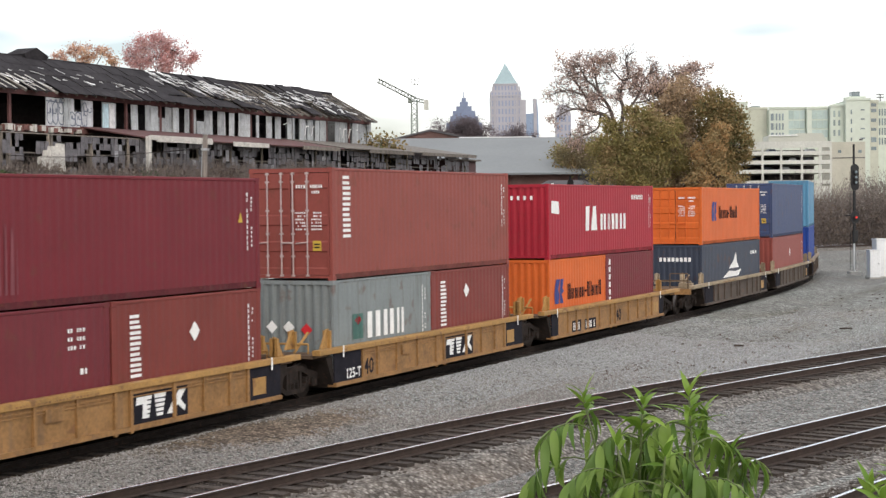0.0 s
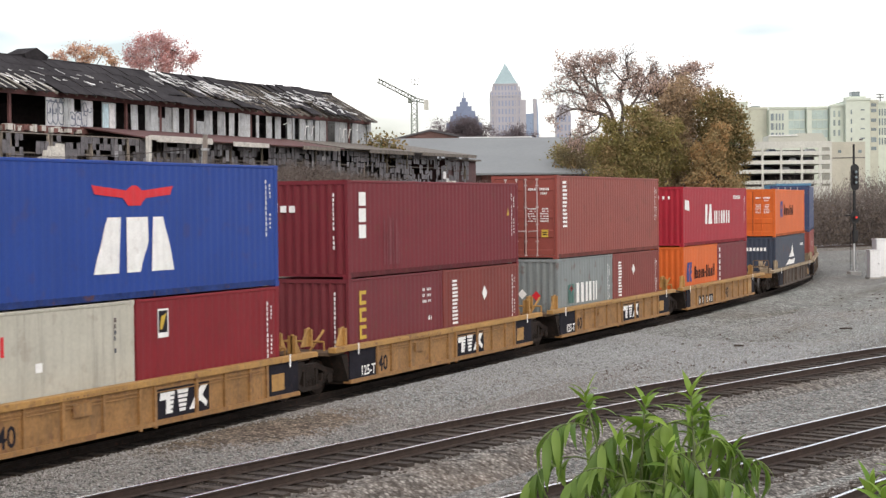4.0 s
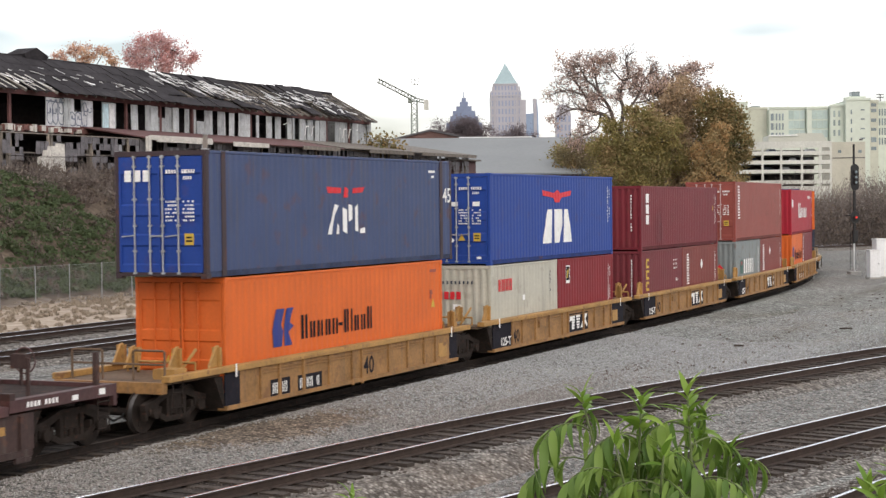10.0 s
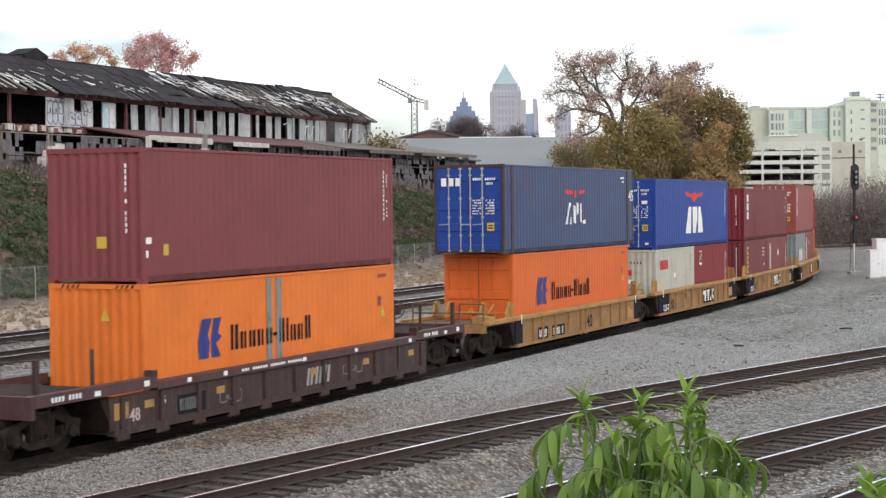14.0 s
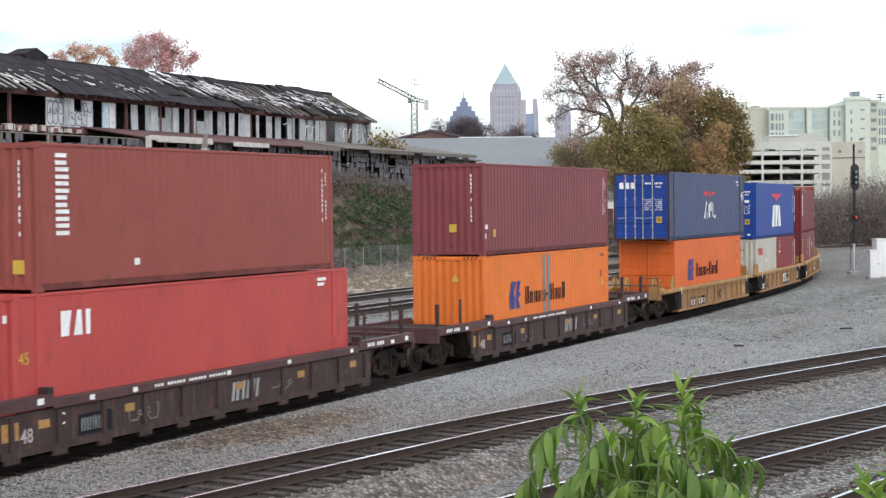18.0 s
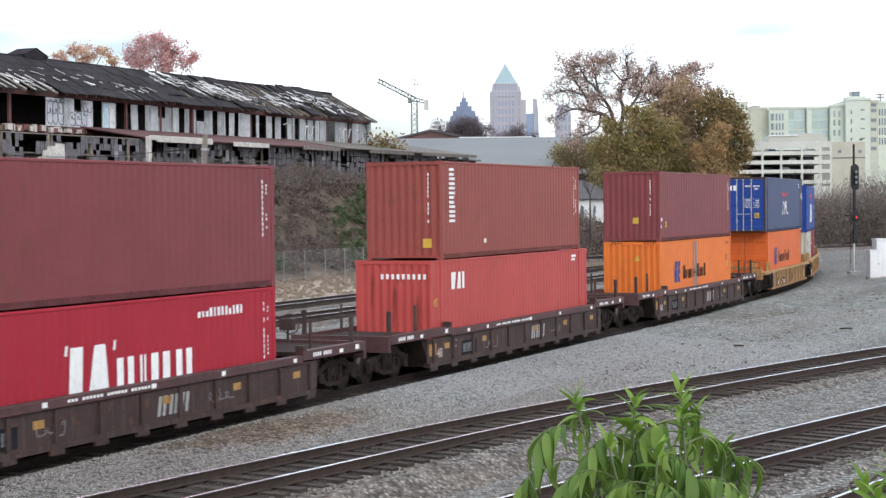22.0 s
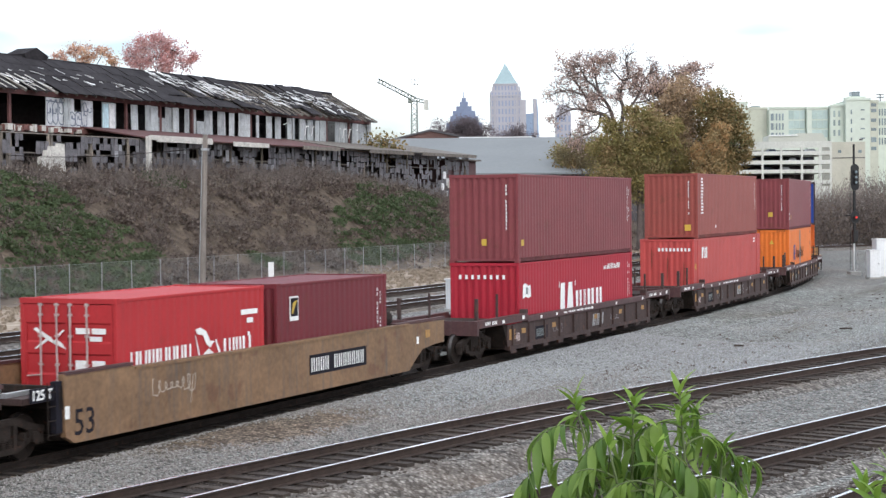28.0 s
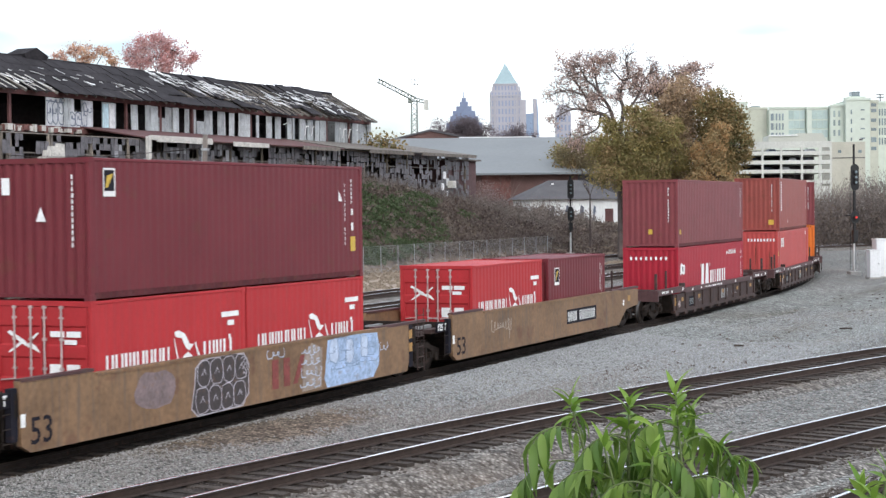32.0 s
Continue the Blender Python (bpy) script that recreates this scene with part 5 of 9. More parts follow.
    if rear_end:
        for y in (-1.2, 0.4):
            loop = [Vector((-8.6, y, 1.1)), Vector((-8.6, y, 1.72)), Vector((-8.6, y + 0.04, 1.75)), Vector((-8.6, y + 0.76, 1.75)), Vector((-8.6, y + 0.8, 1.72)), Vector((-8.6, y + 0.8, 1.1))]
            part("end_railing", from_lists("end_railing", *tube(loop, [0.028] * 6), M["deck_dirt"]), None, c)
        bm = bmesh.new()
        rod(bm, (-8.6, -1.2, 1.45), (-8.6, 1.2, 1.45), 0.025, 6)
        part("cross_bar", bm, M["deck_dirt"], c)
        part("end_beam", boxes((-9.0, -8.82, -1.4, 1.4, 0.86, 1.1)), M["car_yellow"], c)
        part("step_box", boxes((-8.3, -7.8, -1.25, -0.7, 1.1, 1.32)), chord, c)
        coupler(c, -8.7, -1)
        ladder(c, -8.75, -1.5, 0.45, 1.1, M["sooty"])
    if front_end:
        coupler(c, 8.7, 1)
    return c


def maroon_car(label, letter):
    """A dark maroon well car for forty-eight-foot boxes, a truck at each end."""
    c = thing("well_car", label, "rail car", "well cars of the train")
    Y, pm, cm = 1.44, M["car_brown"], M["car_brown2"]
    for s in (-1, 1):
        y0, y1 = sorted((s * Y, s * (Y - 0.03)))
        part("side_panel", boxes((-7.7, 7.7, y0, y1, 0.32, 1.01)), pm, c)
        y0, y1 = sorted((s * (Y + 0.07), s * (Y - 0.16)))
        bm = boxes((-6.05, 6.9, y0, y1, 1.0, 1.19))
        bevel(bm, 0.012)
        part("top_chord", bm, cm, c)
        y0, y1 = sorted((s * (Y + 0.04), s * (Y - 0.14)))
        part("bottom_chord", boxes((-7.6, 7.6, y0, y1, 0.20, 0.33)), pm, c)
        for i in range(11):
            x = -7.3 + i * 1.46
            y0, y1 = sorted((s * (Y + 0.06), s * Y))
            part("rib", boxes((x - 0.06, x + 0.06, y0, y1, 0.33, 0.97)), pm, c)
            part("foot", boxes((x - 0.22, x + 0.22, y0, y1, 0.10, 0.20)), pm, c)
        if s < 0:
            for x in (-6.45, -3.6, 0.8, 3.7, 6.5):
                part("label_panel", boxes((x, x + 0.34, -Y - 0.006, -Y, 0.66, 0.82)), M["car_chord"], c, "faded ochre stencil panel")
            for x in (-7.4, -4.9, -3.4, 0.3, 3.1, 6.4, 7.2):
                part("reflector", boxes((x, x + 0.16, -Y - 0.078, -Y - 0.071, 1.05, 1.15)), M["white"], c) if -6 < x < 6.8 else None
            mark(c, "marking", rects(*[(-2.6 + i * 0.12, -2.52 + i * 0.12, 1.07, 1.13) for i in range(26) if i % 7 != 3]), M["white"], None, y=-Y - 0.072)
    part("floor", boxes((-7.5, 7.5, -1.38, 1.38, 0.22, 0.32)), M["sooty"], c)
    for sgn in (-1, 1):
        a, b = sorted((sgn * 7.6, sgn * 10.25))
        part("end_platform", boxes((a, b, -1.27, 1.27, 1.10, 1.20)), M["deck_dark"], c, "grimy dark end deck")
        part("end_sill", boxes((min(sgn * 10.2, sgn * 10.32), max(sgn * 10.2, sgn * 10.32), -1.5, 1.5, 0.85, 1.29)), cm, c)
        for y in (-1.42, 1.42):
            a2, b2 = sorted((-6.06 if sgn < 0 else 6.91, sgn * 10.2))
            yo, yi = y * (1.51 / 1.42), y * (1.28 / 1.42)
            part("side_sill", boxes((a2, b2, min(yo, yi), max(yo, yi), 1.06, 1.29)), cm, c, "thick maroon end sill")
            if y < 0:
                part("stop_block", boxes((min(a2, b2) if sgn > 0 else max(a2, b2) - 0.16, min(a2, b2) + 0.16 if sgn > 0 else max(a2, b2), yo, yi, 1.29, 1.42)), pm, c)
                rw = [(a2 + 0.5 + i * 0.11, a2 + 0.57 + i * 0.11, 1.12, 1.22) for i in range(9) if i != 4] + [(a2 + 1.9, a2 + 2.1, 1.1, 1.2), (b2 - 0.5, b2 - 0.3, 1.12, 1.24)]
                for q in rects(*rw[-2:]):
                    mark(c, "stencil", [q], M["white"], None, y=yo)
                mark(c, "stencil", rects(*rw[:-2]), M["white"], None, y=yo)
        part("centre_sill", boxes((a, b, -0.3, 0.3, 0.72, 1.02)), M["sooty"], c)
        bm = bmesh.new()
        prism(bm, [(sgn * 7.5, 0.3), (sgn * 7.56, 0.3), (sgn * 8.0, 1.02), (sgn * 7.6, 1.02)], -1.405, 1.405)
        part("end_bulkhead", bm, M["sooty"], c)
        for y in (-1.3, 1.3):
            bm = bmesh.new()
            rod(bm, (sgn * 7.9, y * 0.9, 1.2), (sgn * 7.9, y * 0.9, 2.0), 0.045, 6)
            part("guide_post", bm, M["car_brown"], c)
            part("guide_post", boxes((sgn * 9.9 - 0.05, sgn * 9.9 + 0.05, y - 0.05, y + 0.05, 1.2, 1.95)), M["car_brown"], c)
        ladder(c, sgn * 9.9 - 0.19, -1.47, 0.35, 1.15, M["sooty"])
        truck(c, sgn * 9.4)
        coupler(c, sgn * 10.2, sgn)
    # hand brake with its wheel and a deck of walkway
    bm = bmesh.new()
    rod(bm, (10.1, 0.7, 1.1), (10.1, 0.7, 1.75), 0.04, 6)
    box(bm, 10.0, 10.16, 0.5, 0.9, 1.55, 1.85)
    part("brake_housing", bm, M["car_brown"], c)
    ring = [(10.22, 0.7 + 0.27 * math.cos(k * math.pi / 8), 1.7 + 0.27 * math.sin(k * math.pi / 8)) for k in range(17)]
    bm = from_lists("brake_wheel", *tube([Vector(q) for q in ring], [0.018] * 17), M["car_brown2"])
    part("brake_wheel", bm, None, c)
    bm = bmesh.new()
    for i in range(8):
        box(bm, 8.1 + i * 0.25, 8.3 + i * 0.25, -0.95, 0.95, 1.125, 1.145)
    part("walkway", bm, M["sooty"], c)
    part("label_panel", boxes((-7.55, -7.05, -Y - 0.006, -Y, 0.52, 0.86)), M["car_chord"], c, "yellow stencil panel")
    part("lettering", letters("48", 0.38, M["rod_red"], 0.006), None, c, at=Matrix.Translation((-7.0, -Y - 0.004, 0.44)))
    tag = material("grey_sprayed_tag", (0.17, 0.155, 0.155), 0.7, dark=0.6, rust=0.5, rust_col=(0.06, 0.03, 0.03))
    rg = random.Random(ord(letter))
    for x in (-3.4, 2.6):
        tl = [scribble(x, rg.uniform(0.36, 0.46), rg.uniform(0.7, 1.05), rg.uniform(0.3, 0.42), rg.randint(2, 4), rg)]
        strokes(c, "graffiti", tl, 0.035, tag, -Y - 0.001, "faint grey sprayed tag")
    part("lettering", letters(letter, 0.34, M["white"]), None, c, at=Matrix.Translation((-5.85, -Y - 0.004, 0.66)))
    plate_bars(c, -5.2, 0.45, 5, 0.26, -Y, "grey")
    mark(c, "lettering", blocks(0.6, 0.42, 0.42, [0.34, 0.34, 0.34], 0.1, lean=0.08), M["steel"], None, y=-Y)
    return c


GRAFFITI = {"light_blue": (0.36, 0.47, 0.66), "ink": (0.050, 0.040, 0.040), "dull_red": (0.20, 0.045, 0.040), "violet": (0.20, 0.15, 0.15), "violet_white": (0.46, 0.43, 0.47), "dusty": (0.30, 0.24, 0.20)}


def tan_car(label, rear_truck, front_truck, spray):
    """A dusty tan smooth-sided well car for fifty-three-foot boxes."""
    c = thing("well_car", label, "rail car", "well cars of the train")
    Y, pm = 1.47, M["car_tan"]
    for s in (-1, 1):
        bm = bmesh.new()
        y0, y1 = sorted((s * Y, s * (Y - 0.12)))
        front = [(8.2, 0.25), (8.34, 0.5), (8.34, 1.52)] if spray else [(7.0, 0.25), (7.4, 0.5), (7.9, 0.78), (8.8, 0.86), (9.4, 0.88), (9.4, 1.50), (7.2, 1.52), (7.0, 1.52)]
        prism(bm, [(-8.75, 1.62), (-8.7, 0.40), (-8.4, 0.25)] + front + [(-6.3, 1.52), (-6.45, 1.62)], y0, y1)
        y4, y5 = sorted((s * (Y + 0.012), s * (Y - 0.01)))
        bm2 = bmesh.new()
        prism(bm2, [(-8.45, 0.19), (6.9, 0.19), (7.1, 0.78), (-8.55, 0.78)], y4, y5)
        if s > 0:
            part("lower_panel", bm2, pm, c)
        else:
            bm2.free()
        part("side_panel", bm, pm, c)
        y0, y1 = sorted((s * (Y + 0.02), s * (Y - 0.16)))
        part("top_chord", boxes((-6.3, 7.0, y0, y1, 1.50, 1.56)), pm, c)
        part("edge_band", boxes((-8.7, -6.4, y0, y1, 1.60, 1.66)), M["car_brown2"], c)
    part("floor", boxes((-8.3, 8.0, -1.40, 1.40, 0.26, 0.36)), M["sooty"], c)
    for sgn in (-1, 1):
        a, b = sorted((sgn * 8.2, sgn * 9.75))
        part("end_platform", boxes((a, b, -1.25, 1.25, 1.12, 1.24)), M["car_brown"], c)
        bm = bmesh.new()
        prism(bm, [(sgn * 8.1, 0.35), (sgn * 8.2, 0.35), (sgn * 8.6, 1.12), (sgn * 8.2, 1.12)], -1.3, 1.3)
        part("end_bulkhead", bm, M["sooty"], c)
        part("cross_beam", boxes((min(sgn * 8.72, sgn * 8.86), max(sgn * 8.72, sgn * 8.86), -1.44, 1.44, 0.95, 1.4)), M["sooty"], c)
        ladder(c, sgn * 9.0 - 0.19, -1.42, 0.4, 1.5, M["sooty"])
        for y in (-0.8, 0.0, 0.8):
            part("deck_beam", boxes((a, b, y - 0.06, y + 0.06, 1.242, 1.33)), M["steel"], c)
    part("lettering", letters("53", 0.74, M["blackp"], 0.004), None, c, at=Matrix.Translation((-8.45, -Y - 0.004, 0.40)))
    part("plate", boxes((-9.65, -8.85, -1.40, -1.34, 1.15, 1.42)), M["blackp"], c)
    part("lettering", letters("125 T", 0.27, M["white"], 0.006), None, c, at=Matrix.Translation((-9.66, -1.405, 1.2)))
    part("reflector", boxes((-8.72, -8.58, -Y - 0.008, -Y - 0.001, 0.75, 1.0)), M["white"], c)
    if not spray:
        plate_bars(c, 1.21, 0.74, 12, 0.34, -Y, "white")
        rg = random.Random(3)
        tag = [scribble(-5.65, 0.82, 1.6, 0.45, 7, rg), [(-4.1, 1.2), (-4.2, 0.6)]]
        strokes(c, "graffiti", tag, 0.026, material("white_sprayed_tag", (0.42, 0.36, 0.30), 0.7, dark=0.7, rust=0.4, rust_col=(0.22, 0.14, 0.08)), -Y - 0.001, "faded white sprayed tag")
    else:
        rnd = random.Random(5)
        g = {k: material("spray_" + k, v, 0.6, dark=0.7, scale=3, fine=12, rust=0.35, rust_col=(0.22, 0.13, 0.07)) for k, v in GRAFFITI.items()}
        mark(c, "graffiti", [[(3.36, 0.5), (3.5, 0.27), (6.1, 0.30), (6.45, 0.6), (6.48, 1.1), (6.36, 1.46), (5.2, 1.5), (3.55, 1.46)]], g["light_blue"], None, y=-Y, label="light blue sprayed panel")
        pale = material("spray_pale_blue", (0.52, 0.60, 0.74), 0.6, dark=0.75)
        line_m = material("spray_blue_grey_line", (0.22, 0.29, 0.42), 0.6, dark=0.7)
        ln, x = [], 3.62
        for i in range(6):
            w, h = rnd.uniform(0.36, 0.56), rnd.uniform(0.5, 0.66)
            b2 = bubble(x + w / 2, 1.14 + rnd.uniform(-0.05, 0.04), w, h, rnd, 0.14)
            if i % 2 == 0:
                mark(c, "graffiti", [b2], pale, None, y=-Y - 0.004, label="pale sprayed letter shape")
            ln += [b2 + b2[:1], scribble(x + 0.08, 1.0, w * 0.7, h * 0.5, 1, rnd), scribble(x, 0.55 + rnd.uniform(0, 0.15), w, 0.25, 1, rnd)]
            x += w * 0.9
        strokes(c, "graffiti", ln, 0.018, line_m, -Y - 0.0085, "thin blue-grey sprayed lines")
        group = [(-2.80, 0.45), (-2.55, 0.27), (-0.75, 0.30), (-0.40, 0.55), (-0.38, 1.2), (-0.6, 1.47), (-1.2, 1.5), (-2.3, 1.46), (-2.62, 1.3), (-2.66, 0.95)]
        mid = (-1.6, 0.9)
        mark(c, "graffiti", [[(mid[0] + (a - mid[0]) * 1.03, mid[1] + (b - mid[1]) * 1.05) for a, b in group]], g["violet_white"], None, y=-Y - 0.001, label="pale sprayed outline")
        mark(c, "graffiti", [group], g["ink"], None, y=-Y - 0.005, label="black sprayed bubble letters")
        ln = []
        for row in range(2):
            for i in range(4):
                x, z = -2.38 + i * 0.53 + 0.08 * row, 0.58 + row * 0.60
                b2 = bubble(x, z, 0.54, 0.58, rnd)
                ln += [b2 + b2[:1], [(x - 0.08, z - 0.05), (x + 0.02, z + 0.08), (x + 0.1, z - 0.04)]]
        for i in range(4):
            ln.append([(-0.72 + 0.04 * i, 1.36 - i * 0.12), (-0.6, 1.42 - i * 0.12), (-0.56 + 0.03 * i, 1.32 - i * 0.12), (-0.5, 1.38 - i * 0.12)])
        strokes(c, "graffiti", ln, 0.022, g["violet_white"], -Y - 0.0095, "white sprayed letter outlines")
        ln = [scribble(2.2, 0.32 + 0.27 * i, 0.95, 0.3, 3 + i % 2, rnd) for i in range(4)] + [scribble(0.5, 1.2, 0.75, 0.26, 3, rnd), scribble(6.55, 0.9, 0.4, 0.3, 2, rnd)]
        strokes(c, "graffiti", ln, 0.02, pale, -Y - 0.009, "pale sprayed scribble")
        mark(c, "graffiti", [[(2.18, 0.3), (3.2, 0.32), (3.25, 1.3), (2.7, 1.46), (2.3, 1.2)]], g["dusty"], None, y=-Y - 0.004, label="dusty grey sprayed ground")
        mark(c, "graffiti", [[(0.72, 0.5), (1.02, 0.5), (1.02, 1.2), (0.72, 1.2)], [(1.28, 0.52), (1.58, 0.52), (1.58, 1.2), (1.28, 1.2)],
                               [(1.74, 0.54), (1.96, 0.54), (2.34, 1.2), (2.12, 1.2)]], g["dull_red"], None, y=-Y - 0.005, label="faded dull red shapes")
        mark(c, "graffiti", [bubble(-4.2, 1.0, 1.5, 0.8, rnd)], g["violet"], None, y=-Y, label="faded violet smear")
    if rear_truck:
        truck(c, -10.0)
    part("end_post", boxes((-8.95, -8.76, -1.44, -1.30, 0.5, 1.5)), M["blackp"], c, "black end post")
    if spray:
        part("end_post", boxes((8.345, 8.62, -1.46, -1.30, 0.35, 1.5)), M["blackp"], c, "black end post")
        for z in (0.78, 1.14):
            part("label_panel", boxes((8.38, 8.58, -1.468, -1.461, z, z + 0.24)), M["car_chord"], c, "small ochre panel")
        ladder(c, 8.85, -1.5, 0.2, 1.95, M["car_brown"], 0.42)
    else:
        part("label_panel", boxes((8.1, 8.4, -Y - 0.006, -Y, 1.08, 1.30)), M["car_chord"], c, "ochre panel")
        part("reflector", boxes((7.5, 7.64, -Y - 0.008, -Y - 0.001, 0.95, 1.15)), M["white"], c)
    for y in (-1.36, 1.36):
        part("deck_edge", boxes((6.3, 9.6, y - 0.06, y + 0.06, 1.525, 1.60)), M["car_brown2"], c)
    if front_truck:
        truck(c, 8.6)
        coupler(c, 9.6, 1, 0.5)
        bm = bmesh.new()
        rod(bm, (8.3, 0.2, 1.55), (9.0, 0.2, 1.55), 0.22, 12)
        rod(bm, (8.5, 0.2, 1.25), (8.5, 0.2, 1.5), 0.06, 6)
        rod(bm, (8.85, 0.2, 1.25), (8.85, 0.2, 1.5), 0.06, 6)
        part("brake_cylinder", bm, M["sooty"], c, "dark brake cylinder on the end deck")
    return c


for key, kw in (("u0", {"front_truck": True, "grimy": True}), ("u1", {"grimy": True}), ("u2", {"rear_end": True, "grimy": True}), ("u3", {"front_end": True, "front_truck": True, "number": True}), ("u4", {}), ("u5", {}), ("u6", {}), ("u7", {"rear_end": True, "number": True})):
    c = ochre_car("grimy dark brown well car with a dusty pale chord" if kw.get("grimy") else "weathered ochre well car with black end panels on the rails", **kw)
    riders.append((c, A[key], Matrix()))
for key, letter in (("u8", "B"), ("u9", "C"), ("u10", "A")):
    c = maroon_car("dark maroon ribbed well car with white stencils on the rails", letter)
    riders.append((c, A[key], Matrix()))
c = tan_car("dusty tan smooth-sided well car with dark end decks", False, True, False)
riders.append((c, A["u11"], Matrix()))
c = tan_car("dusty tan smooth-sided well car covered in sprayed graffiti", True, False, True)
truck(c, 10.05)
riders.append((c, A["u12"], Matrix()))
# ---- derelict mill on the hill ----
M["sheet_pale"] = material("pale_corrugated_sheet", (0.41, 0.43, 0.44), 0.6, 0.1, dark=0.75, scale=1.5, fine=14, streak=0.6, rust=0.35, jitter=0.22)
M["brick_dull"] = material("dull_red_brick", (0.165, 0.078, 0.066), 0.9, dark=0.6, scale=1.2, fine=14, jitter=0.2)
M["maroon_beam"] = material("maroon_beam", (0.115, 0.050, 0.048), 0.8, dark=0.65, scale=1.0, fine=10, streak=0.4)
M["roof_felt"] = material("tarred_roof_felt", (0.034, 0.031, 0.034), 0.95, dark=0.5, scale=0.9, fine=5, bump=0.5, jitter=0.16, spec=0.15)
M["torn"] = material("torn_pale_felt", (0.66, 0.66, 0.66), 0.8, dark=0.7, scale=2, fine=20, jitter=0.25)
M["pane_grey"] = material("dirty_pane", (0.108, 0.102, 0.110), 0.6, dark=0.55, scale=1.3, fine=12, jitter=0.4)
M["pane_pale"] = material("pale_dusty_pane", (0.21, 0.21, 0.22), 0.6, dark=0.6, scale=1.3, fine=12, jitter=0.3)
M["plaster"] = material("crumbling_white_plaster", (0.52, 0.50, 0.46), 0.9, dark=0.7, scale=1.5, fine=10, bump=0.4)
M["bare_wood"] = material("bare_timber", (0.17, 0.15, 0.13), 0.9, dark=0.6, fine=20, jitter=0.2)
# near-black wall colour, with the shade behind the openings painted in
M["inner"] = material("shade_dark_inner_wall", (0.052, 0.043, 0.044), 0.95, dark=0.6, jitter=0.3)
YARD = Matrix.Translation(yard(0, 0)) @ pose(0, 0, 0, 0, 0, 66.2)
rnd = random.Random(11)
mill = thing("derelict_mill", "derelict grey mill with a torn black roof on the weedy hill", "building", at=YARD)
S0, S1, D0 = 55.0, 122.3, 56.5
OPEN = [(64.95, 65.93), (66.26, 68.0), (74.0, 75.12), (77.01, 79.51), (80.55, 81.2), (86.32, 86.93), (87.63, 88.16),
        (91.52, 92.17), (94.83, 95.6), (97.97, 98.78), (99.28, 100.61), (101.65, 102.39), (103.45, 104.74), (106.16, 106.93), (112.78, 113.97)]
HALF = [(71.61, 72.76), (83.01, 84.01), (89.24, 89.87)]
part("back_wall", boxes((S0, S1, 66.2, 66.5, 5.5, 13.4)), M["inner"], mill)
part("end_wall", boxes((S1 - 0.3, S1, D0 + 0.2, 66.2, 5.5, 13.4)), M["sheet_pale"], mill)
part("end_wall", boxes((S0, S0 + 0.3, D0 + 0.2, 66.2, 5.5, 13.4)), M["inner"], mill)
bm = bmesh.new()
prism(bm, [(D0, 13.4), (66.4, 13.4), (61.0, 16.45)], S1 - 0.25, S1 - 0.05, "x")
part("gable", bm, M["sheet_pale"], mill)
part("upper_floor", boxes((S0, S1, D0, 66.2, 10.55, 10.85)), M["bare_wood"], mill)
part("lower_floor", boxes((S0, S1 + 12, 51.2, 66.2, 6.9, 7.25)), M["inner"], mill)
part("eave_beam", boxes((S0, S1, D0 - 0.10, D0 + 0.15, 13.18, 13.55)), M["maroon_beam"], mill, "peeling maroon eave beam")
part("floor_beam", boxes((S0 + 8.5, S1, D0 - 0.12, D0 + 0.15, 10.7, 11.02)), M["maroon_beam"], mill, "peeling maroon floor beam")
s = 64.0
while s < S1:
    part("post", boxes((s - 0.12, s + 0.12, D0 - 0.06, D0 + 0.14, 11.02, 13.18)), M["maroon_beam"], mill)
    part("column", boxes((s - 0.15, s + 0.15, D0, D0 + 0.3, 7.2, 10.6)), M["bare_wood"], mill)
    s += 4.87
# pale sheets between the dark openings of the upper storey
s = 68.1
while s < S1 - 0.2:
    w = rnd.uniform(0.75, 1.25)
    w = min(w, S1 - 0.15 - s)
    stop = [o for o in OPEN if o[0] < s + w and o[1] > s]
    if stop:
        if stop[0][0] - s > 0.25:
            w = stop[0][0] - s
        else:
            s = stop[0][1]
            continue
    z0, z1 = 11.05, 13.17
    if any(h[0] - 0.3 < s + w / 2 < h[1] + 0.3 for h in HALF):
        z1 = 12.25
    dd = rnd.uniform(0, 0.05)
    part("wall_sheet", sheet(-w / 2 + 0.012, w / 2 - 0.012, z0 - rnd.uniform(0, 0.05), z1 - rnd.uniform(0, 0.06), M["sheet_pale"], 0.2, 0.02), None, mill,
         at=pose(s + w / 2, D0 - 0.03 - dd, 0, rnd.uniform(-1, 1), rnd.uniform(-0.8, 0.8), 0))
    s += w
# sprayed shapes on the pale sheets
spray = material("blue_grey_spray", (0.15, 0.17, 0.22), 0.7, dark=0.7)
rb = random.Random(8)
pale_board = material("pale_painted_board", (0.55, 0.56, 0.58), 0.7, dark=0.75, scale=1.2, fine=12, streak=0.4)
for a, b, z in ((68.1, 71.55, 13.1), (71.56, 72.8, 12.2), (72.81, 73.95, 13.1)):
    part("painted_board", boxes((a, b, D0 - 0.112, D0 - 0.09, 11.04, z)), pale_board, mill, "pale board with sprayed letters")
ln, x = [], 68.2
for i in range(7):
    w = rb.uniform(0.62, 0.86)
    tall = 1.75 if i not in (4, 5) else 1.0
    b2 = bubble(x + w / 2, 11.12 + tall / 2, w, tall, rb, 0.16)
    ln += [b2 + b2[:1], scribble(x + w * 0.25, 11.2 + tall * 0.25, w * 0.5, tall * 0.5, 1, rb)]
    x += w
ln += [scribble(68.3, 12.75, 2.4, 0.3, 4, rb), scribble(72.9, 12.1, 0.9, 0.6, 2, rb)]
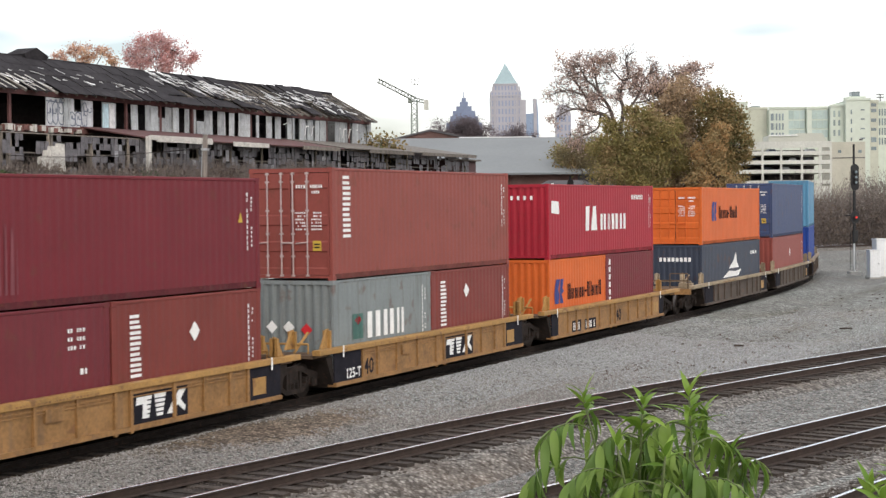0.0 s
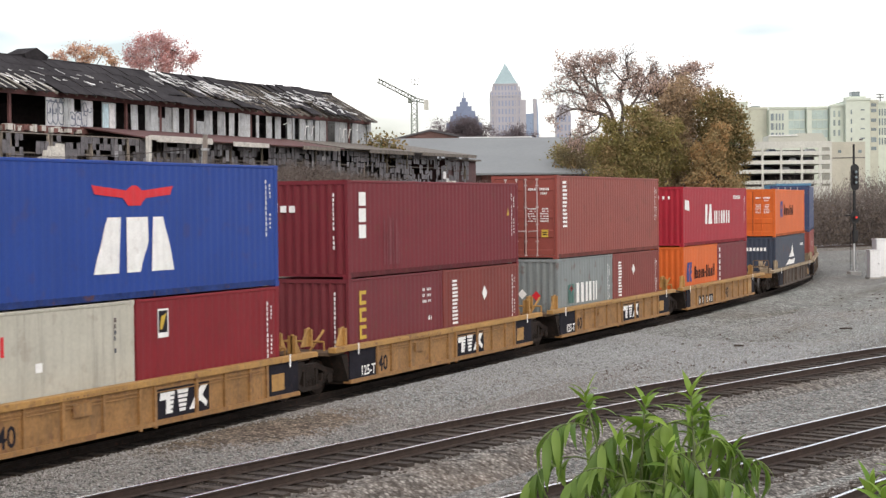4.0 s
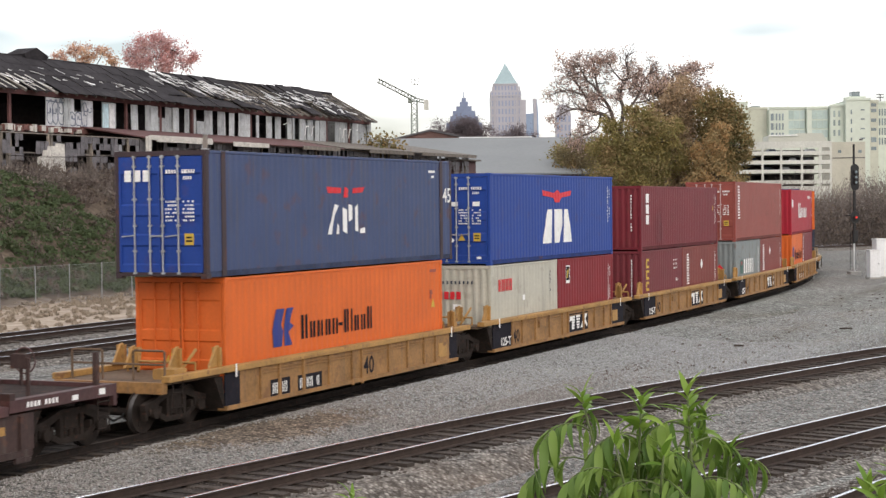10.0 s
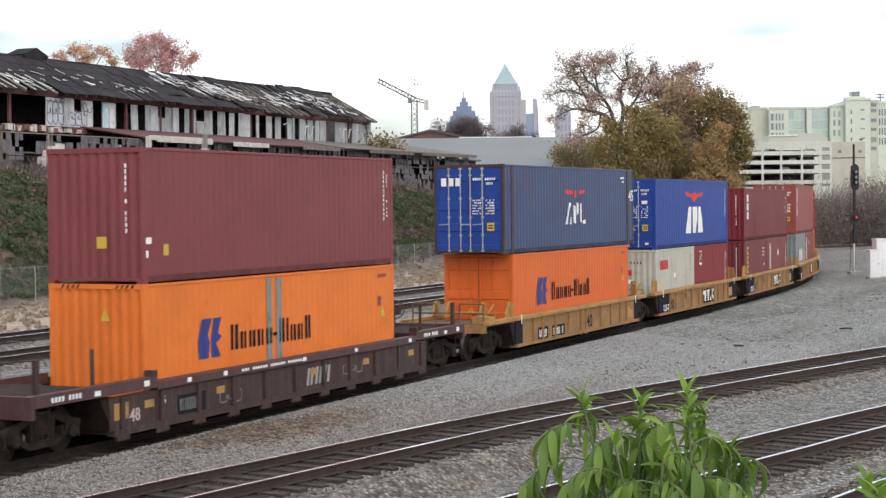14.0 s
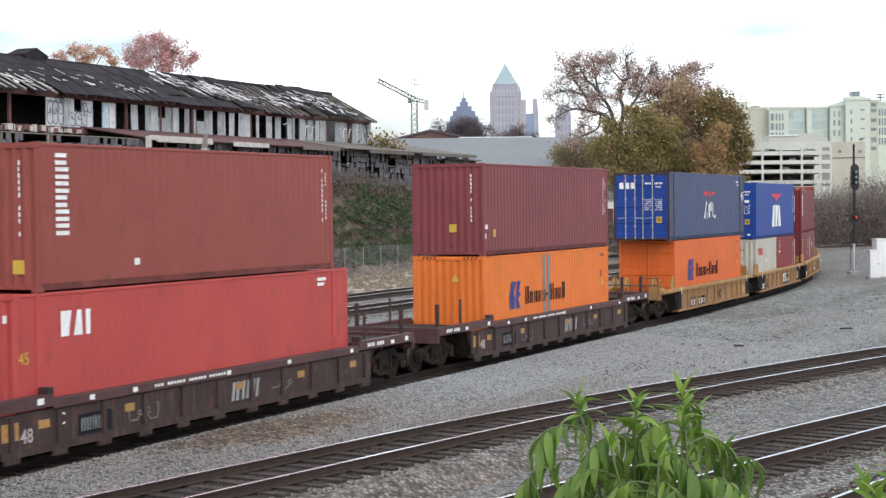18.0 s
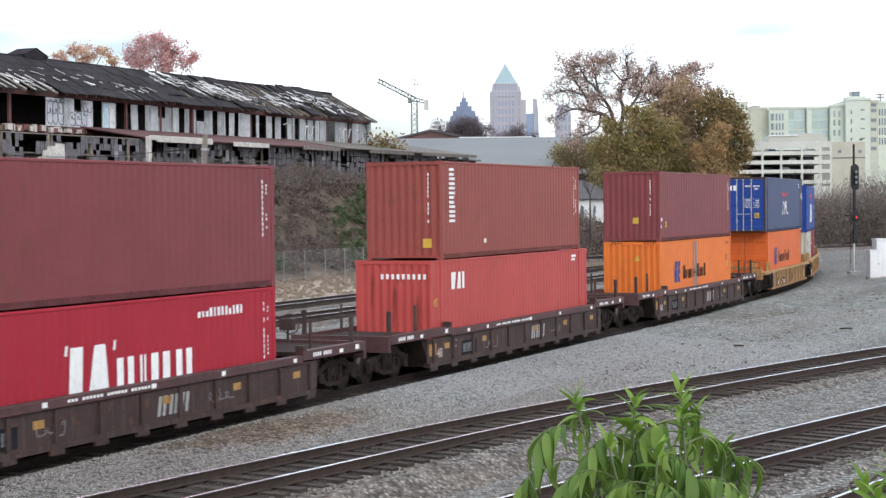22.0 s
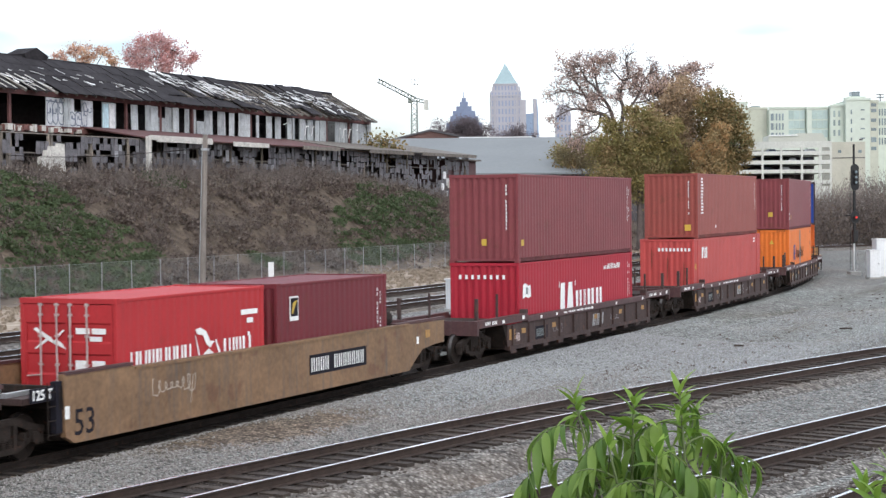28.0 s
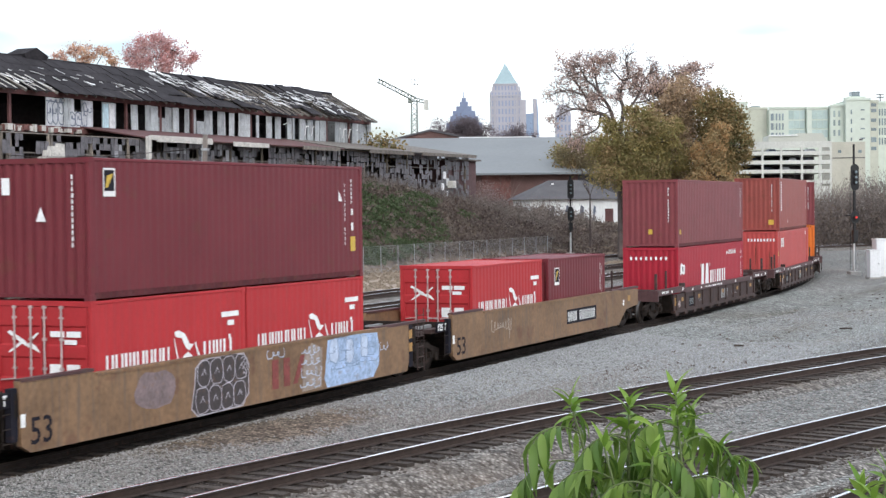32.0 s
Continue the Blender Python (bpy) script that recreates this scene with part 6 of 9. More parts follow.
strokes(mill, "graffiti", ln, 0.085, spray, D0 - 0.117, "grey-blue sprayed letter outlines")
for a, b in ((75.2, 76.0), (76.1, 76.85)):
    part("wall_sheet", boxes((a, b, D0 - 0.13, D0 - 0.10, 11.1, 13.0)), material("pale_cyan_sheet", (0.50, 0.66, 0.72), 0.6, dark=0.7, scale=1.2, fine=9, streak=0.7) if a < 76 else M["torn"], mill, "pale cyan painted sheet" if a < 76 else "")
part("air_conditioner", boxes((129.25, 130.2, 50.35, 51.15, 6.65, 7.4)), M["plaster"], mill, "weathered box air conditioner")
for i in range(7):
    x = 108.0 + i * 1.35 if i < 3 else 114.6 + (i - 3) * 1.25
    q = [[(x, 11.6), (x + 0.14, 11.6), (x + 0.45, 12.5), (x + 0.3, 12.55)], [(x + 0.3, 12.4), (x + 0.9, 12.45), (x + 0.9, 12.57), (x + 0.3, 12.55)]]
    mark(mill, "graffiti", q, M["white"], None, y=D0 - 0.115, label="white sprayed shapes")
# rubble of brick and plaster along the open floor at the near end
for i in range(60):
    x = rnd.uniform(63, 73)
    part("brick_rubble", boxes((x, x + rnd.uniform(0.15, 0.6), D0 - 0.2 - rnd.uniform(0, 0.35), D0 + 0.1, 10.55 + rnd.uniform(-0.1, 0.05), 10.72 + rnd.uniform(0, 0.32))), M["brick_dull" if rnd.random() < 0.6 else "plaster"], mill)
# lower storey: broken sashes with hanging panes
count = 0
rest = bmesh.new()
s = 56.0
while s < 135.0:
    if abs((s - 56.0) % 4.87) < 0.45:
        part("sash_post", boxes((s, s + 0.14, 51.0, 51.16, 5.6, 10.0)), M["wood_old"], mill)
    low = 7.35 if s < 95 else 7.35 - 1.9 * smooth(95, 135, s)
    z = 9.95
    while z > low:
        h = rnd.choice((0.44, 0.44, 0.9)) if s > 80 else 0.44
        ragged = noise.noise((s * 0.45, z * 0.8, 2.0)) + 0.5 * noise.noise((s * 1.7, z * 1.9, 7.0))
        if ragged > (-0.22 if s > 66 else 0.1) and rnd.random() < 0.86:
            w = rnd.uniform(0.36, 0.475)
            at_p = pose(s + 0.22, 50.97 + rnd.uniform(-0.03, 0.03), z, rnd.uniform(-2, 2), rnd.uniform(-1.5, 1.5) * (2.5 if s > 80 else 1), 0)
            if 68 < s < 112 and count < 300:
                part("pane", boxes((-w / 2, w / 2, -0.012, 0.012, -h, 0)), M["pane_grey"] if rnd.random() < 0.86 else M["pane_pale"], mill, at=at_p)
                count += 1
            else:
                box(rest, -w / 2, w / 2, -0.012, 0.012, -h, 0, at_p)
        z -= h + 0.005 + (rnd.uniform(0, 0.12) if s > 80 else 0)
    s += 0.46
tagged(part("far_panes", rest, M["pane_grey"], mill, "dirty hanging panes"), kind="stuff")
# near-black sheet added behind the far panes as the shade within
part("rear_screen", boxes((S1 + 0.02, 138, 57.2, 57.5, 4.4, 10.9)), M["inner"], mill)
part("sash_rail", boxes((56, 135, 51.02, 51.10, 9.98, 10.06)), M["bare_wood"], mill)
part("sash_rail", boxes((56, 135, 51.02, 51.10, 8.66, 8.74)), M["bare_wood"], mill)
bm = bmesh.new()
prism(bm, [(50.1, 10.02), (50.1, 10.10), (56.35, 11.12), (56.35, 11.02)], 72.2, 104.0, "x")
part("lean_to_roof", bm, M["maroon_beam"], mill, "peeling maroon lean-to roof")
bm = bmesh.new()
prism(bm, [(50.1, 10.10), (50.1, 10.19), (57.5, 11.32), (57.5, 11.22)], 104.3, 135.3, "x")
part("lean_to_roof", bm, M["bare_wood"], mill, "sagging grey lean-to roof")
for a, b in ((73, 81), (84.2, 90), (96, 103), (109, 119), (121, 135)):
    part("fascia_board", boxes((a, b, 50.02, 50.08, 9.86 + rnd.uniform(-0.08, 0.02), 10.16)), M["bare_wood"] if b > 100 else M["plaster"], mill, "weathered fascia board")
part("white_post", boxes((72.0, 72.34, 50.05, 50.35, 7.2, 10.2)), M["plaster"], mill, "white painted post")
part("white_beam", boxes((72.34, 80.9, 50.0, 50.25, 9.95, 10.3)), M["plaster"], mill, "white painted beam")
bm = bmesh.new()
prism(bm, [(59.5, 7.0), (62.7, 7.0), (62.4, 7.9), (62.35, 9.35), (61.8, 9.4), (61.7, 9.15), (60.9, 9.2), (60.8, 8.9), (60.35, 8.9), (60.3, 8.5), (59.75, 8.45), (59.7, 7.8)], 50.6, 50.95)
part("wall_stump", bm, M["plaster"], mill, "crumbling white wall stump")
part("end_shed", boxes((129.5, 137.6, 51.2, 55.5, 4.4, 9.6)), material("rusty_sheet_wall", (0.10, 0.055, 0.055), 0.8, dark=0.7, streak=0.4), mill, "rusty sheet-metal end shed")
part("end_shed_roof", boxes((129.0, 138.0, 50.7, 56.0, 9.6, 9.75)), M["bare_wood"], mill)
for a, z in ((128.1, 7.6), (128.9, 6.9), (127.6, 6.4), (128.6, 5.6)):
    part("loose_panel", boxes((a, a + 0.7, 50.9, 50.96, z, z + 0.75)), M["torn"], mill)
# roof: rafters, dark sheets with holes, torn pale felt
ROOF = Vector((0, 5.6, 3.1)).normalized()
UPN = Vector((0, -3.1, 5.6)).normalized()


def on_roof(s, k):
    """A point on the front slope: k metres up from the eave."""
    return Vector((s, 55.5, 13.5)) + ROOF * k


def sagged(s):
    return 0.25 * math.sin(s * 0.35) * smooth(84, 100, s) + 0.15 * noise.noise((s * 0.2, 0, 0))


tilt = math.degrees(math.atan2(3.1, 5.6))
s = S0
while s < S1:
    part("rafter", boxes((-0.06, 0.06, 0, 6.35, -0.22, -0.05)), M["bare_wood"], mill, at=Matrix.Translation(on_roof(s, 0)) @ pose(0, 0, 0, tilt, 0, 0))
    s += 1.22
part("ridge_board", boxes((S0, S1 + 0.2, 60.9, 61.15, 16.40, 16.62)), M["roof_felt"], mill)
bm = bmesh.new()
prism(bm, [(61.1, 16.40), (61.1, 16.55), (66.9, 13.45), (66.9, 13.3)], S0, S1, "x")
part("rear_slope", bm, M["roof_felt"], mill)
for row in range(4):
    s = S0
    while s < S1:
        w = rnd.uniform(1.2, 2.6)
        w = min(w, S1 - s + 0.05)
        hole = 0.04 + (0.75 if 62.5 < s < 68 and row == 0 else 0) + (0.28 if 86 < s < 93 and row in (0, 1) else 0) + (0.34 if 100 < s < 119 and row in (0, 1, 2) else 0) + (0.5 if s > 118 and row < 3 else 0) + (0.25 if 93 < s < 100 and row in (1, 2) else 0)
        if rnd.random() > hole:
            lift = rnd.uniform(0, 0.22) ** 1.5 * (1.0 if s > 84 else 0.3)
            part("roof_sheet", boxes((0, w - 0.03, 0, 1.62, -0.03 + 0.012 * row, 0.0 + 0.012 * row)), M["roof_felt"], mill,
                 at=Matrix.Translation(on_roof(s, row * 1.55 - 0.1) + UPN * (lift + sagged(s))) @ pose(0, 0, 0, tilt + rnd.uniform(-2, 1.5) * (1 if s > 84 else 0.25), rnd.uniform(-1.2, 1.2) * (1 if s > 84 else 0.2), rnd.uniform(-3, 3) * (1 if s > 84 else 0.12)))
        s += w
def tatter(ln, w):
    """A torn strip of felt: an uneven, curled sheet hanging down the slope."""
    v, f = [], []
    n = 4
    for i in range(n + 1):
        a = -ln * i / n
        hw = w / 2 * rnd.uniform(0.55, 1.2)
        off, z = rnd.uniform(-0.12, 0.12) * w, 0.03 + 0.10 * rnd.random() * (i / n)
        v += [(off - hw, a, z + rnd.uniform(0, 0.05)), (off + hw, a + rnd.uniform(-0.05, 0.05), z), (off - hw, a, z - 0.02), (off + hw, a, z - 0.02)]
        if i:
            b = 4 * (i - 1)
            f += [(b, b + 4, b + 5, b + 1), (b + 2, b + 3, b + 7, b + 6), (b, b + 2, b + 6, b + 4), (b + 1, b + 5, b + 7, b + 3)]
    return from_lists("torn_felt", v, f, M["torn"])


# where the felt has torn: along the ridge, up the slope, and how many strips
for s0, s1, k0, k1, n, big in ((86.5, 91, 3.6, 5.7, 26, 1.0), (89.5, 95, 2.2, 4.4, 26, 1.0), (93, 99.5, 1.2, 4.0, 34, 1.1), (99, 104, 1.0, 3.0, 12, 0.7), (103.5, 108, 1.5, 4.0, 26, 0.9), (108, 117.5, 0.6, 4.6, 66, 1.1), (70, 77, 1.6, 4.0, 12, 0.6), (78, 84, 0.6, 2.4, 12, 0.7), (64, 69, 0.5, 3.0, 12, 0.8)):
    for i in range(n):
        s, k = rnd.uniform(s0, s1), rnd.uniform(k0, k1)
        ln, w = big * rnd.uniform(0.3, 1.5), big * (rnd.uniform(0.07, 0.16) if rnd.random() < 0.55 else rnd.uniform(0.2, 0.42))
        part("torn_felt", tatter(ln, w), None, mill, at=Matrix.Translation(on_roof(s, k + ln / 2) + UPN * (0.10 + max(0.0, sagged(s)))) @ pose(0, 0, 0, tilt + rnd.uniform(-2, 5), rnd.uniform(-6, 6), 0) @ pose(0, 0, 0, 0, 0, rnd.uniform(5, 60)))
# bare battens where the sheets have gone
for i in range(34):
    s, k = (rnd.uniform(109, 121), rnd.uniform(0.0, 4.2)) if i % 3 else (rnd.uniform(92, 101), rnd.uniform(0.2, 2.4))
    ln = rnd.uniform(0.8, 2.4)
    part("batten", boxes((0, ln, -0.05, 0.05, 0, 0.06)), M["bare_wood"], mill, at=Matrix.Translation(on_roof(s, k) + UPN * 0.14) @ pose(0, 0, 0, tilt, 0, 0) @ pose(0, 0, 0, 0, rnd.uniform(-6, 6), rnd.choice((0, 0, 90, 35)) + rnd.uniform(-8, 8)))
for i in range(9):
    s = 56 + i * 1.1
    part("bare_lath", boxes((-0.05, 0.05, 0, 2.6, 0, 0.06)), M["plaster"], mill, at=Matrix.Translation(on_roof(s + 3, -0.1) + UPN * 0.03) @ pose(0, 0, 0, tilt, 0, rnd.uniform(8, 25)))
bm = bmesh.new()
prism(bm, [(71.4, 16.3), (74.0, 16.3), (74.2, 16.75), (72.7, 17.3), (71.2, 16.75)], 60.6, 62.4)
part("roof_vent", bm, M["roof_felt"], mill, "small dark gabled roof vent")
part("side_wing", boxes((49.0, 54.7, 55.5, 60, 6.5, 13.2)), M["sheet_pale"], mill, "pale sheet-metal wing")
# ---- distance: warehouse, offices, garage, towers and crane ----
def facing(x, y, z=0.0, turn=0.0):
    return pose(x, y, z, 0, 0, turn)


M["metal_roof"] = material("grey_metal_roof", (0.175, 0.187, 0.190), 0.6, 0.0, dark=0.88, scale=0.1, fine=2, bump=0.02, streak=0.1)
M["brick_far"] = material("red_brick_wall", (0.145, 0.085, 0.075), 0.9, dark=0.75, scale=0.6, fine=8, jitter=0.1)
M["white_wall"] = material("white_painted_wall", (0.78, 0.79, 0.77), 0.8, dark=0.9, scale=0.6, fine=10, streak=0.15)
M["slate"] = material("grey_shingle", (0.09, 0.086, 0.09), 0.85, dark=0.75, scale=0.6, fine=9)
M["office"] = material("pale_green_office_panel", (0.60, 0.655, 0.565), 0.8, dark=0.92, scale=0.05, fine=1, bump=0)
M["office2"] = material("pale_office_panel", (0.52, 0.53, 0.44), 0.8, dark=0.92, scale=0.05, fine=1, bump=0)
M["glass_far"] = material("blue_grey_glass", (0.17, 0.22, 0.24), 0.15, 0.0, dark=0.8, scale=0.3, fine=2, bump=0, spec=0.7, jitter=0.2)
M["deck2"] = material("pale_ramp_concrete", (0.47, 0.475, 0.415), 0.85, dark=0.9, scale=0.2, fine=4)
M["annex"] = material("beige_annex_wall", (0.47, 0.455, 0.375), 0.85, dark=0.9, scale=0.3, fine=4, streak=0.1)
M["glass_mid"] = material("grey_green_glass", (0.27, 0.33, 0.32), 0.25, dark=0.85, scale=0.3, fine=2, bump=0, jitter=0.15)
M["glass_pale"] = material("pale_green_glass", (0.42, 0.52, 0.49), 0.2, 0.0, dark=0.85, scale=0.3, fine=2, bump=0, jitter=0.1)
M["deck"] = material("garage_concrete", (0.56, 0.565, 0.515), 0.85, dark=0.85, scale=0.2, fine=4, streak=0.2)
# distance haze is mixed into the towers' pale base colours
M["tower_stone"] = material("hazy_pinkish_tower_stone", (0.43, 0.42, 0.45), 0.8, dark=0.93, scale=0.03, fine=0.5, bump=0)
M["tower_roof"] = material("hazy_pale_green_tower_roof", (0.31, 0.41, 0.43), 0.6, dark=0.9, scale=0.03, fine=0.5, bump=0)
M["tower_blue"] = material("hazy_blue_glass_tower", (0.27, 0.35, 0.48), 0.4, dark=0.92, scale=0.03, fine=0.5, bump=0)
M["tower_dark"] = material("hazy_blue_grey_stepped_tower", (0.19, 0.23, 0.33), 0.6, dark=0.9, scale=0.03, fine=0.5, bump=0)
M["crane_col"] = material("dull_crane_paint", (0.22, 0.25, 0.22), 0.6, dark=0.9, bump=0)

# grey warehouse with a long roof
w = thing("warehouse", "long low warehouse with a grey metal roof and brick walls", "building", at=facing(0, 235, 0, 3))
bm = bmesh.new()
prism(bm, [(-6, 8.8), (-6, 9.05), (26, 15.0), (26, 14.7)], -16, 30, "x")
part("roof", bm, M["metal_roof"], w, "wide grey metal roof slope")
for a, b in ((-16, 5), (5, 9), (9, 18), (18, 30)):
    part("wall", boxes((a + 0.02, b - 0.02, -4.4, -4.0, 2, 9.3)), M["brick_far"] if a in (9, -16) else (M["brick_dull"] if a == 5 else M["slate"]), w)
for x in (11, 14, 20, 23):
    part("door_leaf", boxes((x, x + 1.6, -4.47, -4.41, 3, 6)), M["maroon_beam"], w)
part("ridge_cap", boxes((4, 15, 25.8, 26.2, 15.0, 15.14)), M["white_wall"], w)
g = thing("brick_gable_hall", "red brick hall with a low dark gabled roof", "building", at=facing(-2, 263, 0, 2))
bm = bmesh.new()
prism(bm, [(-5.3, 6), (6.5, 6), (6.5, 14.9), (0.3, 16.2), (-5.3, 14.9)], 0, 12)
part("wall", bm, M["brick_far"], g)
bm = bmesh.new()
prism(bm, [(-5.8, 14.75), (0.3, 16.15), (6.9, 14.75), (6.9, 15.0), (0.3, 16.45), (-5.8, 15.0)], -0.3, 12.3)
part("roof", bm, M["slate"], g)

# small white hip-roofed building below the tree
h = thing("white_shed", "small white painted building with a grey hip roof", "building", at=facing(16.2, 222, 0, 14))
part("wall", boxes((-6.0, 6.0, -3, 5, 1.2, 5.5)), M["white_wall"], h)
bm = bmesh.new()
vs = [bm.verts.new(q) for q in ((-6.7, -3.7, 5.45), (6.7, -3.7, 5.45), (6.7, 5.7, 5.45), (-6.7, 5.7, 5.45), (-2.4, 1, 7.9), (2.4, 1, 7.9))]
for q in ((0, 1, 5, 4), (1, 2, 5), (2, 3, 4, 5), (3, 0, 4), (3, 2, 1, 0)):
    bm.faces.new([vs[i] for i in q])
part("roof", bm, M["slate"], h, "grey shingled hip roof")
for x, b in ((-5.2, 0.8), (-3.4, 0.6), (-1.6, 0.9), (0.4, 0.7), (2.2, 0.5)):
    mark(h, "graffiti", [[(x, 2.6), (x + b * 0.5, 2.5), (x + b, 4.4), (x + b * 0.4, 4.7)], [(x + 0.1, 3.9), (x + b, 3.7), (x + b, 3.9), (x + 0.1, 4.1)]], spray, None, y=-3.001, label="grey sprayed shapes")
part("door", boxes((3.9, 5.0, -3.06, -3.005, 1.6, 4.2)), M["maroon_beam"], h)
part("white_pole", boxes((-3.5, -3.2, -3.9, -3.75, 7.3, 7.45)), M["white_wall"], h)
b = thing("board_fence", "low grey board fence beside the white shed", "fence", at=facing(21.8, 214, 0, 20))
for i in range(22):
    part("board", boxes((-3.3 + i * 0.3, -3.03 + i * 0.3, -0.02, 0.02, 0.6, 2.5 + 0.1 * (i % 3))), M["wood_old"], b)
part("rail", boxes((-3.3, 3.3, 0.025, 0.09, 1.9, 2.0)), M["wood_old"], b)

# parking garage with open decks
M["silver_car"] = material("silver_car_paint", (0.28, 0.29, 0.30), 0.35, 0.3, dark=0.9)
p = thing("parking_garage", "pale concrete parking garage with dark open decks", "building", at=facing(0, 330))
G0, G1 = 55.77, 74.47
for z, h in ((8.42, 0.9), (10.48, 0.9), (12.21, 0.95), (13.94, 0.95)):
    part("deck_slab", boxes((G0, G1, 0.12, 16, z - 0.2, z + 0.1)), M["deck"], p)
    part("parapet", boxes((G0, G1, -0.12, 0.1, z - 0.2, z - 0.2 + h * 0.78)), M["deck"], p)
    for i in range(12):
        x = G0 + 0.3 + i * 1.55
        part("deck_light", boxes((x, x + 0.5, 3.0, 3.3, z + 2.0, z + 2.1)), M["white_wall"], p) if i % 3 == 1 and z < 12.64 else None
bm = bmesh.new()
prism(bm, [(G0, 15.24), (60.10, 14.98), (64.75, 15.09), (G1, 15.15), (G1, 16.23), (74.37, 16.34), (G0, 16.32)], -0.14, 0.16)
part("top_wall", bm, M["deck"], p, "sloping pale top parapet")
bm = bmesh.new()
prism(bm, [(62.91, 16.22), (74.37, 16.31), (73.29, 17.97), (68.53, 18.02), (68.42, 17.81), (63.02, 17.60)], 3.0, 9.0)
part("ramp_house", bm, M["deck2"], p, "pale ramp house on the top deck")
part("ramp_rail", boxes((62.91, 68.53, 2.7, 2.9, 17.51, 17.73)), M["white_wall"], p)
for x in (55.88, 61.23, 64.80, 68.75, 72.20, 74.26):
    part("column", boxes((x - 0.2, x + 0.2, -0.17, 0.3, 2, 15.12)), M["deck"], p)
# the near-black back stands for the shade deep in the decks
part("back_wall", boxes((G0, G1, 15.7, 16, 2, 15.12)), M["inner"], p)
part("side_wall", boxes((G0 - 0.3, G0, 0, 16, 2, 15.12)), M["deck"], p)
part("front_base", boxes((G0, G1, 0, 0.3, 2, 7.77)), M["deck"], p)
for i, (x, z) in enumerate(((61.94, 305), (65.29, 305), (69.61, 289), (66.58, 289), (62.69, 273), (70.26, 273), (59.02, 289))):
    z = 4.81 + (357.4 - z) * 0.1081 + 0.1
    bm = bmesh.new()
    prism(bm, [(x, z), (x + 1.75, z), (x + 1.75, z + 0.5), (x + 1.6, z + 0.6), (x + 1.35, z + 0.95), (x + 0.4, z + 0.95), (x + 0.15, z + 0.6), (x, z + 0.5)], 2.2, 5.8)
    part("parked_car", bm, M["silver_car"] if i % 2 else M["navy"], p)


def office_block(label, x0, x1, y, z1, wins, mat, depth=20, glass="glass_far", turn=0):
    """An office wing: walls and single windows as (x, w, z, h, columns, rows, step across, step up)."""
    o = thing("office_block", label, "building", "office wings", at=facing(x0, y, 0, turn))
    part("wall", boxes((0, x1 - x0, 0, depth, 3, z1)), mat, o)
    part("parapet", boxes((-0.2, x1 - x0 + 0.2, -0.25, 0.4, z1, z1 + 0.6)), mat, o)
    for x, wd, z, hh, nc, nr, sx, sz in wins:
        for i in range(nc):
            for j in range(nr):
                wn_ = part("window", boxes((x + i * sx, x + i * sx + wd, -0.12, -0.02, z + j * sz, z + j * sz + hh)), M[glass], o)
    return o


LIFT = 4.81 + 357.4 * 0.148   # eye level of the office wings


def up_to(b):
    return LIFT - b * 0.148


def strip(a, w, rows, n=1, step=0.0):
    """Windows of one column or more: place across, width, and rows of (top, bottom) bearings."""
    return [(a, w, up_to(hi), (hi - lo) * 0.148, n, 1, step, 1) for lo, hi in rows]


office_block("pale green office wing with a blank end wall", 74.91, 80.10, 452, up_to(183.5), [], M["office"])
office_block("pale grey-green office wing with a blank wall", 80.17, 85.72, 455, up_to(192.5), [], M["office2"])
R3 = ((201.5, 213.5), (218.5, 230), (235, 246))
office_block("pale green office wing with narrow dark windows", 85.77, 90.76, 452, up_to(193), strip(0.35, 0.62, R3) + strip(1.05, 0.10, R3) + strip(1.62, 0.42, R3, 3, 0.82), M["office"])
BAY = ((196, 211.5), (214, 228), (230.5, 244))
for a in (1397.5, 1438):
    office_block("glazed office bay with pale green glass bands", (a - 784) * 0.148, (a + 31 - 784) * 0.148, 453, up_to(193), strip(0.1, 1.4, BAY, 3, 1.47), M["office"], glass="glass_pale")
office_block("pale green office pier between glazed bays", 95.49, 96.75, 451.5, up_to(193.5), [], M["office"])
R4 = ((198, 208.5), (214, 224), (231.5, 242))
office_block("pale green office wing with paired windows", 101.49, 104.97, 451, up_to(190.5), strip(0.75, 0.52, R4, 2, 1.25), M["office"], glass="glass_mid")
office_block("tall pale green office tower with slit windows", 105.04, 111.33, 449, up_to(181), strip(1.25, 0.34, ((197, 205), (213.5, 221.5), (229, 237), (246, 252))) + strip(3.85, 1.05, ((196.5, 198.5), (212.5, 214.5), (229.5, 231.5), (246, 248))), M["office"])
office_block("narrow stair tower with stacked dark windows", 111.48, 113.70, 450, up_to(184), strip(0.35, 1.35, ((186, 191.5), (195.5, 201.5), (212.5, 218.5), (229, 234), (245.5, 254), (262, 268))), M["office2"])
office_block("pale green office wing with slim windows", 113.78, 122.29, 452, up_to(186), strip(0.6, 0.34, ((195, 207), (212, 224), (229, 241), (246, 258)), 5, 0.72), M["office"])
o = thing("roof_plant", "square rooftop plant room with a tank", "plant room", at=facing(106.45, 452, 0))
part("room", boxes((0, 4.5, 0, 6, up_to(181.5), up_to(172.5))), M["office"], o)
part("tank", boxes((1.1, 3.2, 1, 4, up_to(172.5), up_to(163.5))), M["glass_far"], o)
o = thing("roof_plant", "small grey rooftop plant room", "plant room", at=facing(82.02, 456, 0))
part("room", boxes((0, 2.1, 0, 5, up_to(193), up_to(185.5))), M["glass_mid"], o)
o = thing("roof_plant", "low row of rooftop machines behind the parapet", "plant room", at=facing(87.50, 457, 0))
